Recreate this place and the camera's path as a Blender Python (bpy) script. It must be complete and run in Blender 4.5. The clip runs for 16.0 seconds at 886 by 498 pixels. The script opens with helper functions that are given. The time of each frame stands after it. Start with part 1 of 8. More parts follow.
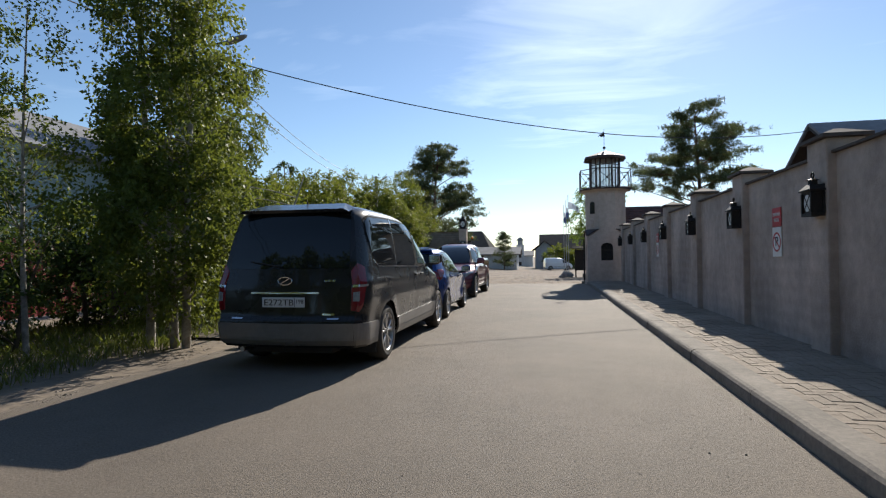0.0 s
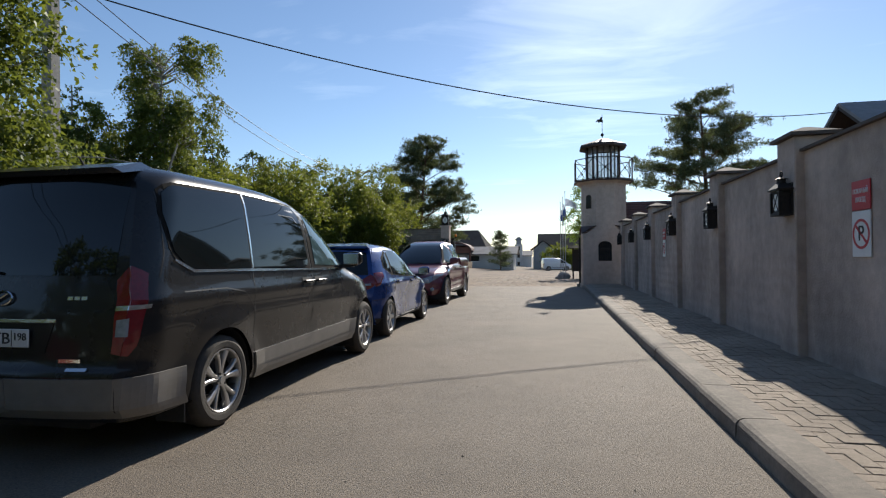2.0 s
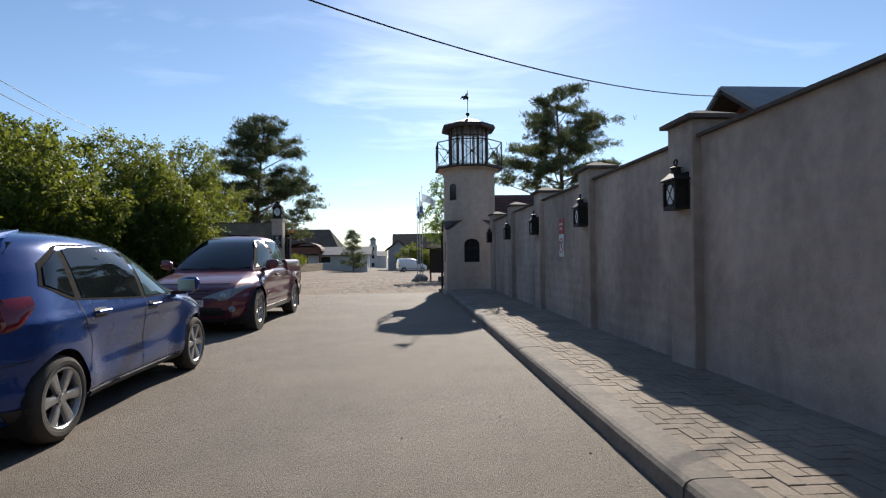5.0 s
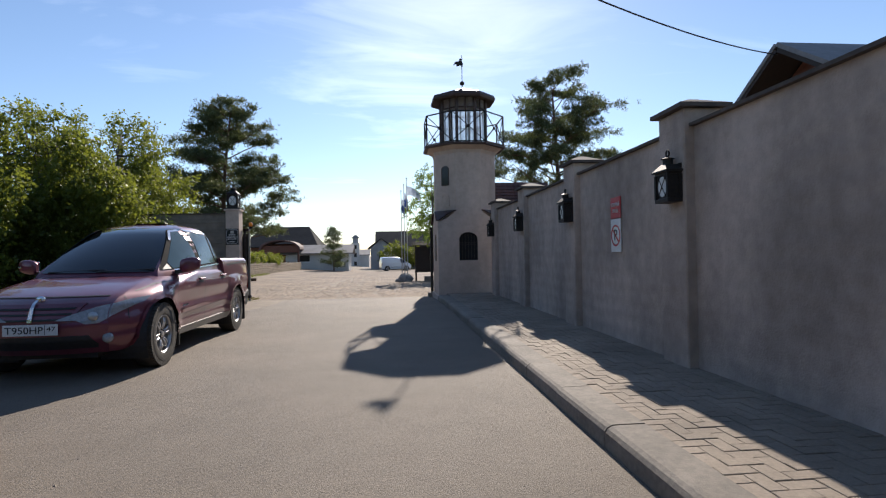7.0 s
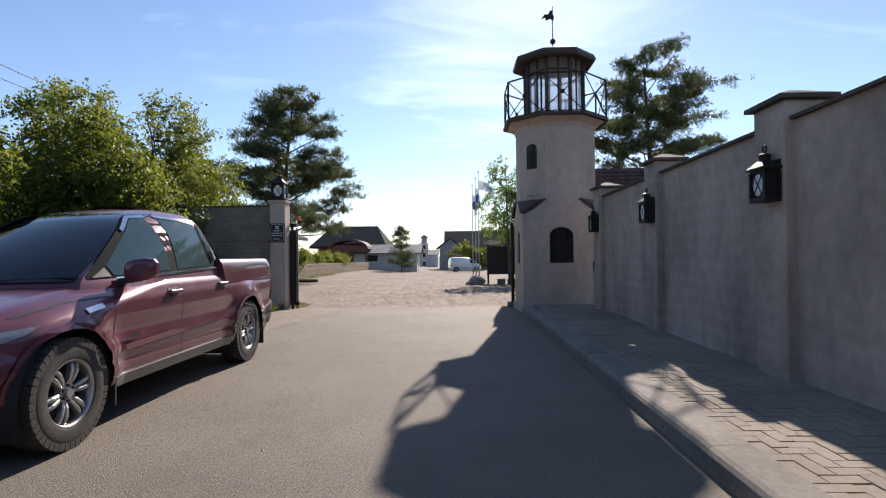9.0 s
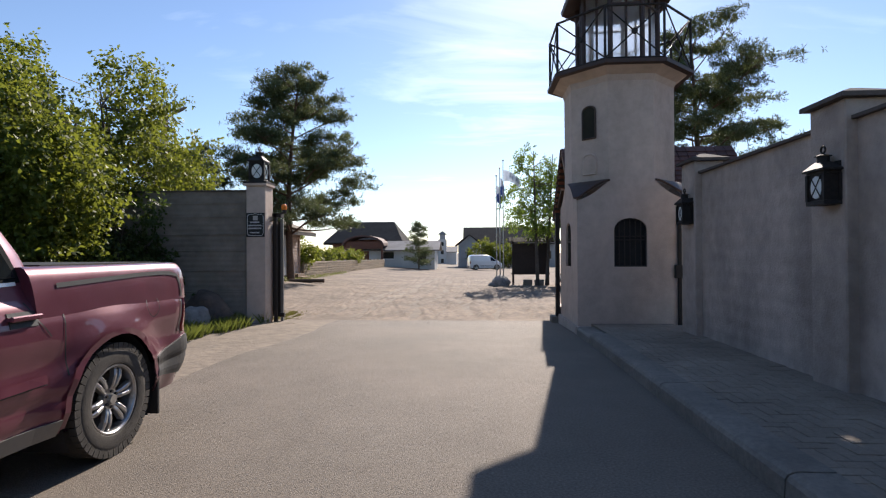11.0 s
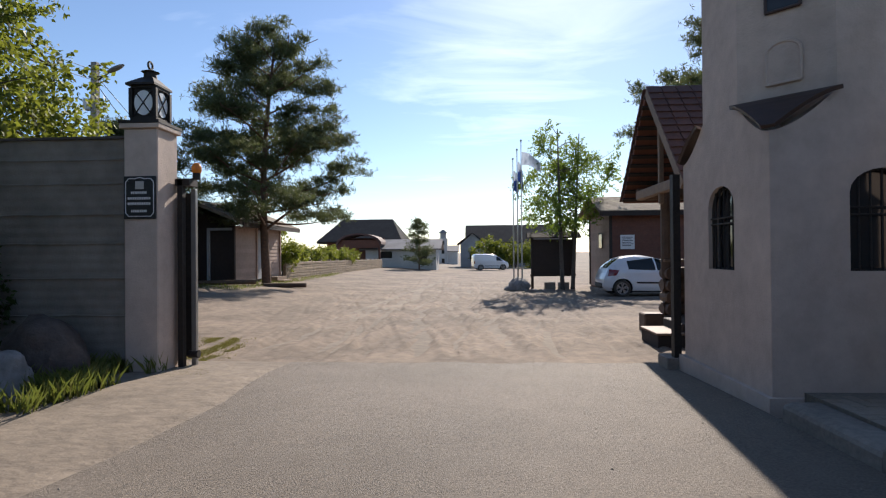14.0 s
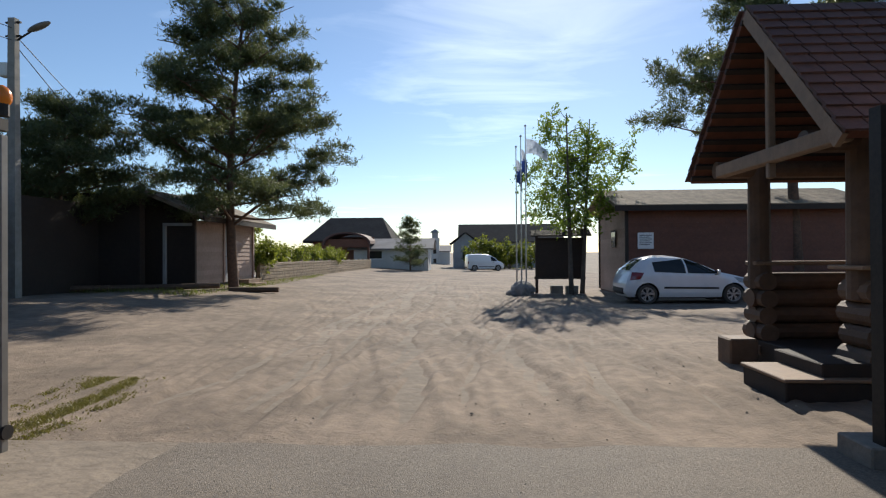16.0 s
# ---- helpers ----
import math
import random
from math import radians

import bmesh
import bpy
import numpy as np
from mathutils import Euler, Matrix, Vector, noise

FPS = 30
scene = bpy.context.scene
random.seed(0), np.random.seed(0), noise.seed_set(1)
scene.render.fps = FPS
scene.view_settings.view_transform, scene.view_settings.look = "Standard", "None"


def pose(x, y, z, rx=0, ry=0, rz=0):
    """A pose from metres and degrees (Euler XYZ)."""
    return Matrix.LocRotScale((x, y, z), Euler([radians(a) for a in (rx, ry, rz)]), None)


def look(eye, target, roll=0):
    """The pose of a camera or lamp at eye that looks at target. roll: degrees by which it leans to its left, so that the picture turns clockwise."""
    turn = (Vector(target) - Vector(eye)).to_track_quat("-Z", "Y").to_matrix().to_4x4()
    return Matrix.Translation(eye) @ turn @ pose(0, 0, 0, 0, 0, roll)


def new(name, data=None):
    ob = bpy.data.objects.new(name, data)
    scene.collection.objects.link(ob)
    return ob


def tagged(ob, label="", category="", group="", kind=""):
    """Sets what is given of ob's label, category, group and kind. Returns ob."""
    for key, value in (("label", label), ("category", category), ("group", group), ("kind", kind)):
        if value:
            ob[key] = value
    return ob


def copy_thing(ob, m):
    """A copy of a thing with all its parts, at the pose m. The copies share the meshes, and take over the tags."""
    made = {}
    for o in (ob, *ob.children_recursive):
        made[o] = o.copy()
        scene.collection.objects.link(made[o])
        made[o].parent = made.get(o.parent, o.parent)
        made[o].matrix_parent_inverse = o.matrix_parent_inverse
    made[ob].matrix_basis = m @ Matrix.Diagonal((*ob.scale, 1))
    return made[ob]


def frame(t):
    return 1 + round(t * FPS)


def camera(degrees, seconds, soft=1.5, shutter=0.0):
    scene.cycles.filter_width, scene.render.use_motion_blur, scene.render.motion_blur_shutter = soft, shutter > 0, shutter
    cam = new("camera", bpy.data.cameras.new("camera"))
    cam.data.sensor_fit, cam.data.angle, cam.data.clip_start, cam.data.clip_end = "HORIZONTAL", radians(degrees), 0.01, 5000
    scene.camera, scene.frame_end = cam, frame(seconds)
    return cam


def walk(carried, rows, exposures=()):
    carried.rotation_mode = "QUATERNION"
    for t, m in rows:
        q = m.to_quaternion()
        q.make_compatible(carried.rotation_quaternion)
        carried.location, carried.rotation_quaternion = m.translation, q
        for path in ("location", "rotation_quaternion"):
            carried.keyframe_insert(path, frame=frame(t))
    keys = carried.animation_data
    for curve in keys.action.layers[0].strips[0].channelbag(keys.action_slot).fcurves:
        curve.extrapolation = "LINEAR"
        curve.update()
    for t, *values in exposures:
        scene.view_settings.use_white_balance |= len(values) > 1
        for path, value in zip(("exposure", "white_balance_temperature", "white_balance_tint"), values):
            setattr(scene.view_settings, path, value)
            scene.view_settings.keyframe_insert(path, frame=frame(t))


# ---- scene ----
# camera and walk
EXPOSURES = [(0, 0.47, 6500, 10), (4.5, 0.5, 6500, 11), (8, 0.70, 6600, 15), (9.2, 0.75, 6600, 16), (12.5, 0.77, 6600, 16), (15.5, 0.45, 6500, 11), (16, 0.42, 6500, 10)]
cam = camera(78.4, 16.0, 1.2)
PATH = [
    (0, (0.107, -0.039, 1.278), (-0.281, 1.923, 1.310), -0.63),
    (0.5, (0.310, 0.707, 1.282), (-0.097, 2.665, 1.312), -0.63),
    (1, (0.407, 1.453, 1.276), (0.013, 3.414, 1.306), -0.59),
    (1.5, (0.472, 2.170, 1.265), (0.082, 4.132, 1.296), -0.52),
    (2, (0.513, 2.906, 1.265), (0.122, 4.867, 1.296), -0.44),
    (2.5, (0.627, 3.586, 1.275), (0.250, 5.551, 1.305), -0.40),
    (3, (0.611, 4.393, 1.280), (0.277, 6.364, 1.308), -0.43),
    (3.5, (0.590, 5.130, 1.279), (0.275, 7.105, 1.306), -0.50),
    (4, (0.520, 5.929, 1.279), (0.287, 7.916, 1.305), -0.57),
    (4.5, (0.440, 6.657, 1.277), (0.426, 8.657, 1.305), -0.61),
    (4.7, (0.380, 6.923, 1.275), (0.459, 8.920, 1.304), -0.62),
    (6.8, (0.401, 10.338, 1.243), (0.637, 12.324, 1.264), -1.01),
    (7, (0.406, 10.649, 1.244), (0.603, 12.639, 1.265), -1.00),
    (7.5, (0.424, 11.459, 1.248), (0.552, 13.455, 1.270), -0.96),
    (8, (0.404, 12.247, 1.253), (0.438, 14.247, 1.275), -0.86),
    (8.5, (0.374, 13.034, 1.255), (0.368, 15.034, 1.279), -0.74),
    (9, (0.332, 13.798, 1.256), (0.277, 15.797, 1.282), -0.64),
    (9.2, (0.328, 14.080, 1.256), (0.265, 16.079, 1.282), -0.61),
    (11.3, (-0.009, 17.523, 1.320), (-0.134, 19.519, 1.334), -0.28),
    (11.5, (-0.123, 17.875, 1.317), (-0.249, 19.871, 1.331), -0.28),
    (12, (-0.221, 18.692, 1.304), (-0.354, 20.688, 1.318), -0.28),
    (12.5, (-0.336, 19.534, 1.289), (-0.466, 21.529, 1.303), -0.30),
    (13, (-0.398, 20.264, 1.275), (-0.528, 22.260, 1.290), -0.36),
    (13.5, (-0.476, 21.029, 1.258), (-0.601, 23.025, 1.272), -0.44),
    (14, (-0.537, 21.776, 1.244), (-0.655, 23.773, 1.258), -0.50),
    (14.5, (-0.580, 22.543, 1.236), (-0.697, 24.539, 1.252), -0.51),
    (15, (-0.623, 23.272, 1.235), (-0.721, 25.269, 1.250), -0.47),
    (15.5, (-0.723, 23.940, 1.234), (-0.813, 25.938, 1.247), -0.41),
    (16, (-0.816, 24.700, 1.228), (-0.902, 26.698, 1.242), -0.38),
]
walk(cam, [(t, look(eye, target, roll)) for t, eye, target, roll in PATH], exposures=EXPOSURES)

# ---- daylight ----
SUN_AZ, SUN_EL = 11.0, 30.4  # degrees to the right of +y, and above the horizon
world = bpy.data.worlds.new("world")
scene.world = world
world.use_nodes = True
wt = world.node_tree
wt.nodes.clear()


def wnode(kind, **vals):
    n = wt.nodes.new(kind)
    for k, v in vals.items():
        n.inputs[k].default_value = v
    return n


sky = wt.nodes.new("ShaderNodeTexSky")
sky.sky_type, sky.sun_disc = "NISHITA", False
sky.sun_elevation, sky.sun_rotation = radians(SUN_EL), radians(SUN_AZ)
sky.air_density, sky.dust_density, sky.ozone_density = 1.0, 0.12, 3.4
# thin high cloud: noise laid on a flat layer far overhead
geo_w = wt.nodes.new("ShaderNodeTexCoord")
sep = wt.nodes.new("ShaderNodeSeparateXYZ")
wt.links.new(geo_w.outputs["Generated"], sep.inputs[0])
zc = wt.nodes.new("ShaderNodeMath")
zc.operation = "MAXIMUM"
zc.inputs[1].default_value = 0.05
wt.links.new(sep.outputs["Z"], zc.inputs[0])
flat = wt.nodes.new("ShaderNodeVectorMath")
flat.operation = "DIVIDE"
comb = wt.nodes.new("ShaderNodeCombineXYZ")
for k in ("X", "Y", "Z"):
    wt.links.new(zc.outputs[0], comb.inputs[k])
wt.links.new(geo_w.outputs["Generated"], flat.inputs[0])
wt.links.new(comb.outputs[0], flat.inputs[1])
mapw = wt.nodes.new("ShaderNodeMapping")
mapw.inputs["Rotation"].default_value = (0, 0, radians(-28))
mapw.inputs["Scale"].default_value = (0.62, 1.25, 1.0)
mapw.inputs["Location"].default_value = (0.45, 0.30, 0.0)
wt.links.new(flat.outputs[0], mapw.inputs["Vector"])
n1 = wnode("ShaderNodeTexNoise", Scale=1.5, Detail=9.0, Roughness=0.58, Distortion=0.5)
n2 = wnode("ShaderNodeTexNoise", Scale=0.35, Detail=3.0, Roughness=0.5)
for n in (n1, n2):
    wt.links.new(mapw.outputs[0], n.inputs["Vector"])
# the cirrus lies thickest low over the far end of the road
bank = wt.nodes.new("ShaderNodeMapping")
bank.vector_type = "TEXTURE"
bank.inputs["Location"].default_value = (0.15, 3.4, 0)
bank.inputs["Scale"].default_value = (1.15, 2.3, 1000)
wt.links.new(flat.outputs[0], bank.inputs["Vector"])
dist = wt.nodes.new("ShaderNodeVectorMath")
dist.operation = "LENGTH"
wt.links.new(bank.outputs[0], dist.inputs[0])
near_c = wt.nodes.new("ShaderNodeMapRange")
near_c.interpolation_type = "SMOOTHSTEP"
near_c.inputs[1].default_value, near_c.inputs[2].default_value = 0.0, 1.0
near_c.inputs[3].default_value, near_c.inputs[4].default_value = 0.36, 0.0
wt.links.new(dist.outputs["Value"], near_c.inputs[0])
thick = wt.nodes.new("ShaderNodeMath")
thick.operation = "MULTIPLY_ADD"
thick.inputs[1].default_value = 0.62
wt.links.new(n2.outputs["Fac"], thick.inputs[0])
wt.links.new(near_c.outputs[0], thick.inputs[2])
mulc = wt.nodes.new("ShaderNodeMath")
mulc.operation = "MULTIPLY"
wt.links.new(n1.outputs["Fac"], mulc.inputs[0])
wt.links.new(thick.outputs[0], mulc.inputs[1])
ramp = wt.nodes.new("ShaderNodeValToRGB")
ramp.color_ramp.elements[0].position, ramp.color_ramp.elements[1].position = 0.22, 0.43
ramp.color_ramp.elements[1].color = (0.75, 0.75, 0.75, 1)
wt.links.new(mulc.outputs[0], ramp.inputs[0])
gain = wt.nodes.new("ShaderNodeVectorMath")
gain.operation = "MULTIPLY_ADD"
gain.inputs[1].default_value = (1.15, 1.1, 1.0)
gain.inputs[2].default_value = (3.2, 3.1, 3.0)
wt.links.new(sky.outputs[0], gain.inputs[0])
mixc = wt.nodes.new("ShaderNodeMix")
mixc.data_type = "RGBA"
wt.links.new(ramp.outputs[0], mixc.inputs[0])
wt.links.new(sky.outputs[0], mixc.inputs[6])
wt.links.new(gain.outputs[0], mixc.inputs[7])
bg = wnode("ShaderNodeBackground", Strength=0.096)
wo = wt.nodes.new("ShaderNodeOutputWorld")
wt.links.new(mixc.outputs[2], bg.inputs[0])
wt.links.new(bg.outputs[0], wo.inputs[0])

sun_data = bpy.data.lights.new("sun", "SUN")
sun_data.energy, sun_data.angle, sun_data.color = 4.6, radians(0.53), (1.0, 0.93, 0.82)
sun = new("sun", sun_data)
az, el = radians(SUN_AZ), radians(SUN_EL)
sun.matrix_world = look((30 * math.sin(az) * math.cos(el), 30 * math.cos(az) * math.cos(el), 30 * math.sin(el) + 20), (0, 0, 20))

# ---- materials ----
MATS = {}


def mat(name, col, col2=None, rough=0.7, metal=0.0, scale=6.0, detail=6.0, bump=0.0, bscale=60.0, stain=0.25, sscale=0.8,
        coat=0.0, var=0.0, island=0.0, dust=0.0, trans=0.0, ior=1.45, spec=0.5, wave=None, streak=0.0):
    """A procedural surface: two-scale colour noise, stains, fine relief; var: per-object change of value; island: per-island change."""
    if name in MATS:
        return MATS[name]
    m = bpy.data.materials.new(name)
    m.use_nodes = True
    nt = m.node_tree
    bs = nt.nodes["Principled BSDF"]
    L = nt.links.new

    def nd(kind, **vals):
        n = nt.nodes.new(kind)
        for k, v in vals.items():
            n.inputs[k].default_value = v
        return n

    def math_(op, a, b):
        n = nt.nodes.new("ShaderNodeMath")
        n.operation = op
        for i, v in enumerate((a, b)):
            if isinstance(v, (int, float)):
                n.inputs[i].default_value = v
            else:
                L(v, n.inputs[i])
        return n.outputs[0]

    tc = nt.nodes.new("ShaderNodeNewGeometry")
    pos = tc.outputs["Position"]
    col2 = col2 or tuple(c * 0.75 for c in col)
    fine = nd("ShaderNodeTexNoise", Scale=scale, Detail=detail, Roughness=0.6)
    L(pos, fine.inputs["Vector"])
    rmp = nt.nodes.new("ShaderNodeValToRGB")
    rmp.color_ramp.elements[0].position, rmp.color_ramp.elements[1].position = 0.32, 0.68
    rmp.color_ramp.elements[0].color, rmp.color_ramp.elements[1].color = (*col2, 1), (*col, 1)
    L(fine.outputs["Fac"], rmp.inputs[0])
    value = None
    if stain:
        big = nd("ShaderNodeTexNoise", Scale=sscale, Detail=4.0, Roughness=0.55)
        if streak:
            mp = nt.nodes.new("ShaderNodeMapping")
            mp.inputs["Scale"].default_value = (1, 1, streak)
            L(pos, mp.inputs["Vector"])
            L(mp.outputs[0], big.inputs["Vector"])
        else:
            L(pos, big.inputs["Vector"])
        mr = nd("ShaderNodeMapRange")
        mr.inputs[1].default_value, mr.inputs[2].default_value = 0.3, 0.7
        mr.inputs[3].default_value, mr.inputs[4].default_value = 1.0 - stain, 1.0 + stain * 0.5
        L(big.outputs["Fac"], mr.inputs[0])
        value = mr.outputs[0]
    if var:
        oi = nt.nodes.new("ShaderNodeObjectInfo")
        v = math_("ADD", math_("MULTIPLY", oi.outputs["Random"], 2 * var), 1 - var)
        value = math_("MULTIPLY", value, v) if value is not None else v
    if island:
        v = math_("ADD", math_("MULTIPLY", tc.outputs["Random Per Island"], 2 * island), 1 - island)
        value = math_("MULTIPLY", value, v) if value is not None else v
    out = rmp.outputs[0]
    if value is not None:
        hs = nt.nodes.new("ShaderNodeHueSaturation")
        L(out, hs.inputs["Color"])
        L(value, hs.inputs["Value"])
        out = hs.outputs[0]
    if dust:
        dn = nd("ShaderNodeTexNoise", Scale=3.0, Detail=8.0, Roughness=0.65)
        L(pos, dn.inputs["Vector"])
        mx = nt.nodes.new("ShaderNodeMix")
        mx.data_type = "RGBA"
        L(math_("MULTIPLY", dn.outputs["Fac"], dust), mx.inputs[0])
        L(out, mx.inputs[6])
        mx.inputs[7].default_value = (0.33, 0.29, 0.23, 1)
        out = mx.outputs[2]
    L(out, bs.inputs["Base Color"])
    if rough < 0.95 and stain:
        L(math_("ADD", math_("MULTIPLY", fine.outputs["Fac"], 0.16), rough - 0.08), bs.inputs["Roughness"])
    else:
        bs.inputs["Roughness"].default_value = rough
    bs.inputs["Metallic"].default_value = metal
    bs.inputs["Coat Weight"].default_value = coat
    bs.inputs["Coat Roughness"].default_value = 0.04
    bs.inputs["Transmission Weight"].default_value = trans
    bs.inputs["IOR"].default_value = ior
    bs.inputs["Specular IOR Level"].default_value = spec
    if bump:
        bn = nd("ShaderNodeTexNoise", Scale=bscale, Detail=4.0, Roughness=0.6)
        L(pos, bn.inputs["Vector"])
        h = bn.outputs["Fac"]
        if wave:
            wv = nt.nodes.new("ShaderNodeTexWave")
            wv.bands_direction = wave[0]
            wv.inputs["Scale"].default_value, wv.inputs["Distortion"].default_value = wave[1], wave[2]
            wv.inputs["Detail"].default_value = 3.0
            L(pos, wv.inputs["Vector"])
            h = math_("ADD", math_("MULTIPLY", wv.outputs["Fac"], wave[3]), h)
        bp = nd("ShaderNodeBump", Strength=min(1.0, bump), Distance=0.02)
        L(h, bp.inputs["Height"])
        L(bp.outputs[0], bs.inputs["Normal"])
    MATS[name] = m
    return m


M_ASPHALT = mat("asphalt", (0.215, 0.170, 0.128), (0.072, 0.057, 0.043), 0.82, scale=60, bump=0.55, bscale=110, stain=0.22, sscale=0.7, dust=0.3)
M_SAND = mat("packed_sand", (0.27, 0.218, 0.162), (0.19, 0.153, 0.116), 0.95, scale=5, bump=0.9, bscale=9, stain=0.3, sscale=0.35)
M_KERB = mat("kerb_concrete", (0.27, 0.236, 0.196), (0.19, 0.165, 0.138), 0.88, scale=25, bump=0.35, bscale=120, stain=0.25, sscale=2, var=0.06)
M_PAVER = mat("paver", (0.33, 0.272, 0.212), (0.25, 0.205, 0.16), 0.88, scale=40, bump=0.4, bscale=150, stain=0.3, sscale=1.2, var=0.06)
M_PAVER_FAR = mat("paver_far", (0.33, 0.272, 0.212), (0.25, 0.205, 0.16), 0.88, scale=40, bump=0.4, bscale=150, stain=0.3, sscale=1.2, island=0.06)
M_JOINT = mat("paver_joint", (0.24, 0.205, 0.16), (0.17, 0.145, 0.115), 0.95, scale=30, bump=0.4)
M_WALL = mat("wall_render", (0.53, 0.432, 0.366), (0.42, 0.34, 0.287), 0.92, scale=7, bump=0.5, bscale=38, stain=0.38, sscale=1.3, streak=0.5, wave=("Z", 1.6, 2.5, 0.5))
M_WALLCAP = mat("cap_tin", (0.13, 0.11, 0.098), (0.085, 0.072, 0.064), 0.8, spec=0.2, scale=12, stain=0.2)
M_TOWER = mat("tower_render", (0.585, 0.478, 0.40), (0.485, 0.393, 0.325), 0.92, scale=6, bump=0.35, bscale=50, stain=0.18, sscale=1.3, streak=0.4)
M_BOARDCONC = mat("board_concrete", (0.31, 0.272, 0.228), (0.23, 0.202, 0.168), 0.92, scale=5, bump=0.4, bscale=40, stain=0.25, sscale=1.2, wave=("Z", 3.0, 1.0, 0.6))
M_IRON = mat("black_iron", (0.025, 0.023, 0.022), (0.04, 0.033, 0.028), 0.6, metal=0.2, spec=0.35, scale=30, stain=0.2)
M_RUSTBROWN = mat("brown_roof_tin", (0.085, 0.052, 0.042), (0.055, 0.036, 0.03), 0.55, metal=0.2, scale=10, stain=0.25)
M_LAMPGLASS = mat("frosted_glass", (0.78, 0.8, 0.78), (0.68, 0.7, 0.69), 0.25, scale=20, stain=0.08)
M_WHITE = mat("white_sheet", (0.78, 0.78, 0.77), (0.7, 0.7, 0.69), 0.45, scale=9, stain=0.08)
M_RED = mat("red_sheet", (0.55, 0.05, 0.06), (0.47, 0.045, 0.05), 0.45, scale=9, stain=0.1)
M_BLACK = mat("black_paint", (0.02, 0.02, 0.02), (0.03, 0.03, 0.03), 0.5, scale=20, stain=0.1)
M_LANTERNGLASS = mat("lantern_glass", (0.85, 0.85, 0.83), (0.78, 0.78, 0.76), 0.35, scale=8, stain=0.1, trans=0.8, ior=1.06)
M_PANELWHITE = mat("lantern_panel", (0.55, 0.53, 0.49), (0.45, 0.43, 0.4), 0.5, scale=8, stain=0.15)
M_DARKGLASS = mat("dark_glass", (0.02, 0.022, 0.025), (0.03, 0.03, 0.03), 0.06, stain=0)

# ---- mesh helpers ----
def mesh_ob(name, bm, material, smooth=False):
    me = bpy.data.meshes.new(name)
    bm.normal_update()
    bm.to_mesh(me)
    bm.free()
    for m in (material if isinstance(material, (list, tuple)) else [material]):
        me.materials.append(m)
    if smooth or (not isinstance(material, (list, tuple)) and "glass" in material.name):
        me.polygons.foreach_set("use_smooth", [True] * len(me.polygons))
        me.set_sharp_from_angle(angle=0.6)
    return new(name, me)


def part(name, bm, material, parent, label="", smooth=False):
    ob = mesh_ob(name, bm, material, smooth)
    ob.parent = parent
    if label:
        tagged(ob, label)
    return ob


def thing(name, label, category, group="", at=(0, 0, 0), kind="", turn=0):
    ob = new(name)
    ob.empty_display_size = 0.2
    ob.matrix_world = pose(*at, 0, 0, turn)
    return tagged(ob, label, category, group, kind)


def structure(name, bm, material, label, category, smooth=False):
    return tagged(mesh_ob(name, bm, material, smooth), label, category, "", "structure")


def box(bm, x0, x1, y0, y1, z0, z1, bev=0.0, m=None):
    r = bmesh.ops.create_cube(bm, size=1, matrix=Matrix.LocRotScale(((x0 + x1) / 2, (y0 + y1) / 2, (z0 + z1) / 2), None, (x1 - x0, y1 - y0, z1 - z0)))
    vs = r["verts"]
    if bev:
        es = list({e for v in vs for e in v.link_edges})
        rb = bmesh.ops.bevel(bm, geom=es, offset=bev, segments=1, affect="EDGES", profile=0.5)
        vs = list({v for f in rb["faces"] for v in f.verts} | {v for v in vs if v.is_valid})
    if m is not None:
        bmesh.ops.transform(bm, matrix=m, verts=[v for v in vs if v.is_valid])
    return bm


def bbox(*a, **k):
    return box(bmesh.new(), *a, **k)


def tube(bm, a, b, r0, r1=None, n=10, caps=True):
    a, b = Vector(a), Vector(b)
    d = b - a
    m = Matrix.Translation((a + b) / 2) @ d.to_track_quat("Z", "Y").to_matrix().to_4x4()
    bmesh.ops.create_cone(bm, cap_ends=caps, segments=n, radius1=r0, radius2=r0 if r1 is None else r1, depth=d.length, matrix=m)
    return bm


def btube(*a, **k):
    return tube(bmesh.new(), *a, **k)


def poly_prism(bm, pts, d, axis):
    """A closed outline of 3D points pushed along the vector d."""
    vs = [bm.verts.new(p) for p in pts]
    f = bm.faces.new(vs)
    r = bmesh.ops.extrude_face_region(bm, geom=[f])
    bmesh.ops.translate(bm, vec=d, verts=[g for g in r["geom"] if isinstance(g, bmesh.types.BMVert)])
    bmesh.ops.recalc_face_normals(bm, faces=bm.faces[:])
    return bm


def ngon_ring(cx, cy, z, apothem, n=8):
    r = apothem / math.cos(math.pi / n)
    return [(cx + r * math.cos(2 * math.pi * (k + 0.5) / n), cy + r * math.sin(2 * math.pi * (k + 0.5) / n), z) for k in range(n)]


def loft(bm, rings, close_ends=True):
    vr = [[bm.verts.new(p) for p in ring] for ring in rings]
    n = len(vr[0])
    for a, b in zip(vr, vr[1:]):
        for k in range(n):
            bm.faces.new((a[k], a[(k + 1) % n], b[(k + 1) % n], b[k]))
    if close_ends:
        bm.faces.new(list(reversed(vr[0])))
        bm.faces.new(vr[-1])
    return bm


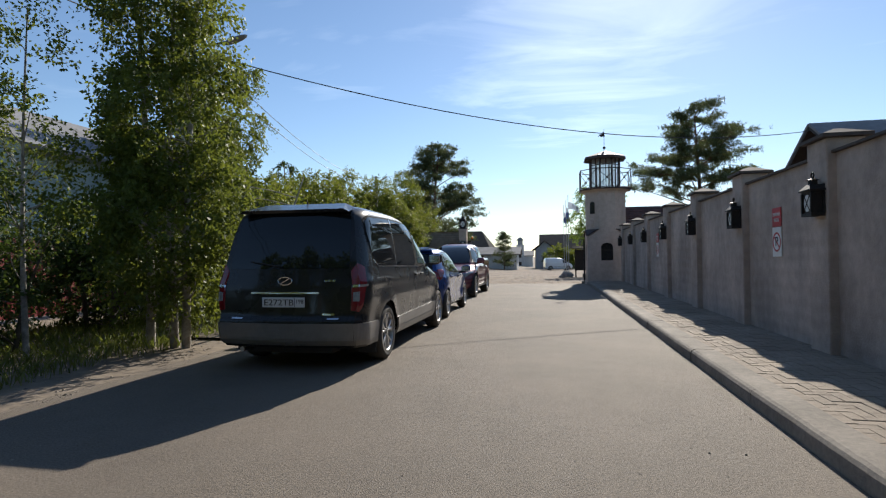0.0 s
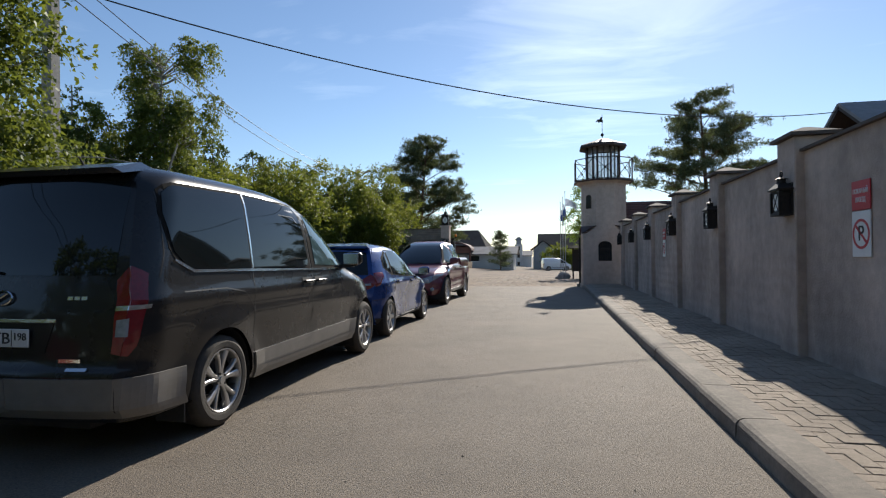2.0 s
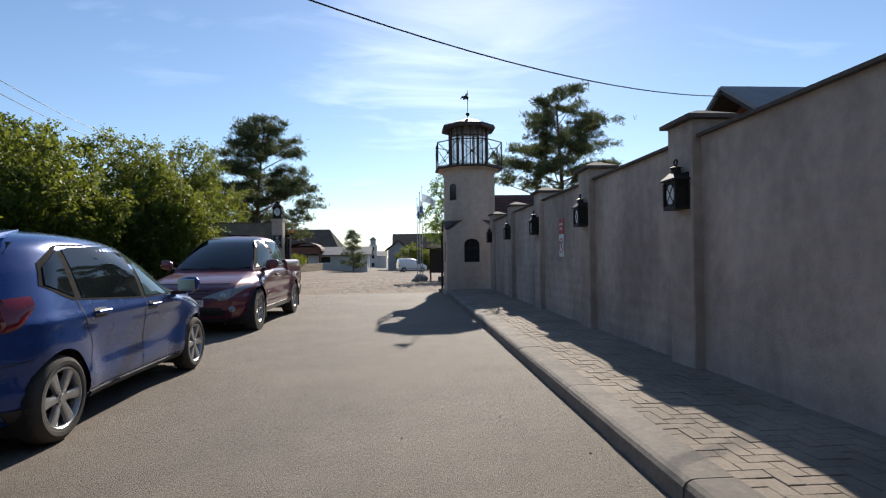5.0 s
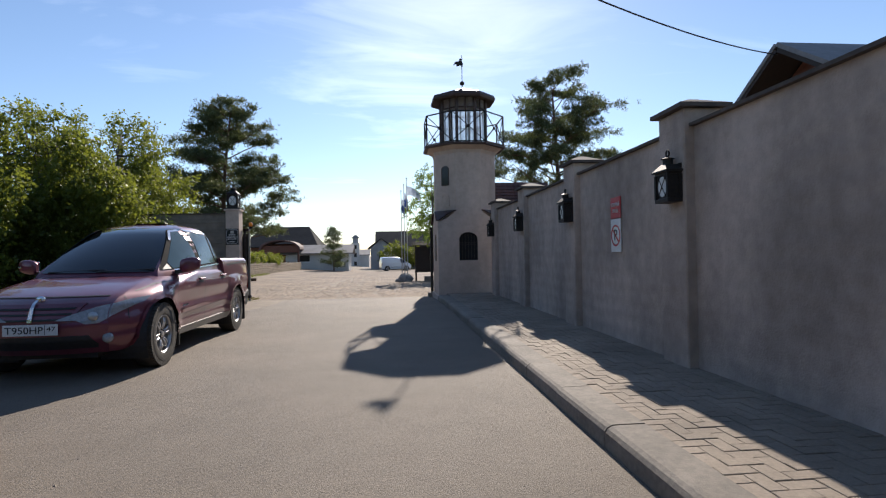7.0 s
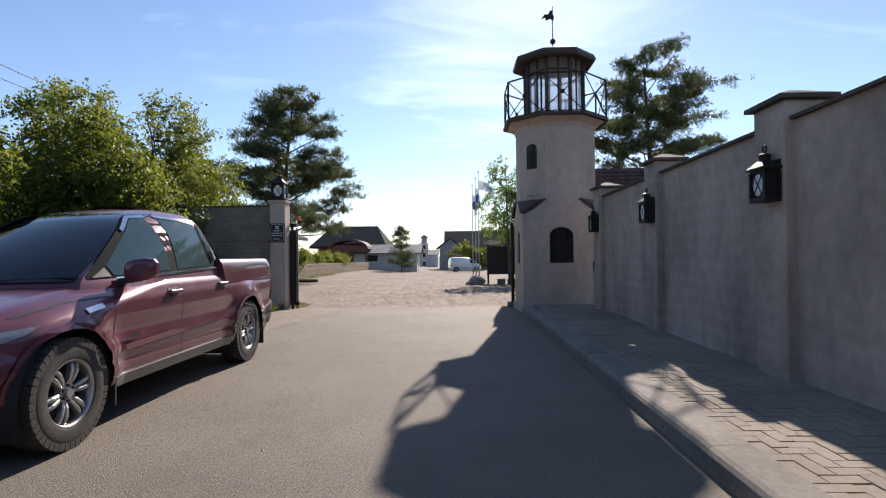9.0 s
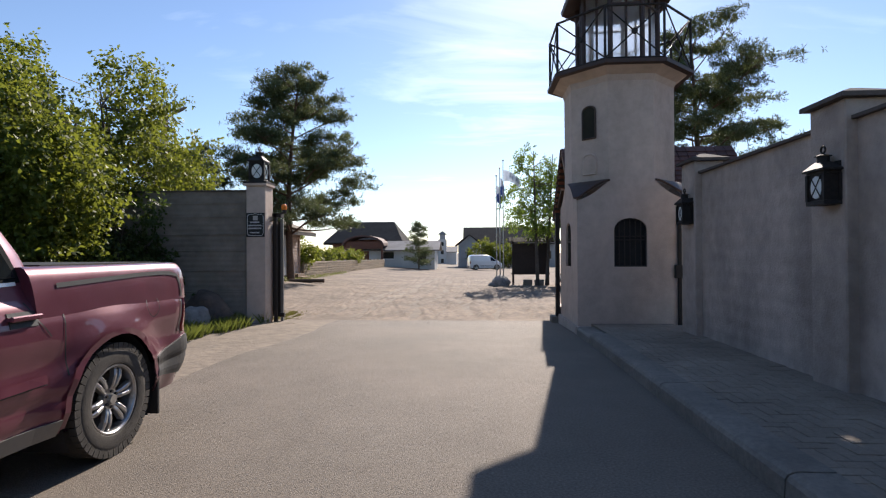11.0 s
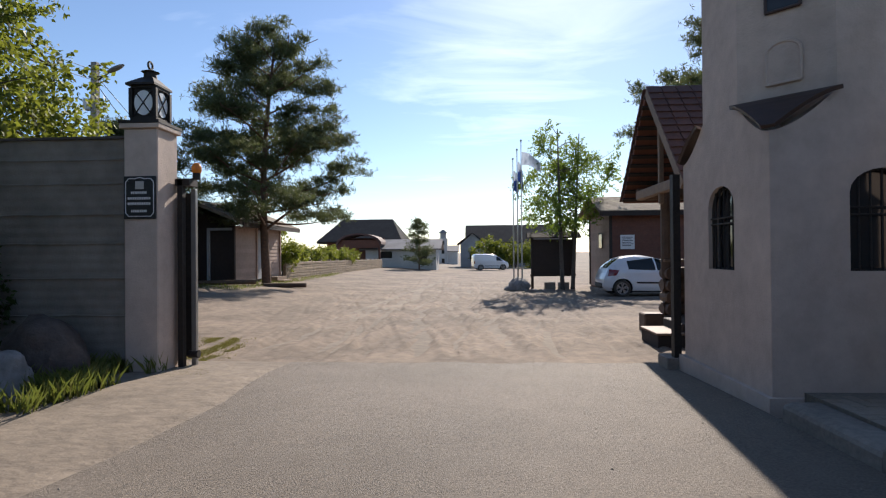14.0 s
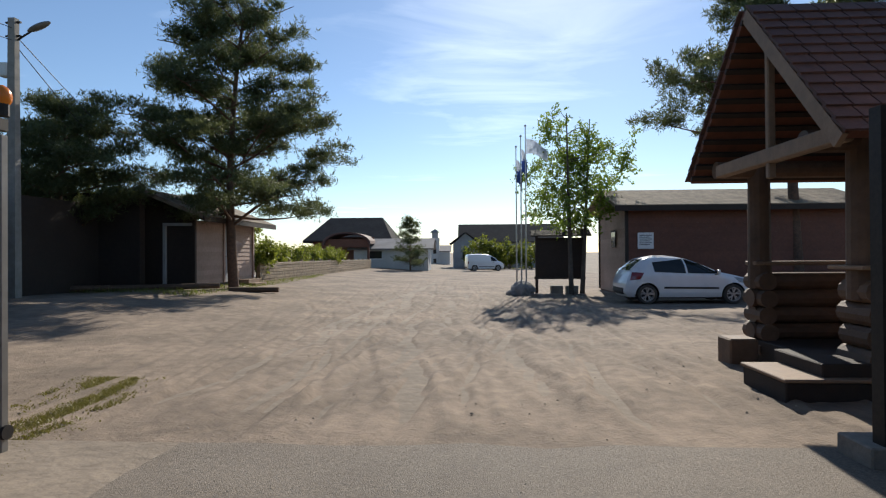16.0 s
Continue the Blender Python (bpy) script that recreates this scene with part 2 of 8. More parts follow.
def text_mesh(body, size, extrude=0.002):
    cu = bpy.data.curves.new("text", "FONT")
    cu.body, cu.size, cu.extrude, cu.align_x, cu.align_y, cu.resolution_u = body, size, extrude, "CENTER", "CENTER", 3
    ob = bpy.data.objects.new("text", cu)
    scene.collection.objects.link(ob)
    bpy.context.view_layer.update()
    me = bpy.data.meshes.new_from_object(ob.evaluated_get(bpy.context.evaluated_depsgraph_get()))
    bpy.data.objects.remove(ob)
    bm = bmesh.new()
    bm.from_mesh(me)
    bpy.data.meshes.remove(me)
    return bm


def text_part(body, size, m, material, parent, width=None, name="lettering"):
    bm = text_mesh(body, size)
    if width:
        xs = [v.co.x for v in bm.verts]
        bmesh.ops.scale(bm, vec=(width / max(1e-4, max(xs) - min(xs)), 1, 1), verts=bm.verts)
    bmesh.ops.transform(bm, matrix=m, verts=bm.verts)
    return part(name, bm, material, parent)


def ramp01(v, a, b):
    t = max(0.0, min(1.0, (v - a) / (b - a)))
    return t * t * (3 - 2 * t)


def ground_z(x, y):
    """The height of the ground: level along the road, falling gently past the gate, with a bank on the west side of the yard."""
    z = 0.0
    if y > 23:
        d = min(y, 50) - 23
        z = -0.021 * d * min(1.0, d / 5) - 0.008 * max(0.0, min(y, 130) - 50)
    z += ramp01(y, 29, 37) * 0.07 * max(0.0, min(-3.5 - x, 7.0))
    return z


# ---- ground, road, pavement ----
def sheet(xs, ys, lift, rough=0.0, seed=0.0):
    bm = bmesh.new()
    g = [[bm.verts.new((x, y, ground_z(x, y) + lift + (rough * noise.noise(Vector((x * 0.9, y * 0.5, seed))) if rough else 0))) for x in xs] for y in ys]
    for a, b in zip(g, g[1:]):
        for k in range(len(xs) - 1):
            bm.faces.new((a[k], a[k + 1], b[k + 1], b[k]))
    return bm


gx = [-2500, -600, -200, -80, -40] + [i * 2 for i in range(-14, 15)] + [40, 80, 200, 600, 2500]
gy = [-1500, -300, -80, -30] + [i * 2 for i in range(-10, 70)] + [160, 200, 300, 600, 1200, 3000]
structure("ground", sheet(gx, gy, -0.035), M_SAND, "packed sandy ground with faint tyre tracks", "ground", True)

ROAD_END = 28.5


def road_left(y):
    s = max(0.0, min(1.0, (y - 12) / 10))
    return -4.5 + 1.2 * s * s * (3 - 2 * s) + 0.12 * noise.noise(Vector((0, y * 0.8, 3)))


bm = bmesh.new()
prev = None
for i in range(0, 241):
    y = -30 + i * (ROAD_END + 30) / 240
    xl = road_left(y)
    row = [bm.verts.new((xl + (1.76 - xl) * k / 10, y + (0.10 * noise.noise(Vector((k * 0.9, 0, 5))) if i == 240 else 0), ground_z(0, y))) for k in range(11)]
    if prev:
        for k in range(10):
            bm.faces.new((prev[k], prev[k + 1], row[k + 1], row[k]))
    prev = row
structure("road", bm, M_ASPHALT, "worn grey asphalt lane with dusty edges", "road", True)

KERB_END = 25.9
PAVE_Z = 0.13
# footpath bed under the pavers, closed on the road side by the kerb
structure("pavement", bbox(2.03, 3.35, -30, 26.2, -0.1, PAVE_Z - 0.0065), M_JOINT, "footpath bed of sand under block paving", "pavement")

# ---- boundary wall ----
WX = 3.30
PIL = [6.85 - 3.0 * k for k in range(11, -1, -1)] + [9.64, 12.51, 15.53, 18.63, 21.72, 24.86]
structure("wall_east", bbox(WX, WX + 0.28, -30, 25.3, -0.1, 2.42), M_WALL, "rough rendered concrete boundary wall", "wall")
cp = bmesh.new()
cp_pts = [(WX - 0.05, -30, 2.42), (WX + 0.33, -30, 2.42), (WX + 0.33, -30, 2.45), (WX + 0.14, -30, 2.50), (WX - 0.05, -30, 2.45)]
poly_prism(cp, cp_pts, (0, 55.3, 0), "y")
structure("trim", cp, M_WALLCAP, "dark tin coping along the wall top", "coping")


def wall_pillar(y):
    p = thing("wall_pillar", "rendered concrete wall pillar with a low hipped cap", "pillar", "pillars along the wall", (WX, y + 0.24, 0.1))
    part("shaft", bbox(-0.10, 0.30, -0.24, 0.24, -0.1, 2.50, bev=0.012), M_WALL, p)
    b = bmesh.new()
    loft(b, [[(-0.16, -0.30, 2.50), (0.36, -0.30, 2.50), (0.36, 0.30, 2.50), (-0.16, 0.30, 2.50)],
             [(-0.16, -0.30, 2.54), (0.36, -0.30, 2.54), (0.36, 0.30, 2.54), (-0.16, 0.30, 2.54)],
             [(0.06, -0.06, 2.63), (0.14, -0.06, 2.63), (0.14, 0.06, 2.63), (0.06, 0.06, 2.63)]])
    part("cap", b, M_WALLCAP, p, "dark tin hipped cap")
    return p


pil0 = wall_pillar(PIL[0])
for y in PIL[1:]:
    copy_thing(pil0, pose(WX, y + 0.24, 0.1))

# ---- gate tower ----
TX, TY, TH = 2.72, 27.16, 0.90
tower = thing("gate_tower", "pale rendered lighthouse-shaped gate tower with a railed balcony", "tower", at=(TX, TY, 0))


def arch_pts(w, h, n=10, peak=0.0):
    """Outline of an arched opening w wide and h high, foot at 0, in x and z."""
    r = w / 2
    rise = 0.36 * w
    pts = [(-r, 0), (r, 0)]
    for k in range(n + 1):
        a = math.pi * k / n
        pts.append((r * math.cos(a), h - rise + rise * math.sin(a) + peak * max(0.0, 1 - abs(math.cos(a)) * 5)))
    return pts


# four walls of the base, their tops sweeping up to the shaft; the chamfered corners carry small tin roofs
def base_wall(k, win):
    c = TH * math.tan(math.pi / 8)
    e = TH - (0.006 if k % 2 else 0.0)
    out = [(-e, -0.4), (e, -0.4), (e, 2.2)]
    for i in range(1, 9):
        t = i / 8
        out.append((e - (e - c) * t, 2.2 + 0.33 * (t ** 1.6)))
    for i in range(8, 0, -1):
        t = i / 8
        out.append((-e + (e - c) * t, 2.2 + 0.33 * (t ** 1.6)))
    out.append((-e, 2.2))
    b = bmesh.new()
    loops = [out]
    if win:
        w, h, z0, dx = win
        loops.append([(x + dx, z + z0) for x, z in arch_pts(w, h)])
    es = []
    for lp in loops:
        vs_ = [b.verts.new((x, 0, z)) for x, z in lp]
        es += [b.edges.new((vs_[i], vs_[(i + 1) % len(vs_)])) for i in range(len(vs_))]
    bmesh.ops.triangle_fill(b, use_beauty=True, edges=es)
    r = bmesh.ops.extrude_face_region(b, geom=b.faces[:])
    bmesh.ops.translate(b, vec=(0, 0.22, 0), verts=[g for g in r["geom"] if isinstance(g, bmesh.types.BMVert)])
    bmesh.ops.recalc_face_normals(b, faces=b.faces[:])
    m = Matrix.Rotation(radians(90 * k), 4, "Z") @ Matrix.Translation((0, -TH - 0.002 * (k % 2), 0))
    bmesh.ops.transform(b, matrix=m, verts=b.verts)
    part("base_wall", b, M_TOWER, tower)
    if win:
        wn = part("window", poly_prism(bmesh.new(), [(x * 0.98, 0, z) for x, z in arch_pts(w, h)], (0, 0.02, 0), "y"), M_DARKGLASS, tower, "arched window with an iron grille")
        wn.data.transform(m @ Matrix.Translation((dx, 0.10, z0)))
        fr = bmesh.new()
        pts = arch_pts(w, h, 12)
        for (x0, z0_), (x1, z1_) in zip(pts, pts[1:] + pts[:1]):
            tube(fr, (x0, 0.06, z0_), (x1, 0.06, z1_), 0.022, n=6)
        bmesh.ops.transform(fr, matrix=m @ Matrix.Translation((dx, 0, z0)), verts=fr.verts)
        part("window_frame", fr, M_IRON, wn)
        nb = max(3, int(w / 0.09))
        for i in range(1, nb):
            x = -w / 2 + w * i / nb
            hb_ = h - 0.36 * w * (1 - math.sqrt(max(0, 1 - (2 * x / w) ** 2)))
            g = btube((x, 0.035, 0.0), (x, 0.035, hb_), 0.009, n=6)
            bmesh.ops.transform(g, matrix=m @ Matrix.Translation((dx, 0, z0)), verts=g.verts)
            part("grille_bar", g, M_IRON, wn)
        for zz in (0.55, 0.62):
            g = btube((-w / 2, 0.03, h * zz), (w / 2, 0.03, h * zz), 0.009, n=6)
            bmesh.ops.transform(g, matrix=m @ Matrix.Translation((dx, 0, z0)), verts=g.verts)
            part("grille_bar", g, M_IRON, wn)
        g = bmesh.new()
        bmesh.ops.create_uvsphere(g, u_segments=8, v_segments=6, radius=0.03, matrix=pose(0, 0.03, h + 0.03))
        tube(g, (0, 0.03, h), (0, 0.03, h + 0.1), 0.014, 0.003, n=6)
        bmesh.ops.transform(g, matrix=m @ Matrix.Translation((dx, 0, z0)), verts=g.verts)
        part("finial", g, M_IRON, wn)


base_wall(0, (0.54, 0.82, 1.07, -0.02))
base_wall(3, (0.54, 0.80, 1.06, 0.02))
base_wall(1, None)
base_wall(2, None)
part("plinth", bbox(-TH - 0.05, TH + 0.03, -TH - 0.05, TH + 0.05, -0.5, 0.07), M_TOWER, tower)
for k in range(4):
    c = TH * math.tan(math.pi / 8)
    b = bmesh.new()
    rows = []
    for i in range(7):
        t = i / 6
        # from the outer corner of the base up to the chamfered face of the shaft
        a0 = Vector((-TH - 0.07, -c - (TH - c) * (1 - t) * 1.0, 2.54 - 0.30 * (1 - t) ** 1.4))
        a1 = Vector((-c - (TH - c) * (1 - t), -TH - 0.07, 2.54 - 0.30 * (1 - t) ** 1.4))
        rows.append([a0.lerp(a1, j / 6) for j in range(7)])
    vv = [[b.verts.new(p) for p in r] for r in rows]
    for a_, b_ in zip(vv, vv[1:]):
        for j in range(6):
            b.faces.new((a_[j], a_[j + 1], b_[j + 1], b_[j]))
    bmesh.ops.recalc_face_normals(b, faces=b.faces[:])
    bmesh.ops.solidify(b, geom=b.faces[:], thickness=0.035)
    bmesh.ops.rotate(b, cent=(0, 0, 0), matrix=Matrix.Rotation(radians(90 * k), 3, "Z"), verts=b.verts)
    part("corner_roof", b, M_RUSTBROWN, tower, "small dark tin roof over a chamfered corner")
b = bmesh.new()
loft(b, [ngon_ring(0, 0, 2.15, TH - 0.004), ngon_ring(0, 0, 4.2, TH - 0.004), ngon_ring(0, 0, 4.30, TH + 0.03), ngon_ring(0, 0, 4.40, TH + 0.2)])
part("shaft", b, M_TOWER, tower)
# narrow blind niches on the south-west face of the shaft
mn = Matrix.Rotation(radians(-45), 4, "Z") @ Matrix.Translation((0, -TH, 0))
for z0, w, h, mt, nm in ((3.28, 0.24, 0.55, M_DARKGLASS, "niche"), (2.66, 0.24, 0.34, M_TOWER, "niche")):
    b = poly_prism(bmesh.new(), [(x, 0, z) for x, z in arch_pts(w, h)], (0, 0.03, 0), "y")
    bmesh.ops.transform(b, matrix=mn @ Matrix.Translation((0, -0.012, z0)), verts=b.verts)
    nn = part(nm, b, mt, tower, "narrow arched window" if z0 > 3 else "blind arched niche")
    fr = bmesh.new()
    pts = arch_pts(w + 0.02, h + 0.01, 10)
    for (x0, z0_), (x1, z1_) in zip(pts, pts[1:] + pts[:1]):
        tube(fr, (x0, -0.012, z0_), (x1, -0.012, z1_), 0.014, n=6)
    bmesh.ops.transform(fr, matrix=mn @ Matrix.Translation((0, 0, z0)), verts=fr.verts)
    part("frame", fr, M_RUSTBROWN if z0 > 3 else M_TOWER, nn)
b = bmesh.new()
loft(b, [ngon_ring(0, 0, 4.40, TH + 0.22), ngon_ring(0, 0, 4.41, TH + 0.30), ngon_ring(0, 0, 4.47, TH + 0.30)])
part("balcony_slab", b, M_RUSTBROWN, tower, "brown balcony edge")
RA = TH + 0.25
top, low = ngon_ring(0, 0, 5.36, RA), ngon_ring(0, 0, 4.50, RA)
for k in range(8):
    k2 = (k + 1) % 8
    part("baluster", btube(low[k][:2] + (4.47,), top[k], 0.022, n=8), M_IRON, tower)
    rl = part("rail", btube(top[k], top[k2], 0.02, n=8), M_IRON, tower)
    part("lower_rail", btube(low[k], low[k2], 0.014, n=6), M_IRON, rl)
    hl = (Vector(low[k]) + Vector(low[k2])) / 2
    ht = (Vector(top[k]) + Vector(top[k2])) / 2
    part("brace", btube(low[k], top[k2], 0.012, n=6), M_IRON, rl)
    part("brace", btube(low[k2], top[k], 0.012, n=6), M_IRON, rl)
    part("rosette", btube((hl + ht) / 2 * 0.985 + Vector((0, 0, (hl.z + ht.z) / 2 * 0.015)), (hl + ht) / 2 * 1.015 - Vector((0, 0, (hl.z + ht.z) / 2 * 0.015)), 0.05, n=10), M_IRON, rl)
b = bmesh.new()
loft(b, [ngon_ring(0, 0, 4.47, 0.62), ngon_ring(0, 0, 5.95, 0.62)])
lant = part("lantern_room", b, M_LANTERNGLASS, tower, "glazed lantern room with pale panes")
pr, pr2 = ngon_ring(0, 0, 4.47, 0.655), ngon_ring(0, 0, 5.93, 0.655)
for k in range(8):
    k2 = (k + 1) % 8
    part("corner_post", btube(pr[k], pr2[k], 0.045, n=8), M_RUSTBROWN, lant)
    ma, mb = (Vector(pr[k]) + Vector(pr[k2])) / 2, (Vector(pr2[k]) + Vector(pr2[k2])) / 2
    part("mullion", btube(ma * 0.99, mb * 0.99 + Vector((0, 0, 0.05)), 0.022, n=6), M_RUSTBROWN, lant)
    part("band", btube(Vector(pr2[k]) - Vector((0, 0, 0.32)), Vector(pr2[k2]) - Vector((0, 0, 0.32)), 0.022, n=6), M_RUSTBROWN, lant)
    part("band", btube(Vector(pr[k]) + Vector((0, 0, 0.03)), Vector(pr[k2]) + Vector((0, 0, 0.03)), 0.03, n=6), M_RUSTBROWN, lant)
b = bmesh.new()
loft(b, [ngon_ring(0, 0, 5.90, 0.66), ngon_ring(0, 0, 5.86, 0.93), ngon_ring(0, 0, 5.92, 0.95), ngon_ring(0, 0, 6.02, 0.90), ngon_ring(0, 0, 6.34, 0.07)])
part("roof", b, M_RUSTBROWN, tower, "low eight-sided tin roof")
b = btube((0, 0, 6.30), (0, 0, 7.38), 0.014, 0.008, n=8)
vane = part("weathervane", b, M_IRON, tower, "black iron weathervane with a bird figure")
b = bmesh.new()
bmesh.ops.create_uvsphere(b, u_segments=14, v_segments=10, radius=0.07, matrix=pose(0, 0, 6.50))
part("ball", b, M_IRON, vane, smooth=True)
bird = [(-0.28, 7.05), (-0.18, 7.10), (-0.16, 7.02), (-0.05, 7.06), (0.02, 7.0), (0.04, 7.12), (-0.02, 7.2), (0.03, 7.26), (-0.06, 7.27), (-0.1, 7.18), (-0.2, 7.17)]
part("bird_plate", poly_prism(bmesh.new(), [(x, -0.006, z) for x, z in bird], (0, 0.012, 0), "y"), M_IRON, vane)
# iron downpipe and box on the front face
part("downpipe", btube((TH - 0.14, -TH - 0.05, 0.1), (TH - 0.14, -TH - 0.05, 1.95), 0.035, n=10), M_IRON, tower)
part("lock_box", bbox(TH - 0.22, TH - 0.08, -TH - 0.11, -TH - 0.02, 0.88, 1.10, bev=0.008), M_IRON, tower)

# ---- the sandy yard, rutted by tyres ----
M_YARD = mat("rutted_sand", (0.272, 0.207, 0.150), (0.168, 0.127, 0.093), 0.95, scale=5, bump=0.7, bscale=26, stain=0.36, sscale=0.7)
yrng = np.random.default_rng(3)
RUTS = []
for k in range(26):
    x0 = yrng.normal(-1.4, 1.7)
    RUTS.append((x0, yrng.normal(0.0, 0.05), yrng.normal(0, 0.0016), yrng.uniform(0.12, 0.2), yrng.uniform(0.006, 0.016)))
for k in range(44):
    # narrow, fresh tread marks crossing at all angles
    RUTS.append((yrng.normal(-1.0, 2.4), yrng.normal(0.0, 0.16), yrng.normal(0, 0.006), yrng.uniform(0.045, 0.08), yrng.uniform(0.008, 0.018)))
xs_y = np.concatenate([np.linspace(-11.5, -5.6, 50), np.linspace(-5.5, 4.5, 240), np.linspace(4.6, 11.5, 60)])
ys_y = np.concatenate([np.linspace(ROAD_END - 0.12, 48, 130), np.linspace(48.4, 90, 70)])
XX, YY = np.meshgrid(xs_y, ys_y)
ZZ = np.vectorize(ground_z)(XX, YY)
for x0, a, c, w, d in RUTS:
    dy = YY - 27
    cx = x0 + a * dy + c * dy * dy
    for off in (-0.72, 0.72):
        u = (XX - cx - off) / w
        ZZ += d * (-np.exp(-u * u) + 0.5 * np.exp(-((np.abs(u) - 1.9) / 0.8) ** 2)) * np.clip((YY - ROAD_END + 0.2) / 1.5, 0, 1) * np.clip((75 - YY) / 25, 0, 1)
for (i, j), z in np.ndenumerate(ZZ):
    ZZ[i, j] += 0.005 * noise.noise(Vector((XX[i, j] * 2.3, YY[i, j] * 1.7, 1.0)))
bm = bmesh.new()
gv = [[bm.verts.new((XX[i, j], YY[i, j], ZZ[i, j] - 0.004)) for j in range(len(xs_y))] for i in range(len(ys_y))]
for i in range(len(ys_y) - 1):
    for j in range(len(xs_y) - 1):
        bm.faces.new((gv[i][j], gv[i][j + 1], gv[i + 1][j + 1], gv[i + 1][j]))
structure("yard_ground", bm, M_YARD, "sandy yard surface rutted by car tyres", "ground", True)
# sand drifted over the road's west edge, up to the gate
bm = bmesh.new()
prev = None
for i in range(0, 121):
    y = 8 + i * (ROAD_END - 8) / 120
    xr = road_left(y) + 0.2 + 0.45 * ramp01(y, 18, 27) + 0.22 * noise.noise(Vector((1, y * 0.7, 8)))
    row = [bm.verts.new((-7.5 + (xr + 7.5) * k / 12, y, ground_z(0, y) + (0.012 * (1 - (k / 12) ** 6)) + 0.012 * noise.noise(Vector((k * 0.6, y * 1.2, 2))) * (1 - k / 12) - (0.004 if k == 12 else 0))) for k in range(13)]
    if prev:
        for k in range(12):
            bm.faces.new((prev[k], prev[k + 1], row[k + 1], row[k]))
    prev = row
structure("verge_ground", bm, M_SAND, "sandy verge drifting over the asphalt edge", "ground", True)

# ---- vehicles ----
M_VANBLACK = mat("van_black", (0.010, 0.0095, 0.010), (0.013, 0.012, 0.012), 0.28, scale=3, stain=0.2, coat=0.45, dust=0.022, spec=0.25)
M_VANGREY = mat("van_grey", (0.18, 0.172, 0.16), (0.14, 0.133, 0.123), 0.45, scale=8, stain=0.2, coat=0.4, dust=0.25)
M_BLUE = mat("car_blue", (0.003, 0.046, 0.22), (0.003, 0.038, 0.18), 0.28, metal=0.35, scale=3, stain=0.1, coat=0.8, dust=0.006)
M_BURG = mat("car_burgundy", (0.165, 0.019, 0.05), (0.125, 0.016, 0.039), 0.36, metal=0.3, scale=3, stain=0.12, coat=0.9, dust=0.14)
M_CARWHITE = mat("car_white", (0.74, 0.75, 0.76), (0.68, 0.69, 0.7), 0.3, scale=3, stain=0.06, coat=0.8)
M_CARDARK = mat("car_darkgrey", (0.035, 0.037, 0.04), (0.03, 0.03, 0.033), 0.3, scale=3, stain=0.06, coat=0.8)
M_TYRE = mat("tyre_rubber", (0.03, 0.028, 0.026), (0.05, 0.045, 0.04), 0.9, scale=30, bump=0.2, bscale=90, stain=0.2, dust=0.2)
M_ALLOY = mat("alloy", (0.55, 0.55, 0.55), (0.42, 0.41, 0.4), 0.35, metal=0.85, scale=12, stain=0.15, dust=0.1)
M_PLASTIC = mat("dark_plastic", (0.025, 0.025, 0.026), (0.035, 0.033, 0.032), 0.6, scale=20, stain=0.15)
M_GLASSCAR = mat("tinted_car_glass", (0.008, 0.011, 0.012), (0.01, 0.013, 0.014), 0.03, stain=0, spec=0.55)
M_GLASSLT = mat("greenish_car_glass", (0.06, 0.10, 0.105), (0.05, 0.085, 0.09), 0.04, stain=0, spec=0.6)
M_REDLENS = mat("red_lens", (0.22, 0.008, 0.014), (0.15, 0.006, 0.010), 0.12, scale=40, stain=0.1, coat=0.8)
M_CLEARLENS = mat("clear_lens", (0.32, 0.34, 0.36), (0.2, 0.215, 0.23), 0.12, scale=25, stain=0.15, coat=0.8)
M_CHROME = mat("chrome", (0.8, 0.8, 0.8), (0.72, 0.72, 0.72), 0.15, metal=1.0, scale=10, stain=0.05)
M_PLATE = mat("plate_white", (0.72, 0.73, 0.72), (0.65, 0.66, 0.65), 0.5, scale=15, stain=0.1)
M_TRIMBLACK = mat("black_trim", (0.012, 0.012, 0.012), (0.018, 0.018, 0.018), 0.85, scale=20, stain=0.1, spec=0.1)
M_ORANGE = mat("orange_lens", (0.75, 0.22, 0.02), (0.6, 0.17, 0.02), 0.2, scale=20, stain=0.05)


def table(pairs):
    zs, vs = [p[0] for p in pairs], [p[1] for p in pairs]

    def f(z):
        if z <= zs[0]:
            return vs[0]
        if z >= zs[-1]:
            return vs[-1]
        for k in range(len(zs) - 1):
            if z <= zs[k + 1]:
                s = (z - zs[k]) / (zs[k + 1] - zs[k])
                return vs[k] + (vs[k + 1] - vs[k]) * s
    return f


def heighten(car, waist, k):
    """Raises the glasshouse of a car: all of its skin above the waist."""
    for o in car.children_recursive:
        if o.location.length < 1e-6 and o.parent.location.length > 1.0 or o.parent.name.startswith(("door_mirror", "tail_lamp")):
            for v in o.data.vertices:
                if v.co.z > waist:
                    v.co.z = waist + (v.co.z - waist) * k


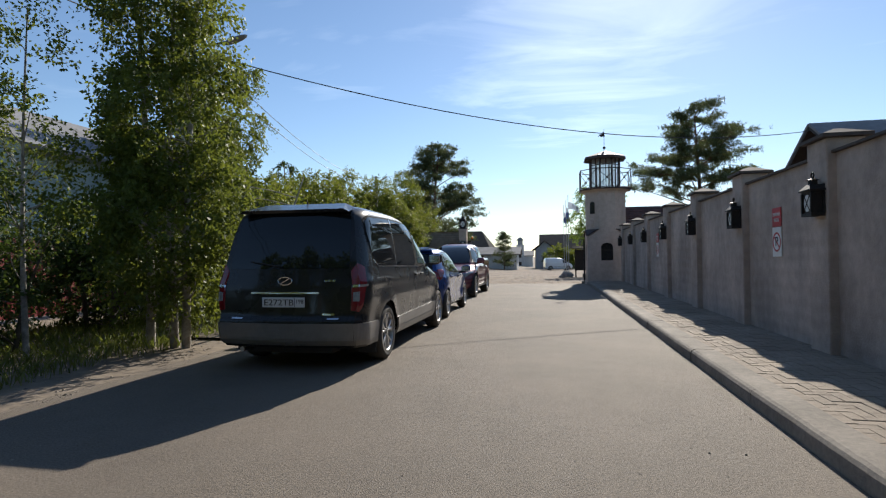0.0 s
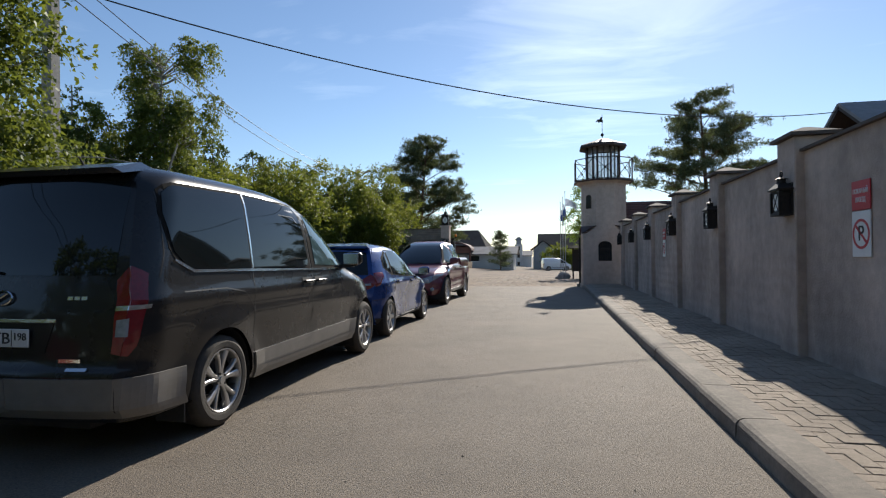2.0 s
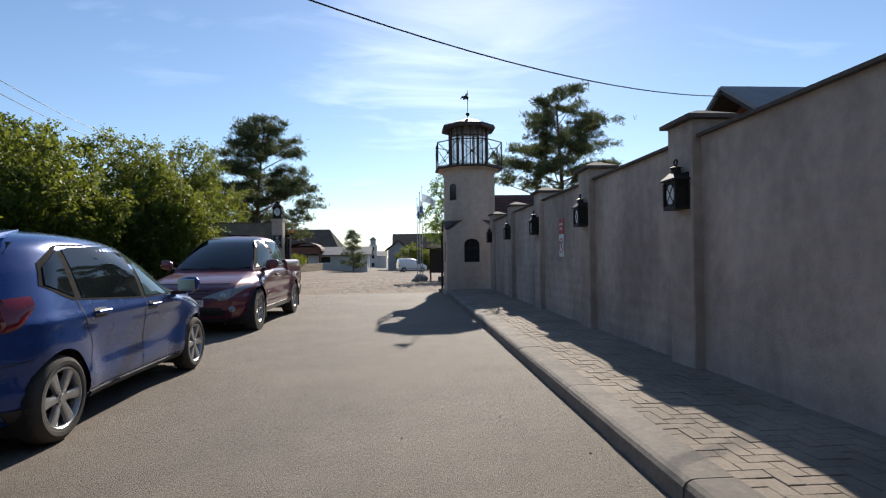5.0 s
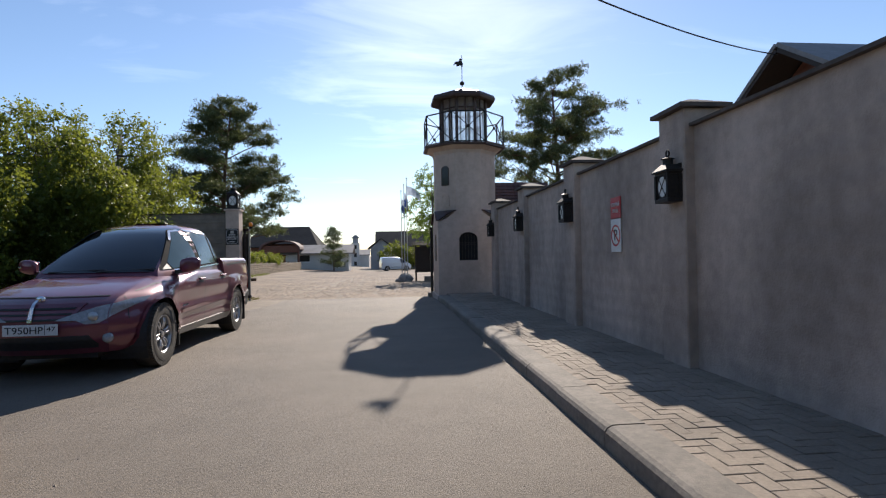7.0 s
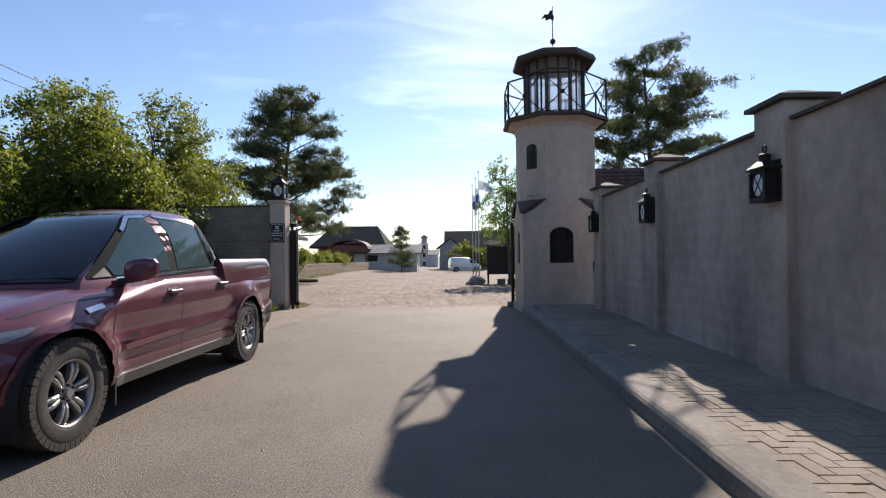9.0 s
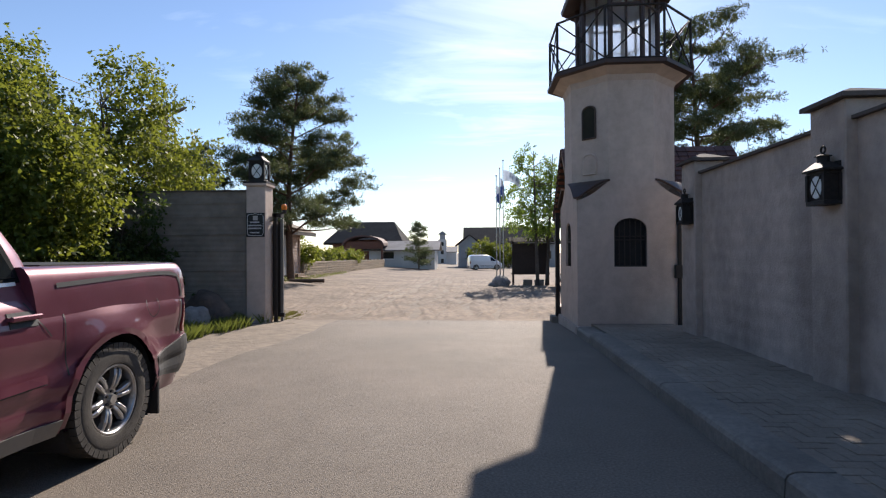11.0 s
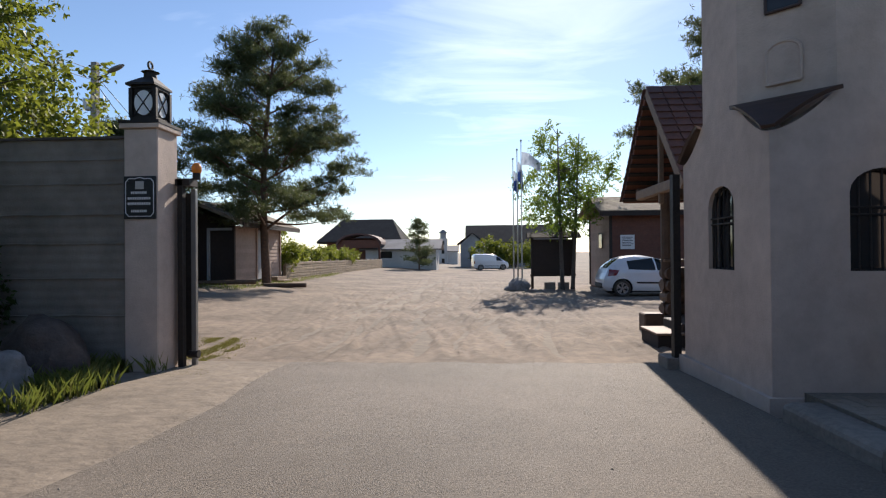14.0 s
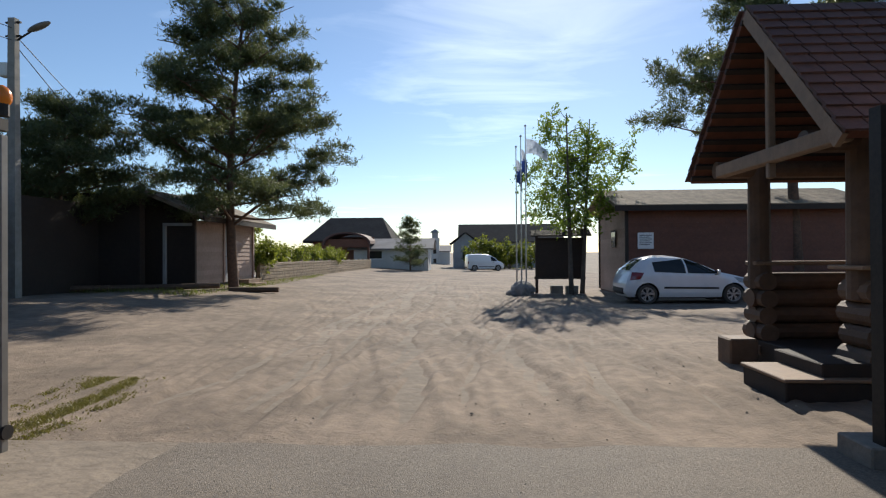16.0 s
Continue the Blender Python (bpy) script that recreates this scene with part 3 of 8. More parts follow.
class Shell:
    """A vehicle's skin as level slices: rear and front ends and half width by height."""

    def __init__(self, yr, yf, hw, rr=0.3, ar=0.12, rf=0.9, af=0.26, br=0.07, bf=0.16, crease=(), flare=()):
        self.yr, self.yf, self.hw = table(yr), table(yf), table(hw)
        self.rr, self.ar, self.rf, self.af, self.br, self.bf, self.crease = rr, ar, rf, af, br, bf, crease
        self.flare = flare

    def soft(self, f, z):
        return (f(z - 0.02) + 2 * f(z) + f(z + 0.02)) / 4

    def w(self, y, z):
        a, b, h = self.soft(self.yr, z), self.soft(self.yf, z), self.soft(self.hw, z)
        k = min(1.0, h / 0.8)
        v = h - k * self.ar * max(0.0, 1 - (y - a) / self.rr) ** 2 - k * self.af * max(0.0, 1 - (b - y) / self.rf) ** 2
        for zc, depth, width in self.crease:
            v += depth * math.exp(-((z - zc) / width) ** 2)
        for ya, za, R, depth, width in self.flare:
            d = math.hypot(y - ya, z - za)
            v += depth * math.exp(-((max(0.0, d - R)) / width) ** 2) * ramp01(z, za - 0.22, za + 0.02)
        return max(0.05, v)

    def corner(self, u, z, s, off, front=False):
        """A point on the skin u metres round the corner from where flank and end meet; minus: on the end."""
        if front:
            yc = self.soft(self.yf, z) - 0.02
            yc = min(yc, self.front(self.w(yc, z), z))
        else:
            yc = self.soft(self.yr, z) + 0.02
            yc = max(yc, self.rear(self.w(yc, z), z))
        sg = 1 if front else -1
        wc = self.w(yc, z)
        if u >= 0:
            y = yc - sg * u
            x = self.w(y, z)
        else:
            x = wc + u
            y = self.front(x, z) if front else self.rear(x, z)
        k = ramp01(u, -0.09, 0.07)
        return (s * (x + off * k), y + sg * off * (1 - k), z)

    def wrap(self, bottom, top, s=1, off=0.012, front=False, nu=18, nv=8, deep=0.02, bulge=0.0):
        """A panel that runs round a corner; its lower and upper edges are lines of (u, z)."""
        lo, hi = resample(bottom, nu), resample(top, nu)
        rows = []
        for j in range(nv + 1):
            t = j / nv
            o = off + bulge * math.sin(math.pi * t)
            rows.append([self.corner(a[0] + (b[0] - a[0]) * t, a[1] + (b[1] - a[1]) * t, s, o, front) for a, b in zip(lo, hi)])
        bm, edges = self.patch(rows)
        r = bmesh.ops.extrude_edge_only(bm, edges=edges)
        bmesh.ops.translate(bm, vec=(-s * deep * 0.7, deep * (-0.7 if front else 0.7), 0), verts=[g for g in r["geom"] if isinstance(g, bmesh.types.BMVert)])
        bmesh.ops.recalc_face_normals(bm, faces=bm.faces[:])
        return bm

    def rear(self, x, z):
        h = max(0.1, self.soft(self.hw, z))
        return self.soft(self.yr, z) + self.br * min(1.4, abs(x) / h) ** 2.2

    def front(self, x, z):
        h = max(0.1, self.soft(self.hw, z))
        return self.soft(self.yf, z) - self.bf * min(1.4, abs(x) / h) ** 2.2

    def mesh(self, zs, ns=64, nx=10, arches=(), cap=True):
        bm = bmesh.new()
        rings, nr = [], []
        for z in zs:
            a, b = self.soft(self.yr, z), self.soft(self.yf, z)
            y0, y1 = a + 0.02, b - 0.02
            w0, w1 = self.w(y0, z), self.w(y1, z)
            y0, y1 = max(y0, self.rear(w0, z)), min(y1, self.front(w1, z))
            w0, w1 = self.w(y0, z), self.w(y1, z)
            ring = [(-w0 + 2 * w0 * i / nx, self.rear(-w0 + 2 * w0 * i / nx, z), z) for i in range(1, nx)]
            side = [y0 + (y1 - y0) * i / ns for i in range(ns + 1)]
            ring += [(self.w(y, z), y, z) for y in side]
            ring += [(w1 - 2 * w1 * i / nx, self.front(w1 - 2 * w1 * i / nx, z), z) for i in range(1, nx)]
            ring += [(-self.w(y, z), y, z) for y in reversed(side)]
            rings.append(ring)
        vr = [[bm.verts.new(p) for p in r] for r in rings]
        n = len(vr[0])
        for ya, za, R in arches:
            for r in vr:
                for v in r:
                    d = math.hypot(v.co.y - ya, v.co.z - za)
                    if abs(v.co.x) > 0.5 and R - 0.045 < d < R + 0.045:
                        v.co.y, v.co.z = ya + (v.co.y - ya) * R / d, za + (v.co.z - za) * R / d
        for a, b in zip(vr, vr[1:]):
            for k in range(n):
                q = (a[k], a[(k + 1) % n], b[(k + 1) % n], b[k])
                c = sum((v.co for v in q), Vector()) / 4
                if abs(c.x) > 0.5 and any(math.hypot(c.y - ya, c.z - za) < R for ya, za, R in arches):
                    continue
                bm.faces.new(q)
        if cap:
            bm.faces.new(vr[-1])
            bm.faces.new(list(reversed(vr[0])))
        return bm

    def patch(self, pts):
        """pts: rows of 3D points lying on the skin; joined into a sheet with a turned-in rim."""
        bm = bmesh.new()
        vs = [[bm.verts.new(p) for p in row] for row in pts]
        for a, b in zip(vs, vs[1:]):
            for k in range(len(a) - 1):
                bm.faces.new((a[k], a[k + 1], b[k + 1], b[k]))
        edges = [e for e in bm.edges if e.is_boundary]
        bmesh.ops.recalc_face_normals(bm, faces=bm.faces[:])
        return bm, edges

    def side(self, bottom, top, s=1, off=0.006, nu=14, nv=6, deep=0.016):
        lo, hi = resample(bottom, nu), resample(top, nu)
        rows = []
        for j in range(nv + 1):
            t = j / nv
            rows.append([(a[0] + (b[0] - a[0]) * t, a[1] + (b[1] - a[1]) * t) for a, b in zip(lo, hi)])
        bm, edges = self.patch([[(s * (self.w(y, z) + off), y, z) for y, z in r] for r in rows])
        r = bmesh.ops.extrude_edge_only(bm, edges=edges)
        bmesh.ops.translate(bm, vec=(-s * deep, 0, 0), verts=[g for g in r["geom"] if isinstance(g, bmesh.types.BMVert)])
        bmesh.ops.recalc_face_normals(bm, faces=bm.faces[:])
        return bm

    def end(self, bottom, top, front=False, off=0.006, nu=14, nv=6, deep=0.016):
        lo, hi = resample(bottom, nu), resample(top, nu)
        rows = []
        sgn = 1 if front else -1
        f = self.front if front else self.rear
        for j in range(nv + 1):
            t = j / nv
            rows.append([(a[0] + (b[0] - a[0]) * t, a[1] + (b[1] - a[1]) * t) for a, b in zip(lo, hi)])
        bm, edges = self.patch([[(x, f(x, z) + sgn * off, z + (off if front else 0)) for x, z in r] for r in rows])
        r = bmesh.ops.extrude_edge_only(bm, edges=edges)
        bmesh.ops.translate(bm, vec=(0, -sgn * deep, 0), verts=[g for g in r["geom"] if isinstance(g, bmesh.types.BMVert)])
        bmesh.ops.recalc_face_normals(bm, faces=bm.faces[:])
        return bm

    def seam(self, pts, s=1, width=0.009, off=0.0025):
        p = resample(pts, 16)
        rows = [[], []]
        for i, (y, z) in enumerate(p):
            a, b = p[max(0, i - 1)], p[min(len(p) - 1, i + 1)]
            d = math.hypot(b[0] - a[0], b[1] - a[1]) or 1
            ny, nz = -(b[1] - a[1]) / d * width / 2, (b[0] - a[0]) / d * width / 2
            for row, sg in zip(rows, (-1, 1)):
                yy, zz = y + sg * ny, z + sg * nz
                row.append((s * (self.w(yy, zz) + off), yy, zz))
        return self.patch(rows)[0]


def resample(pts, n):
    d = [0.0]
    for a, b in zip(pts, pts[1:]):
        d.append(d[-1] + math.hypot(b[0] - a[0], b[1] - a[1]))
    out = []
    for i in range(n + 1):
        t = d[-1] * i / n
        for k in range(len(pts) - 1):
            if t <= d[k + 1] + 1e-9:
                s = (t - d[k]) / max(1e-9, d[k + 1] - d[k])
                out.append((pts[k][0] + (pts[k + 1][0] - pts[k][0]) * s, pts[k][1] + (pts[k + 1][1] - pts[k][1]) * s))
                break
    return out


def revolve(bm, prof, n=32):
    """A closed profile of (x, radius) turned round the x axis."""
    rings = [[(x, r * math.cos(2 * math.pi * k / n), r * math.sin(2 * math.pi * k / n)) for x, r in prof] for k in range(n)]
    vr = [[bm.verts.new(p) for p in ring] for ring in rings]
    m = len(prof)
    for i in range(n):
        a, b = vr[i], vr[(i + 1) % n]
        for k in range(m - 1):
            bm.faces.new((a[k], a[k + 1], b[k + 1], b[k]))
    bmesh.ops.recalc_face_normals(bm, faces=bm.faces[:])
    return bm


def spoke(b, hwid, stations):
    """One spoke: stations of (radius, angle, half width, face height); added to b."""
    rings = []
    for r, a, w, h in stations:
        u, v = Vector((0, math.cos(a), math.sin(a))), Vector((0, -math.sin(a), math.cos(a)))
        c = u * r
        rings.append([tuple(c - v * w * 1.15 + Vector((hwid * (h - 0.28), 0, 0))), tuple(c - v * w + Vector((hwid * (h - 0.05), 0, 0))), tuple(c - v * w * 0.55 + Vector((hwid * h, 0, 0))),
                      tuple(c + v * w * 0.55 + Vector((hwid * h, 0, 0))), tuple(c + v * w + Vector((hwid * (h - 0.05), 0, 0))), tuple(c + v * w * 1.15 + Vector((hwid * (h - 0.28), 0, 0)))])
    loft(b, rings)


def wheel(car, y, x, s, R, width, style, rim_mat=None, rim_k=0.68, lugs=0):
    """A road wheel, outer face towards s on the x axis."""
    rr = R * rim_k
    w = part("wheel", revolve(bmesh.new(), [(-width / 2, 0.02), (-width / 2, rr), (0.0, rr), (0.02, rr * 0.6), (0.02, 0.02)]), M_PLASTIC, car)
    w.matrix_local = pose(x, y, R, 0, 0, 0 if s > 0 else 180)
    hwid = width / 2
    prof = [(-hwid * 0.85, rr), (-hwid, rr + 0.02), (-hwid, R - 0.04), (-hwid * 0.78, R - 0.010), (-hwid * 0.3, R), (hwid * 0.3, R),
            (hwid * 0.76, R - 0.010), (hwid * 0.93, R - 0.026), (hwid * 1.01, R - 0.05), (hwid * 1.04, (R + rr) / 2), (hwid * 1.02, rr + 0.024), (hwid * 1.0, rr + 0.012), (hwid * 0.85, rr - 0.004)]
    b = revolve(bmesh.new(), prof, 48)
    for k in range(lugs):
        a = 2 * math.pi * k / lugs
        box(b, hwid * 0.62, hwid * 1.015, -0.022, 0.022, R - 0.052, R - 0.003, m=Matrix.Rotation(a, 4, "X"))
    part("tyre", b, M_TYRE, w, smooth=True)
    b = bmesh.new()
    revolve(b, [(hwid * 0.2, rr - 0.012), (hwid * 0.88, rr - 0.002), (hwid * 0.96, rr + 0.004), (hwid * 0.97, rr - 0.006), (hwid * 0.88, rr - 0.014), (hwid * 0.7, rr - 0.02), (hwid * 0.2, rr - 0.03)], 48)
    e = rr - 0.008
    if style == "twin":
        # five pairs of slim spokes, each pair opening towards the rim
        for k in range(5):
            a = 2 * math.pi * k / 5 + 0.3
            for dk, ww in ((-1, 0.024), (1, 0.014)):
                spoke(b, hwid, [(0.035, a + dk * 0.16, 0.016, 0.80), (0.09, a + dk * 0.15, 0.015, 0.82), (e * 0.7, a + dk * 0.20, ww, 0.86), (e, a + dk * 0.27, ww * 1.35, 0.88)])
        tube(b, (hwid * 0.45, 0, 0), (hwid * 0.80, 0, 0), 0.058, 0.052, n=20)
    elif style == "petal":
        # six broad flat petals
        for k in range(6):
            a = 2 * math.pi * k / 6
            spoke(b, hwid, [(0.03, a, 0.022, 0.80), (e * 0.45, a, 0.030, 0.84), (e * 0.75, a, 0.034, 0.88), (e, a, 0.044, 0.90)])
        tube(b, (hwid * 0.45, 0, 0), (hwid * 0.84, 0, 0), 0.066, 0.058, n=20)
    else:
        # six pairs of swelling rounded spokes
        for k in range(6):
            a = 2 * math.pi * k / 6 + 0.2
            for dk in (-1, 1):
                spoke(b, hwid, [(0.04, a + dk * 0.20, 0.011, 0.62), (e * 0.45, a + dk * 0.17, 0.014, 0.84), (e * 0.72, a + dk * 0.15, 0.016, 0.90), (e * 0.9, a + dk * 0.13, 0.014, 0.84), (e, a + dk * 0.11, 0.012, 0.72)])
        tube(b, (hwid * 0.4, 0, 0), (hwid * 0.72, 0, 0), 0.075, 0.068, n=20)
    bmesh.ops.recalc_face_normals(b, faces=b.faces[:])
    part("rim", b, rim_mat or M_ALLOY, w, "silver alloy rim")
    part("hub_cap", btube((hwid * 0.7, 0, 0), (hwid * 0.90, 0, 0), 0.036, 0.030, n=16), M_ALLOY, w)
    for k in range(5 if style == "twin" else 6):
        a = 2 * math.pi * (k + 0.5) / (5 if style == "twin" else 6)
        c = (0.051 * math.cos(a), 0.051 * math.sin(a))
        part("wheel_nut", btube((hwid * 0.7, *c), (hwid * 0.84, *c), 0.010, n=6), M_PLASTIC, w)
    return w


def wheel_well(car, y, R, z, hw):
    for s in (1, -1):
        b = btube((s * 0.42, y, z), (s * (hw - 0.035), y, z), R + 0.004, n=36, caps=False)
        bmesh.ops.delete(b, geom=[v for v in b.verts if v.co.z < 0.12], context="VERTS")
        part("wheel_arch", b, M_PLASTIC, car)


def door_mirror(car, x, y, z, s, body_mat, size=1.0, lower=None):
    """A rounded mirror housing on a short foot, its glass towards the tail."""
    b = bmesh.new()
    w, d, h = 0.115 * size, 0.055 * size, 0.085 * size
    cx = x + s * 0.15 * size
    rings = []
    for t, k in ((-1.0, 0.55), (-0.8, 0.86), (-0.3, 1.0), (0.35, 0.97), (0.8, 0.78), (1.0, 0.45)):
        ring = []
        for i in range(16):
            a = 2 * math.pi * i / 16
            c_, s_ = math.cos(a), math.sin(a)
            ring.append((cx + s * t * w, y + d * k * math.copysign(abs(c_) ** 0.7, c_) + 0.02 * (1 - t), z + h * k * math.copysign(abs(s_) ** 0.6, s_) + 0.012 * t))
        rings.append(ring)
    loft(b, rings)
    bmesh.ops.recalc_face_normals(b, faces=b.faces[:])
    m = part("door_mirror", b, body_mat, car, smooth=True)
    f = bmesh.new()
    loft(f, [[(x - s * 0.03, y - 0.045, z - h * 1.25), (x - s * 0.03, y + 0.055, z - h * 1.25), (x - s * 0.03, y + 0.055, z - h * 0.75), (x - s * 0.03, y - 0.045, z - h * 0.75)],
             [(cx, y - 0.03, z - h * 1.0), (cx, y + 0.03, z - h * 1.0), (cx, y + 0.03, z - h * 0.5), (cx, y - 0.03, z - h * 0.5)]])
    bmesh.ops.recalc_face_normals(f, faces=f.faces[:])
    part("mirror_foot", f, M_PLASTIC, m, "black mirror foot")
    part("mirror_glass", bbox(cx - w * 0.78, cx + w * 0.78, y - d - 0.004, y - d * 0.9 + 0.01, z - h * 0.72, z + h * 0.74, bev=0.008), M_CHROME, m)
    if lower:
        part("indicator", bbox(cx - w * 0.3, cx + w * 0.85, y + d * 0.93, y + d * 1.05, z - 0.012, z + 0.006, bev=0.003), lower, m, "clear side indicator")


def door_handle(car, sh, y, z, s, material):
    b = bmesh.new()
    x = s * (sh.w(y, z) + 0.028)
    box(b, x - 0.012, x + 0.012, y - 0.1, y + 0.1, z - 0.014, z + 0.014, bev=0.006)
    for dy in (-0.085, 0.085):
        box(b, min(x, x - s * 0.035), max(x, x - s * 0.035), y + dy - 0.012, y + dy + 0.012, z - 0.01, z + 0.01)
    part("door_handle", b, material, car)


def number_plate(car, m, words, region):
    p = part("number_plate", box(bmesh.new(), -0.26, 0.26, -0.012, 0.0, -0.056, 0.056, bev=0.004, m=m), M_PLATE, car, "white number plate with black characters")
    up = m @ Matrix.Translation((0, -0.0135, 0)) @ Matrix.Rotation(radians(90), 4, "X")
    text_part(words, 0.098, up @ Matrix.Translation((-0.055, -0.004, 0)), M_BLACK, p, width=0.36)
    text_part(region, 0.065, up @ Matrix.Translation((0.2, 0.008, 0)), M_BLACK, p, width=0.085)
    part("divider", box(bmesh.new(), 0.138, 0.142, -0.0145, -0.012, -0.05, 0.05, m=m), M_BLACK, p)
    return p


def zsteps(a, b, step=0.035):
    n = max(2, round((b - a) / step))
    return [a + (b - a) * i / n for i in range(n + 1)]


# black minivan, tail towards the walker
van = thing("minivan", "black minivan with grey lower body parked on the roadside", "minivan", "parked cars", (-2.875, 5.62, 0))
ARV = [(1.026, 0.345, 0.40), (4.23, 0.345, 0.40)]
vs = Shell([(0.28, 0.10), (0.36, 0.02), (0.58, 0.0), (0.62, 0.04), (0.95, 0.08), (1.25, 0.15), (1.55, 0.24), (1.78, 0.33), (1.86, 0.42), (1.91, 0.62), (1.935, 0.95)],
           [(0.22, 4.93), (0.42, 5.04), (0.68, 5.04), (0.85, 4.97), (0.98, 4.76), (1.08, 4.42), (1.16, 4.12), (1.3, 3.93), (1.5, 3.62), (1.7, 3.25), (1.82, 2.95), (1.88, 2.65), (1.915, 2.2), (1.935, 1.8)],
           [(0.22, 0.87), (0.34, 0.915), (0.5, 0.93), (0.8, 0.948), (1.0, 0.945), (1.16, 0.925), (1.45, 0.885), (1.7, 0.84), (1.8, 0.80), (1.86, 0.74), (1.91, 0.58), (1.935, 0.32)],
           rr=0.32, ar=0.16, rf=1.1, af=0.30, br=0.10, bf=0.2, crease=((1.0, 0.010, 0.06), (0.62, -0.012, 0.10)), flare=[(y, z, R, 0.022, 0.11) for y, z, R in ARV])
part("body", vs.mesh(zsteps(0.27, 1.86, 0.03) + [1.885, 1.905, 1.92, 1.935], 110, 14, ARV), M_VANBLACK, van, "black dusty paint", smooth=True)
for s in (1, -1):
    part("side_skirt", vs.side([(1.50, 0.26), (3.79, 0.26)], [(1.45, 0.485), (3.83, 0.515)], s, 0.012), M_VANGREY, van, "grey lower sill panel")
    part("sill_ridge", vs.seam([(1.52, 0.335), (2.6, 0.335), (3.76, 0.345)], s, 0.035, 0.024), M_VANGREY, van)
    part("front_skirt", vs.wrap([(-0.5, 0.26), (0.36, 0.26)], [(-0.5, 0.50), (0.40, 0.50)], s, 0.012, True), M_VANGREY, van, "grey front bumper corner")
    # side glass in one black band with rounded ends
    part("window_surround", vs.side([(0.44, 1.50), (0.47, 1.30), (0.62, 1.185), (2.57, 1.165)], [(0.43, 1.56), (0.46, 1.72), (0.56, 1.775), (1.4, 1.795), (2.49, 1.775)], s, 0.003, 28), M_TRIMBLACK, van)
    part("window", vs.side([(0.47, 1.50), (0.50, 1.32), (0.64, 1.20), (1.43, 1.19)], [(0.46, 1.56), (0.49, 1.70), (0.58, 1.755), (1.43, 1.778)], s, 0.007, 24), M_GLASSCAR, van, "dark tinted side window")
    part("window", vs.side([(1.475, 1.19), (2.46, 1.178), (2.52, 1.22)], [(1.475, 1.778), (2.36, 1.76), (2.44, 1.70)], s, 0.007, 20), M_GLASSCAR, van, "dark tinted side window")
    part("sliding_pane_frame", vs.seam([(2.02, 1.66), (2.30, 1.655), (2.37, 1.60)], s, 0.008, 0.010), M_VANGREY, van)
    part("pillar_strip", vs.seam([(1.452, 1.185), (1.452, 1.785)], s, 0.020, 0.011), M_CHROME, van, "thin chrome pillar strip")
    part("window_surround", vs.side([(2.60, 1.165), (3.30, 1.15), (3.86, 1.155)], [(2.52, 1.735), (2.78, 1.735), (3.13, 1.625), (3.86, 1.17)], s, 0.003), M_TRIMBLACK, van)
    part("window", vs.side([(2.68, 1.20), (3.24, 1.185), (3.44, 1.19)], [(2.61, 1.70), (2.77, 1.70), (3.08, 1.59), (3.44, 1.36)], s, 0.007), M_GLASSLT, van, "clear greenish front door window")
    part("window", vs.side([(3.50, 1.19), (3.76, 1.185)], [(3.50, 1.32), (3.77, 1.195)], s, 0.007, 8), M_GLASSLT, van, "small front quarter pane")
    part("window_trim", vs.seam([(0.50, 1.26), (0.62, 1.185), (1.4, 1.175), (2.56, 1.155), (3.8, 1.145)], s, 0.020, 0.010), M_CHROME, van, "thin chrome waist strip")
    for pts in ([(1.452, 0.49), (1.452, 1.17)], [(2.585, 0.5), (2.585, 1.15), (2.47, 1.78)], [(3.66, 0.52), (3.76, 0.8), (3.80, 1.14)], [(0.56, 1.045), (1.05, 1.045), (1.30, 1.0), (1.40, 0.92), (1.452, 0.84)], [(0.45, 1.70), (0.42, 1.3), (0.36, 1.15)]):
        part("door_seam", vs.seam(pts, s), M_BLACK, van)
    for yy in (2.45, 2.74):
        # flat black patch for the shade in the hollow behind the handle
        part("handle_recess", vs.side([(yy - 0.11, 0.985), (yy + 0.11, 0.985)], [(yy - 0.11, 1.075), (yy + 0.11, 1.075)], s, 0.004, 6, 3), M_BLACK, van)
        door_handle(van, vs, yy, 1.035, s, M_VANBLACK)
    door_mirror(van, s * 0.87, 3.52, 1.25, s, M_VANBLACK, 1.05, M_CLEARLENS)
    # tall rear lamp round the corner: dark red glass, a chrome bar and a clear lower lens
    tl = part("tail_lamp", vs.wrap([(-0.055, 0.70), (0.03, 0.68), (0.06, 0.74)], [(-0.065, 1.14), (0.0, 1.23), (0.085, 1.18)], s, 0.014, bulge=0.012), M_REDLENS, van, "tall dark red rear lamp")
    part("chrome_bar", vs.wrap([(-0.060, 0.955), (0.095, 0.965)], [(-0.060, 0.985), (0.095, 0.99)], s, 0.030), M_CHROME, tl)
    part("reverse_lens", vs.wrap([(-0.045, 0.80), (0.01, 0.80)], [(-0.045, 0.90), (0.01, 0.91)], s, 0.030), M_CLEARLENS, tl, "clear reversing lens")
    part("headlamp", vs.wrap([(-0.42, 0.74), (-0.1, 0.78), (0.36, 0.86)], [(-0.42, 0.84), (-0.1, 0.92), (0.42, 0.99)], s, 0.010, True), M_CLEARLENS, van, "clear headlamp")
    part("mudflap", bbox(s * 0.80 - 0.11, s * 0.80 + 0.11, 0.60, 0.615, 0.15, 0.46), M_PLASTIC, van)
    # bumper round the corner up to the rear wheel arch
    part("bumper_corner", vs.wrap([(-0.765, 0.30), (0.0, 0.30), (0.46, 0.285)], [(-0.775, 0.555), (0.0, 0.555), (0.50, 0.545)], s, 0.018, nu=30), M_VANGREY, van, "scuffed grey rear bumper")
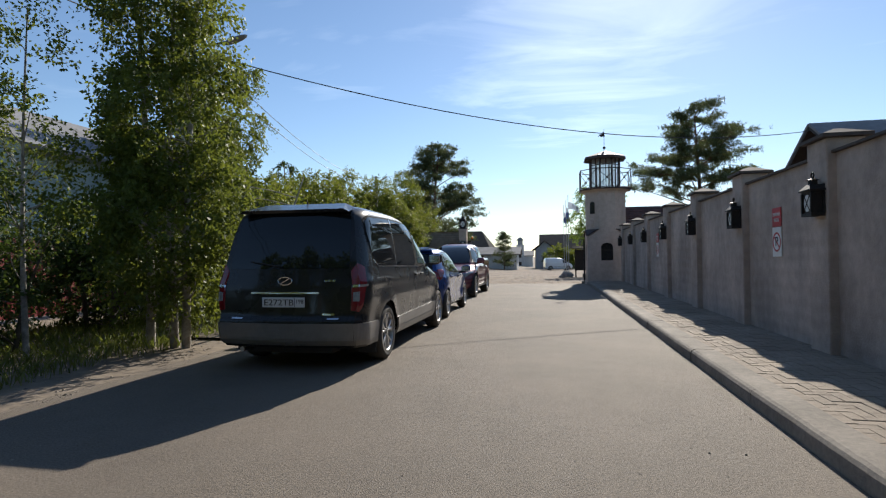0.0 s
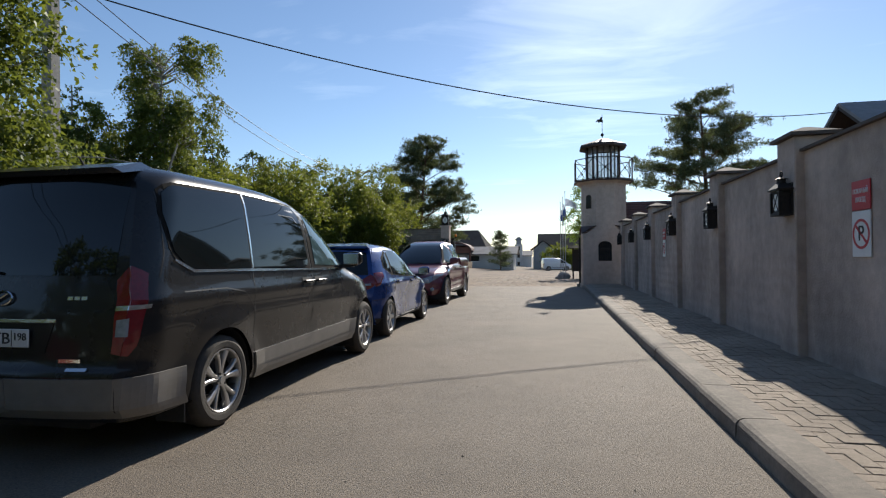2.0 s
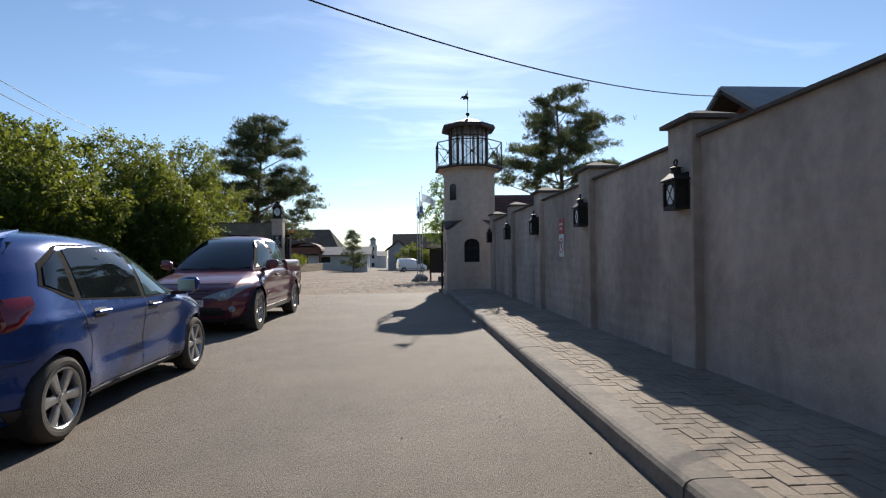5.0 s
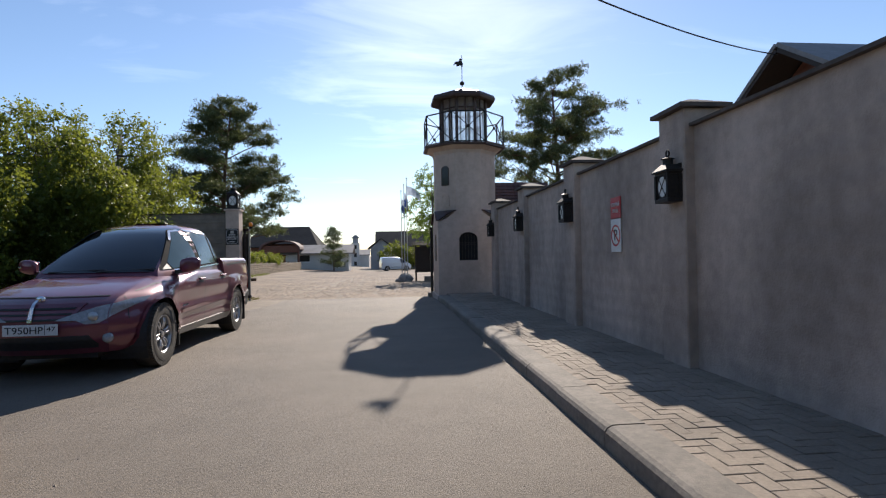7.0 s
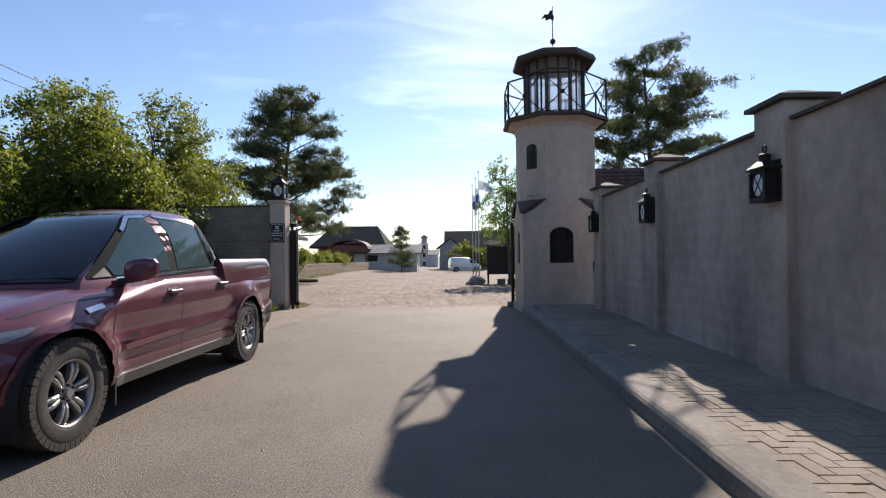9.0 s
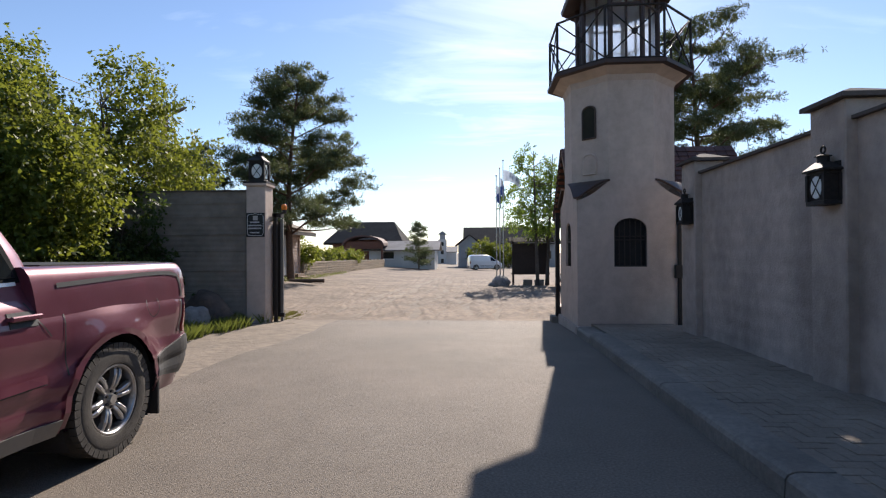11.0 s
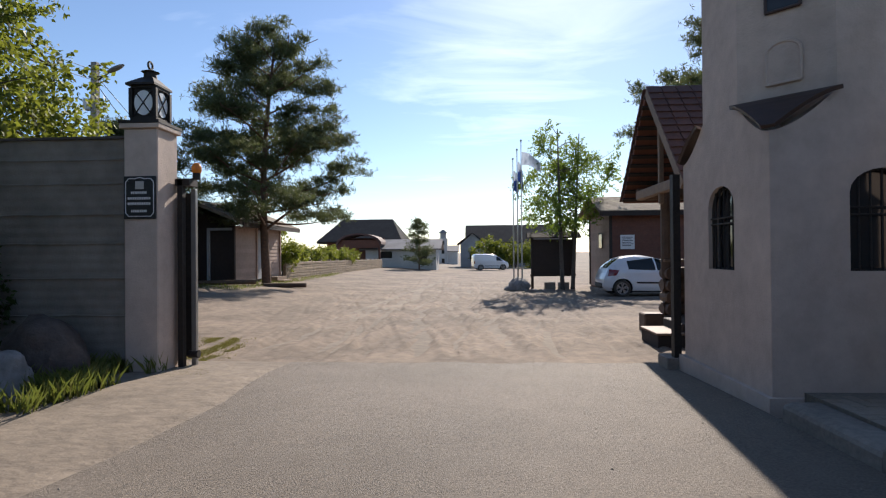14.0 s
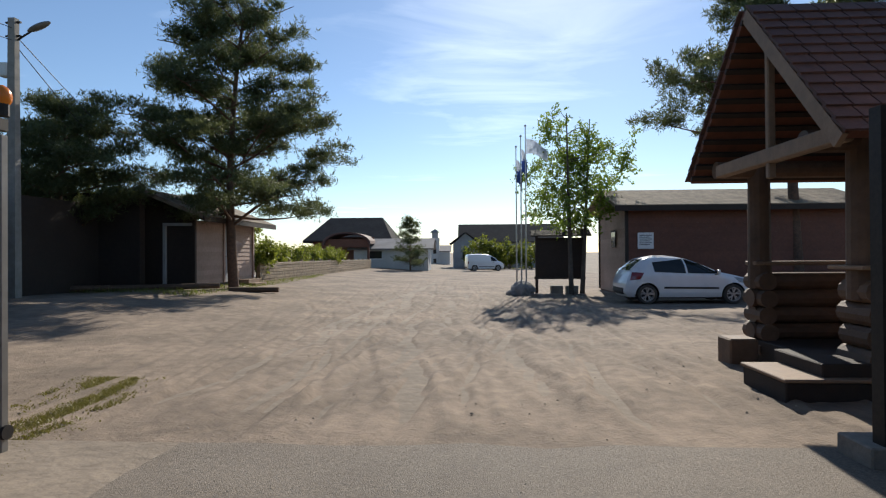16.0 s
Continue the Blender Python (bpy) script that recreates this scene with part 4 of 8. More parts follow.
    part("reflector", vs.wrap([(-0.30, 0.60), (-0.17, 0.60)], [(-0.30, 0.617), (-0.17, 0.617)], s, 0.012, nu=6, nv=2), M_CHROME, van, "small pale reflector")
    for (y, z, R) in ARV:
        wheel(van, y, s * 0.825, s, 0.345, 0.225, "twin", rim_k=0.69)
for (y, z, R) in ARV:
    wheel_well(van, y, R, z, 0.945)
part("rear_window", vs.end([(-0.74, 1.17), (0.74, 1.17)], [(-0.70, 1.76), (0.70, 1.76)], False, 0.006), M_GLASSCAR, van, "black tinted rear window")
part("bumper", vs.end([(-0.14, 0.30), (0.14, 0.30)], [(-0.14, 0.555), (0.14, 0.555)], False, 0.021), M_VANGREY, van, "scuffed grey rear bumper")
part("tailgate_strip", vs.end([(-0.42, 0.885), (0.42, 0.885)], [(-0.42, 0.905), (0.42, 0.905)], False, 0.014), M_CHROME, van, "thin chrome strip")
part("plate_recess", vs.end([(-0.36, 0.70), (0.36, 0.70)], [(-0.40, 0.88), (0.40, 0.88)], False, 0.004), M_VANBLACK, van)
for pts in ((-0.80, 0.62, -0.80, 1.16), (0.80, 0.62, 0.80, 1.16)):
    part("door_seam", vs.end([(pts[0] - 0.004, pts[1]), (pts[0] + 0.004, pts[1])], [(pts[2] - 0.004, pts[3]), (pts[2] + 0.004, pts[3])], False, 0.003, 2, 8), M_BLACK, van)
number_plate(van, pose(0, vs.rear(0, 0.79) - 0.010, 0.79), "E272TB", "198")
b = bmesh.new()
loft(b, [[(-0.70, 0.29, 1.80), (0.70, 0.29, 1.80), (0.66, 0.62, 1.87), (-0.66, 0.62, 1.87)], [(-0.64, 0.275, 1.835), (0.64, 0.275, 1.835), (0.52, 0.66, 1.932), (-0.52, 0.66, 1.932)]])
part("roof_spoiler", b, M_VANBLACK, van)
b = bmesh.new()
for k in range(24):
    a0, a1 = 2 * math.pi * k / 24, 2 * math.pi * (k + 1) / 24
    tube(b, (0.085 * math.cos(a0), 0, 0.045 * math.sin(a0)), (0.085 * math.cos(a1), 0, 0.045 * math.sin(a1)), 0.007, n=5)
tube(b, (-0.05, 0, -0.03), (0.05, 0, 0.03), 0.007, n=5)
bmesh.ops.transform(b, matrix=pose(0, vs.rear(0, 1.03) - 0.012, 1.03, -10), verts=b.verts)
part("badge", b, M_CHROME, van, "chrome oval badge")
for x0, x1, z0 in ((0.47, 0.505, 1.02), (0.515, 0.55, 1.02), (0.56, 0.595, 1.02), (0.46, 0.60, 0.645)):
    part("lettering", vs.end([(x0, z0), (x1, z0)], [(x0, z0 + 0.022), (x1, z0 + 0.022)], False, 0.008, 3, 2), M_CHROME, van)
part("windscreen", vs.end([(-0.66, 1.20), (0.66, 1.20)], [(-0.56, 1.78), (0.56, 1.78)], True, 0.008), M_GLASSLT, van)
part("rear_wiper", btube((-0.05, vs.rear(0, 1.19) - 0.03, 1.19), (-0.45, vs.rear(0.4, 1.23) - 0.03, 1.25), 0.01, 0.007, n=6), M_PLASTIC, van)
part("aerial", btube((0.0, 0.72, 1.92), (0.0, 0.66, 1.99), 0.012, 0.005, n=6), M_PLASTIC, van)
part("exhaust", btube((-0.55, 0.1, 0.24), (-0.55, 0.45, 0.24), 0.03, n=10), M_ALLOY, van)
part("underbody", bbox(-0.5, 0.5, 0.25, 4.8, 0.19, 0.3), M_PLASTIC, van)
heighten(van, 1.17, 1.04)

# blue hatchback, tail towards the walker
hb = thing("hatchback", "metallic blue five-door hatchback parked behind the minivan", "car", "parked cars", (-2.89, 10.77, 0), turn=0.8)
ARH = [(0.615, 0.305, 0.345), (3.14, 0.305, 0.345)]
hs = Shell([(0.22, 0.12), (0.34, 0.02), (0.62, 0.0), (0.8, 0.04), (0.92, 0.07), (1.0, 0.10), (1.2, 0.20), (1.36, 0.30), (1.43, 0.40), (1.475, 0.65), (1.495, 1.05)],
           [(0.2, 3.82), (0.38, 3.92), (0.58, 3.92), (0.72, 3.85), (0.82, 3.62), (0.92, 3.15), (0.98, 2.92), (1.2, 2.52), (1.36, 2.15), (1.43, 1.9), (1.475, 1.6), (1.495, 1.4)],
           [(0.2, 0.77), (0.34, 0.815), (0.6, 0.832), (0.85, 0.835), (0.95, 0.815), (1.2, 0.735), (1.36, 0.665), (1.43, 0.60), (1.475, 0.45), (1.495, 0.2)],
           rr=0.50, ar=0.19, rf=0.9, af=0.25, br=0.18, bf=0.22, crease=((0.86, 0.012, 0.045), (0.55, -0.022, 0.13), (0.27, 0.010, 0.05)), flare=[(y, z, R, 0.036, 0.17) for y, z, R in ARH])
part("body", hs.mesh(zsteps(0.22, 1.42, 0.028) + [1.445, 1.46, 1.475, 1.49], 96, 14, ARH), M_BLUE, hb, "metallic blue paint", smooth=True)
for s in (1, -1):
    part("window_surround", hs.side([(0.50, 1.10), (0.78, 0.985), (1.88, 0.925), (2.90, 0.92)], [(0.56, 1.25), (0.80, 1.375), (1.84, 1.405), (2.14, 1.36), (2.90, 0.945)], s, 0.003, 30), M_TRIMBLACK, hb)
    part("window", hs.side([(0.92, 0.995), (1.85, 0.945)], [(0.88, 1.345), (1.0, 1.362), (1.80, 1.388)], s, 0.007), M_GLASSCAR, hb, "dark rear door window")
    part("window", hs.side([(0.55, 1.105), (0.83, 1.005)], [(0.59, 1.225), (0.80, 1.338)], s, 0.007, 8), M_GLASSCAR, hb, "small dark quarter window")
    part("window", hs.side([(1.93, 0.945), (2.72, 0.935)], [(1.89, 1.388), (2.13, 1.345), (2.72, 1.03)], s, 0.007), M_GLASSLT, hb, "clear front door window")
    for pts in ([(1.90, 0.27), (1.90, 0.94)], [(2.80, 0.30), (2.90, 0.6), (2.88, 0.94)], [(0.98, 0.42), (1.02, 0.62), (0.90, 0.84), (0.84, 1.0)], [(1.0, 0.275), (2.78, 0.275)]):
        part("door_seam", hs.seam(pts, s), M_BLACK, hb)
    part("sill", hs.side([(1.0, 0.22), (2.75, 0.22)], [(1.0, 0.255), (2.75, 0.255)], s, 0.012), M_PLASTIC, hb)
    for yy, zz in ((1.12, 0.87), (2.05, 0.85)):
        # shade behind the handle, painted as a black patch on the skin
        part("handle_recess", hs.side([(yy - 0.09, zz - 0.045), (yy + 0.09, zz - 0.045)], [(yy - 0.09, zz + 0.03), (yy + 0.09, zz + 0.03)], s, 0.003, 6, 3), M_BLACK, hb)
        door_handle(hb, hs, yy, zz, s, M_BLUE)
    door_mirror(hb, s * 0.80, 2.64, 1.0, s, M_BLUE, 1.0)
    tl = part("tail_lamp", hs.wrap([(-0.26, 0.80), (-0.10, 0.78), (0.08, 0.84), (0.17, 0.93)], [(-0.25, 0.90), (-0.12, 0.96), (0.0, 1.03), (0.17, 1.04)], s, 0.014, bulge=0.030), M_REDLENS, hb, "bulging red rear lamp")
    part("lens_strip", hs.wrap([(-0.24, 0.835), (-0.06, 0.84)], [(-0.24, 0.855), (-0.06, 0.875)], s, 0.046), M_CLEARLENS, tl, "pale lens strip")
    part("headlamp", hs.wrap([(-0.2, 0.60), (0.1, 0.62), (0.45, 0.72)], [(-0.2, 0.70), (0.1, 0.76), (0.52, 0.86)], s, 0.010, True), M_CLEARLENS, hb, "clear headlamp")
    part("rear_bumper_lower", hs.wrap([(-0.54, 0.24), (0.0, 0.24), (0.24, 0.24)], [(-0.54, 0.34), (0.0, 0.33), (0.22, 0.31)], s, 0.012), M_PLASTIC, hb, "dark lower bumper")
    part("bumper_seam", hs.wrap([(-0.52, 0.60), (0.0, 0.60), (0.22, 0.62)], [(-0.52, 0.608), (0.0, 0.608), (0.22, 0.628)], s, 0.003, nv=1), M_BLACK, hb)
    for (y, z, R) in ARH:
        wheel(hb, y, s * 0.755, s, 0.305, 0.195, "petal", rim_k=0.70)
for (y, z, R) in ARH:
    wheel_well(hb, y, R, z, 0.85)
part("rear_window", hs.end([(-0.66, 1.0), (0.66, 1.0)], [(-0.58, 1.39), (0.58, 1.39)], False, 0.006), M_GLASSCAR, hb, "dark rear window")
b = bmesh.new()
loft(b, [[(-0.57, 0.33, 1.40), (0.57, 0.33, 1.40), (0.48, 0.70, 1.44), (-0.48, 0.70, 1.44)], [(-0.54, 0.34, 1.43), (0.54, 0.34, 1.43), (0.36, 0.90, 1.492), (-0.36, 0.90, 1.492)]])
part("roof_spoiler", b, M_BLUE, hb)
part("plate_recess", hs.end([(-0.3, 0.62), (0.3, 0.62)], [(-0.3, 0.76), (0.3, 0.76)], False, 0.004), M_PLASTIC, hb)
for x0 in (0.30, 0.345, 0.395):
    part("badge_letter", hs.end([(x0, 0.855), (x0 + 0.032, 0.855)], [(x0, 0.89), (x0 + 0.032, 0.89)], False, 0.008, 3, 2), M_CHROME, hb)
part("windscreen", hs.end([(-0.58, 1.0), (0.58, 1.0)], [(-0.50, 1.38), (0.50, 1.38)], True, 0.008), M_GLASSLT, hb)
part("antenna", btube((0, 0.78, 1.47), (0, 0.55, 1.66), 0.007, 0.003, n=5), M_PLASTIC, hb)
part("underbody", bbox(-0.45, 0.45, 0.2, 3.7, 0.16, 0.26), M_PLASTIC, hb)
heighten(hb, 0.95, 1.05)

# burgundy pickup, nose towards the walker
pk = thing("pickup_truck", "dusty burgundy double-cab pickup truck facing the road", "pickup", "parked cars", (-3.19, 21.46, 0), turn=180)
ARP = [(1.035, 0.37, 0.43), (4.095, 0.37, 0.43)]
ps = Shell([(0.34, 0.10), (0.48, 0.0), (0.66, 0.0), (0.70, 0.04), (1.02, 0.06), (1.08, 0.1)],
           [(0.26, 4.82), (0.42, 4.95), (0.62, 4.965), (0.78, 4.90), (0.88, 4.72), (0.96, 4.42), (1.03, 4.0), (1.08, 3.7)],
           [(0.26, 0.86), (0.4, 0.905), (0.62, 0.925), (0.85, 0.93), (0.98, 0.91), (1.04, 0.895), (1.08, 0.86)],
           rr=0.25, ar=0.07, rf=1.1, af=0.30, br=0.06, bf=0.28, crease=((0.5, -0.012, 0.03), (0.70, -0.016, 0.09), (0.93, 0.010, 0.045)), flare=[(y, z, R, 0.045, 0.12) for y, z, R in ARP])
part("body", ps.mesh(zsteps(0.28, 1.0, 0.028) + [1.02, 1.04, 1.06, 1.075, 1.085], 110, 14, ARP), M_BURG, pk, "dusty burgundy paint", smooth=True)
cs = Shell([(1.02, 1.47), (1.3, 1.56), (1.55, 1.72), (1.66, 1.84), (1.71, 2.0), (1.735, 2.3)],
           [(1.02, 3.86), (1.1, 3.80), (1.3, 3.44), (1.5, 3.03), (1.62, 2.72), (1.69, 2.45), (1.735, 2.1)],
           [(1.02, 0.885), (1.1, 0.86), (1.3, 0.80), (1.5, 0.735), (1.62, 0.68), (1.69, 0.58), (1.72, 0.42), (1.735, 0.2)],
           rr=0.2, ar=0.06, rf=0.9, af=0.22, br=0.04, bf=0.24)
part("cab", cs.mesh(zsteps(1.03, 1.66, 0.03) + [1.68, 1.70, 1.72, 1.735], 64, 14), M_BURG, pk, "dusty burgundy paint", smooth=True)
part("windscreen", cs.end([(-0.66, 1.085), (0.66, 1.085)], [(-0.55, 1.64), (0.55, 1.64)], True, 0.008), M_GLASSCAR, pk, "dark reflecting windscreen")
for x0, x1 in ((0.55, -0.15), (-0.05, -0.68)):
    part("wiper", btube((x0, cs.front(x0, 1.10) + 0.03, 1.10), (x1, cs.front(x1, 1.115) + 0.03, 1.125), 0.009, 0.006, n=6), M_PLASTIC, pk)
part("rear_window", cs.end([(-0.6, 1.14), (0.6, 1.14)], [(-0.52, 1.56), (0.52, 1.56)], False, 0.006), M_GLASSCAR, pk)
bs_ = Shell([(0.95, 0.05), (1.15, 0.06), (1.22, 0.09), (1.235, 0.12)], [(0.95, 1.66), (1.235, 1.70)], [(0.95, 0.918), (1.1, 0.910), (1.2, 0.892), (1.225, 0.87), (1.235, 0.84)], rr=0.2, ar=0.05, rf=0.1, af=0.0, br=0.04, bf=0.01)
part("bed_side", bs_.mesh([0.96, 1.0, 1.04, 1.08, 1.12, 1.16, 1.19, 1.21, 1.225, 1.235], 30, 8), M_BURG, pk, "dusty burgundy load bed side", smooth=True)
part("bed_liner", bbox(-0.74, 0.74, 0.2, 1.42, 1.2, 1.242), M_PLASTIC, pk, "dark load bed cover")
gr = part("grille", ps.end([(-0.34, 0.60), (0.34, 0.60)], [(-0.46, 0.80), (0.46, 0.80)], True, 0.010), M_BURG, pk)
for k in range(3):
    part("slot", ps.end([(-0.32 - 0.03 * k, 0.625 + 0.055 * k), (0.32 + 0.03 * k, 0.625 + 0.055 * k)], [(-0.33 - 0.03 * k, 0.645 + 0.055 * k), (0.33 + 0.03 * k, 0.645 + 0.055 * k)], True, 0.016, 14, 2), M_BLACK, gr)
part("grille_bar", ps.end([(-0.022, 0.60), (0.022, 0.60)], [(-0.014, 0.82), (0.014, 0.82)], True, 0.030), M_CHROME, pk, "upright chrome grille bar")
b = bmesh.new()
bmesh.ops.create_uvsphere(b, u_segments=14, v_segments=8, radius=0.05, matrix=Matrix.LocRotScale((0, ps.front(0, 0.845) + 0.02, 0.85), None, (1, 0.4, 0.8)))
part("badge", b, M_CHROME, pk, "round chrome badge", smooth=True)
part("lower_grille", ps.end([(-0.60, 0.33), (0.60, 0.33)], [(-0.50, 0.47), (0.50, 0.47)], True, 0.010), M_BLACK, pk, "dark lower air intake")
part("hood_seam", ps.end([(-0.60, 0.862), (0.60, 0.862)], [(-0.60, 0.870), (0.60, 0.870)], True, 0.004, 14, 1), M_BLACK, pk)
number_plate(pk, pose(0.0, ps.front(0, 0.50) + 0.014, 0.555, 0, 0, 180), "T950HP", "47")
for s in (1, -1):
    # swept headlamp: a sharp inner tip, a round lower lobe, the outer end drawn up along the wing
    hl_ = part("headlamp", ps.wrap([(-0.44, 0.640), (-0.27, 0.638), (-0.19, 0.595), (-0.08, 0.60), (0.02, 0.672), (0.34, 0.795)], [(-0.44, 0.648), (-0.26, 0.715), (-0.08, 0.775), (0.10, 0.82), (0.36, 0.845)], s, 0.026, True, 48), M_CLEARLENS, pk, "clear swept headlamp")
    b = bmesh.new()
    bmesh.ops.create_uvsphere(b, u_segments=16, v_segments=8, radius=0.055, matrix=Matrix.LocRotScale(ps.corner(-0.13, 0.665, s, 0.016, True), None, (1, 0.6, 1)))
    part("reflector", b, M_ALLOY, hl_, smooth=True)
    b = bmesh.new()
    bmesh.ops.create_uvsphere(b, u_segments=14, v_segments=8, radius=0.055, matrix=pose(s * 0.66, ps.front(0.66, 0.44) + 0.0, 0.44))
    part("fog_lamp", b, M_CLEARLENS, pk, smooth=True)
    part("window_surround", cs.side([(1.66, 1.16), (2.60, 1.125), (3.62, 1.105)], [(1.80, 1.56), (1.96, 1.61), (2.60, 1.635), (2.80, 1.615), (3.62, 1.125)], s, 0.003, 26), M_TRIMBLACK, pk)
    part("window", cs.side([(2.69, 1.15), (3.40, 1.125)], [(2.63, 1.60), (2.78, 1.59), (3.40, 1.20)], s, 0.007), M_GLASSLT, pk, "front door window")
    part("window", cs.side([(1.90, 1.175), (2.55, 1.155)], [(1.98, 1.575), (2.49, 1.605)], s, 0.007), M_GLASSLT, pk, "rear door window")
    part("window", cs.side([(1.70, 1.185), (1.84, 1.178)], [(1.86, 1.54), (1.92, 1.56)], s, 0.007, 6), M_GLASSCAR, pk, "narrow dark quarter pane")
    part("window_frame", cs.side([(3.43, 1.12), (3.58, 1.112)], [(3.43, 1.185), (3.58, 1.118)], s, 0.008, 6), M_BLACK, pk)
    part("visor", cs.seam([(1.96, 1.595), (2.50, 1.625)], s, 0.026, 0.016), M_CHROME, pk, "bright rain visor")
    part("visor", cs.seam([(2.60, 1.62), (2.80, 1.60), (3.00, 1.48)], s, 0.022, 0.014), M_CHROME, pk, "bright rain visor")
    part("waist_trim", cs.seam([(1.72, 1.155), (2.6, 1.125), (3.40, 1.105)], s, 0.018, 0.014), M_CHROME, pk)
    for pts in ([(1.56, 0.86), (1.64, 0.95), (1.70, 1.06)], [(2.60, 0.36), (2.60, 1.06)], [(3.60, 0.36), (3.63, 0.7), (3.60, 1.06)], [(1.46, 0.62), (1.46, 1.06)], [(4.62, 0.62), (4.58, 0.86)], [(3.62, 0.98), (4.0, 0.965), (4.4, 0.90)]):
        part("door_seam", ps.seam(pts, s), M_BLACK, pk)
    # the hooked groove on the load bed's flank, its shade painted black, and the round filler flap
    part("bed_groove", bs_.seam([(1.50, 1.135), (0.70, 1.165), (0.36, 1.165), (0.24, 1.14), (0.20, 1.06), (0.20, 0.98)], s, 0.026, 0.005), M_BLACK, pk)
    part("bed_groove", ps.seam([(0.20, 0.99), (0.215, 0.85), (0.25, 0.70)], s, 0.020, 0.005), M_BLACK, pk)
    flap = [(0.60 + 0.075 * math.cos(2 * math.pi * k / 16), 0.945 + 0.085 * math.sin(2 * math.pi * k / 16)) for k in range(17)]
    part("filler_flap", ps.seam(flap, s, 0.006, 0.006), M_BLACK, pk)
    part("rubbing_strip", ps.seam([(1.60, 0.63), (3.50, 0.575)], s, 0.050, 0.018), M_BURG, pk)
    part("strip_line", ps.seam([(1.60, 0.602), (3.50, 0.547)], s, 0.010, 0.014), M_BLACK, pk)
    part("badge", ps.seam([(3.30, 0.655), (3.50, 0.65)], s, 0.022, 0.02), M_CHROME, pk, "small chrome side badge")
    part("sill", ps.side([(1.50, 0.28), (3.62, 0.28)], [(1.50, 0.375), (3.62, 0.365)], s, 0.014), M_VANGREY, pk, "grey sill strip")
    part("bumper_corner", ps.wrap([(-0.84, 0.36), (0.0, 0.36), (0.50, 0.42)], [(-0.84, 0.66), (0.0, 0.66), (0.10, 0.66), (0.55, 0.56)], s, 0.014, nu=26), M_PLASTIC, pk, "dark grey rear bumper corner")
    part("tail_lamp", ps.wrap([(-0.10, 0.70), (0.10, 0.69)], [(-0.10, 1.04), (0.03, 1.04)], s, 0.014), M_REDLENS, pk, "upright red rear lamp")
    for yy, zz in ((2.76, 0.965), (1.74, 0.985)):
        # black patch standing for the shaded hollow behind the handle
        part("handle_recess", ps.side([(yy - 0.09, zz - 0.05), (yy + 0.09, zz - 0.05)], [(yy - 0.09, zz + 0.03), (yy + 0.09, zz + 0.03)], s, 0.003, 6, 3), M_BLACK, pk)
        door_handle(pk, ps, yy, zz, s, M_BURG)
    door_mirror(pk, s * 0.84, 3.36, 1.165, s, M_BURG, 1.02, M_CHROME)
    part("side_repeater", ps.seam([(3.74, 0.925), (3.92, 0.90)], s, 0.034, 0.016), M_CHROME, pk, "chrome wing trim")
    part("mudflap", bbox(s * 0.83 - 0.12, s * 0.83 + 0.12, 0.56, 0.58, 0.14, 0.52), M_PLASTIC, pk)
    part("mudflap", bbox(s * 0.83 - 0.10, s * 0.83 + 0.10, 3.61, 3.63, 0.16, 0.42), M_PLASTIC, pk)
    for (y, z, R) in ARP:
        wheel(pk, y, s * 0.815, s, 0.37, 0.25, "round", rim_k=0.60, lugs=44)
        ring = [(y + (R + 0.018) * math.cos(a), z + (R + 0.018) * math.sin(a)) for a in [math.pi * (-0.04 + 1.08 * k / 20) for k in range(21)]]
        part("arch_lip", ps.seam(ring, s, 0.040, 0.014), M_BURG, pk)
for (y, z, R) in ARP:
    wheel_well(pk, y, R, z, 0.955)
part("underbody", bbox(-0.5, 0.5, 0.3, 4.7, 0.22, 0.32), M_PLASTIC, pk)
heighten(pk, 1.04, 1.08)

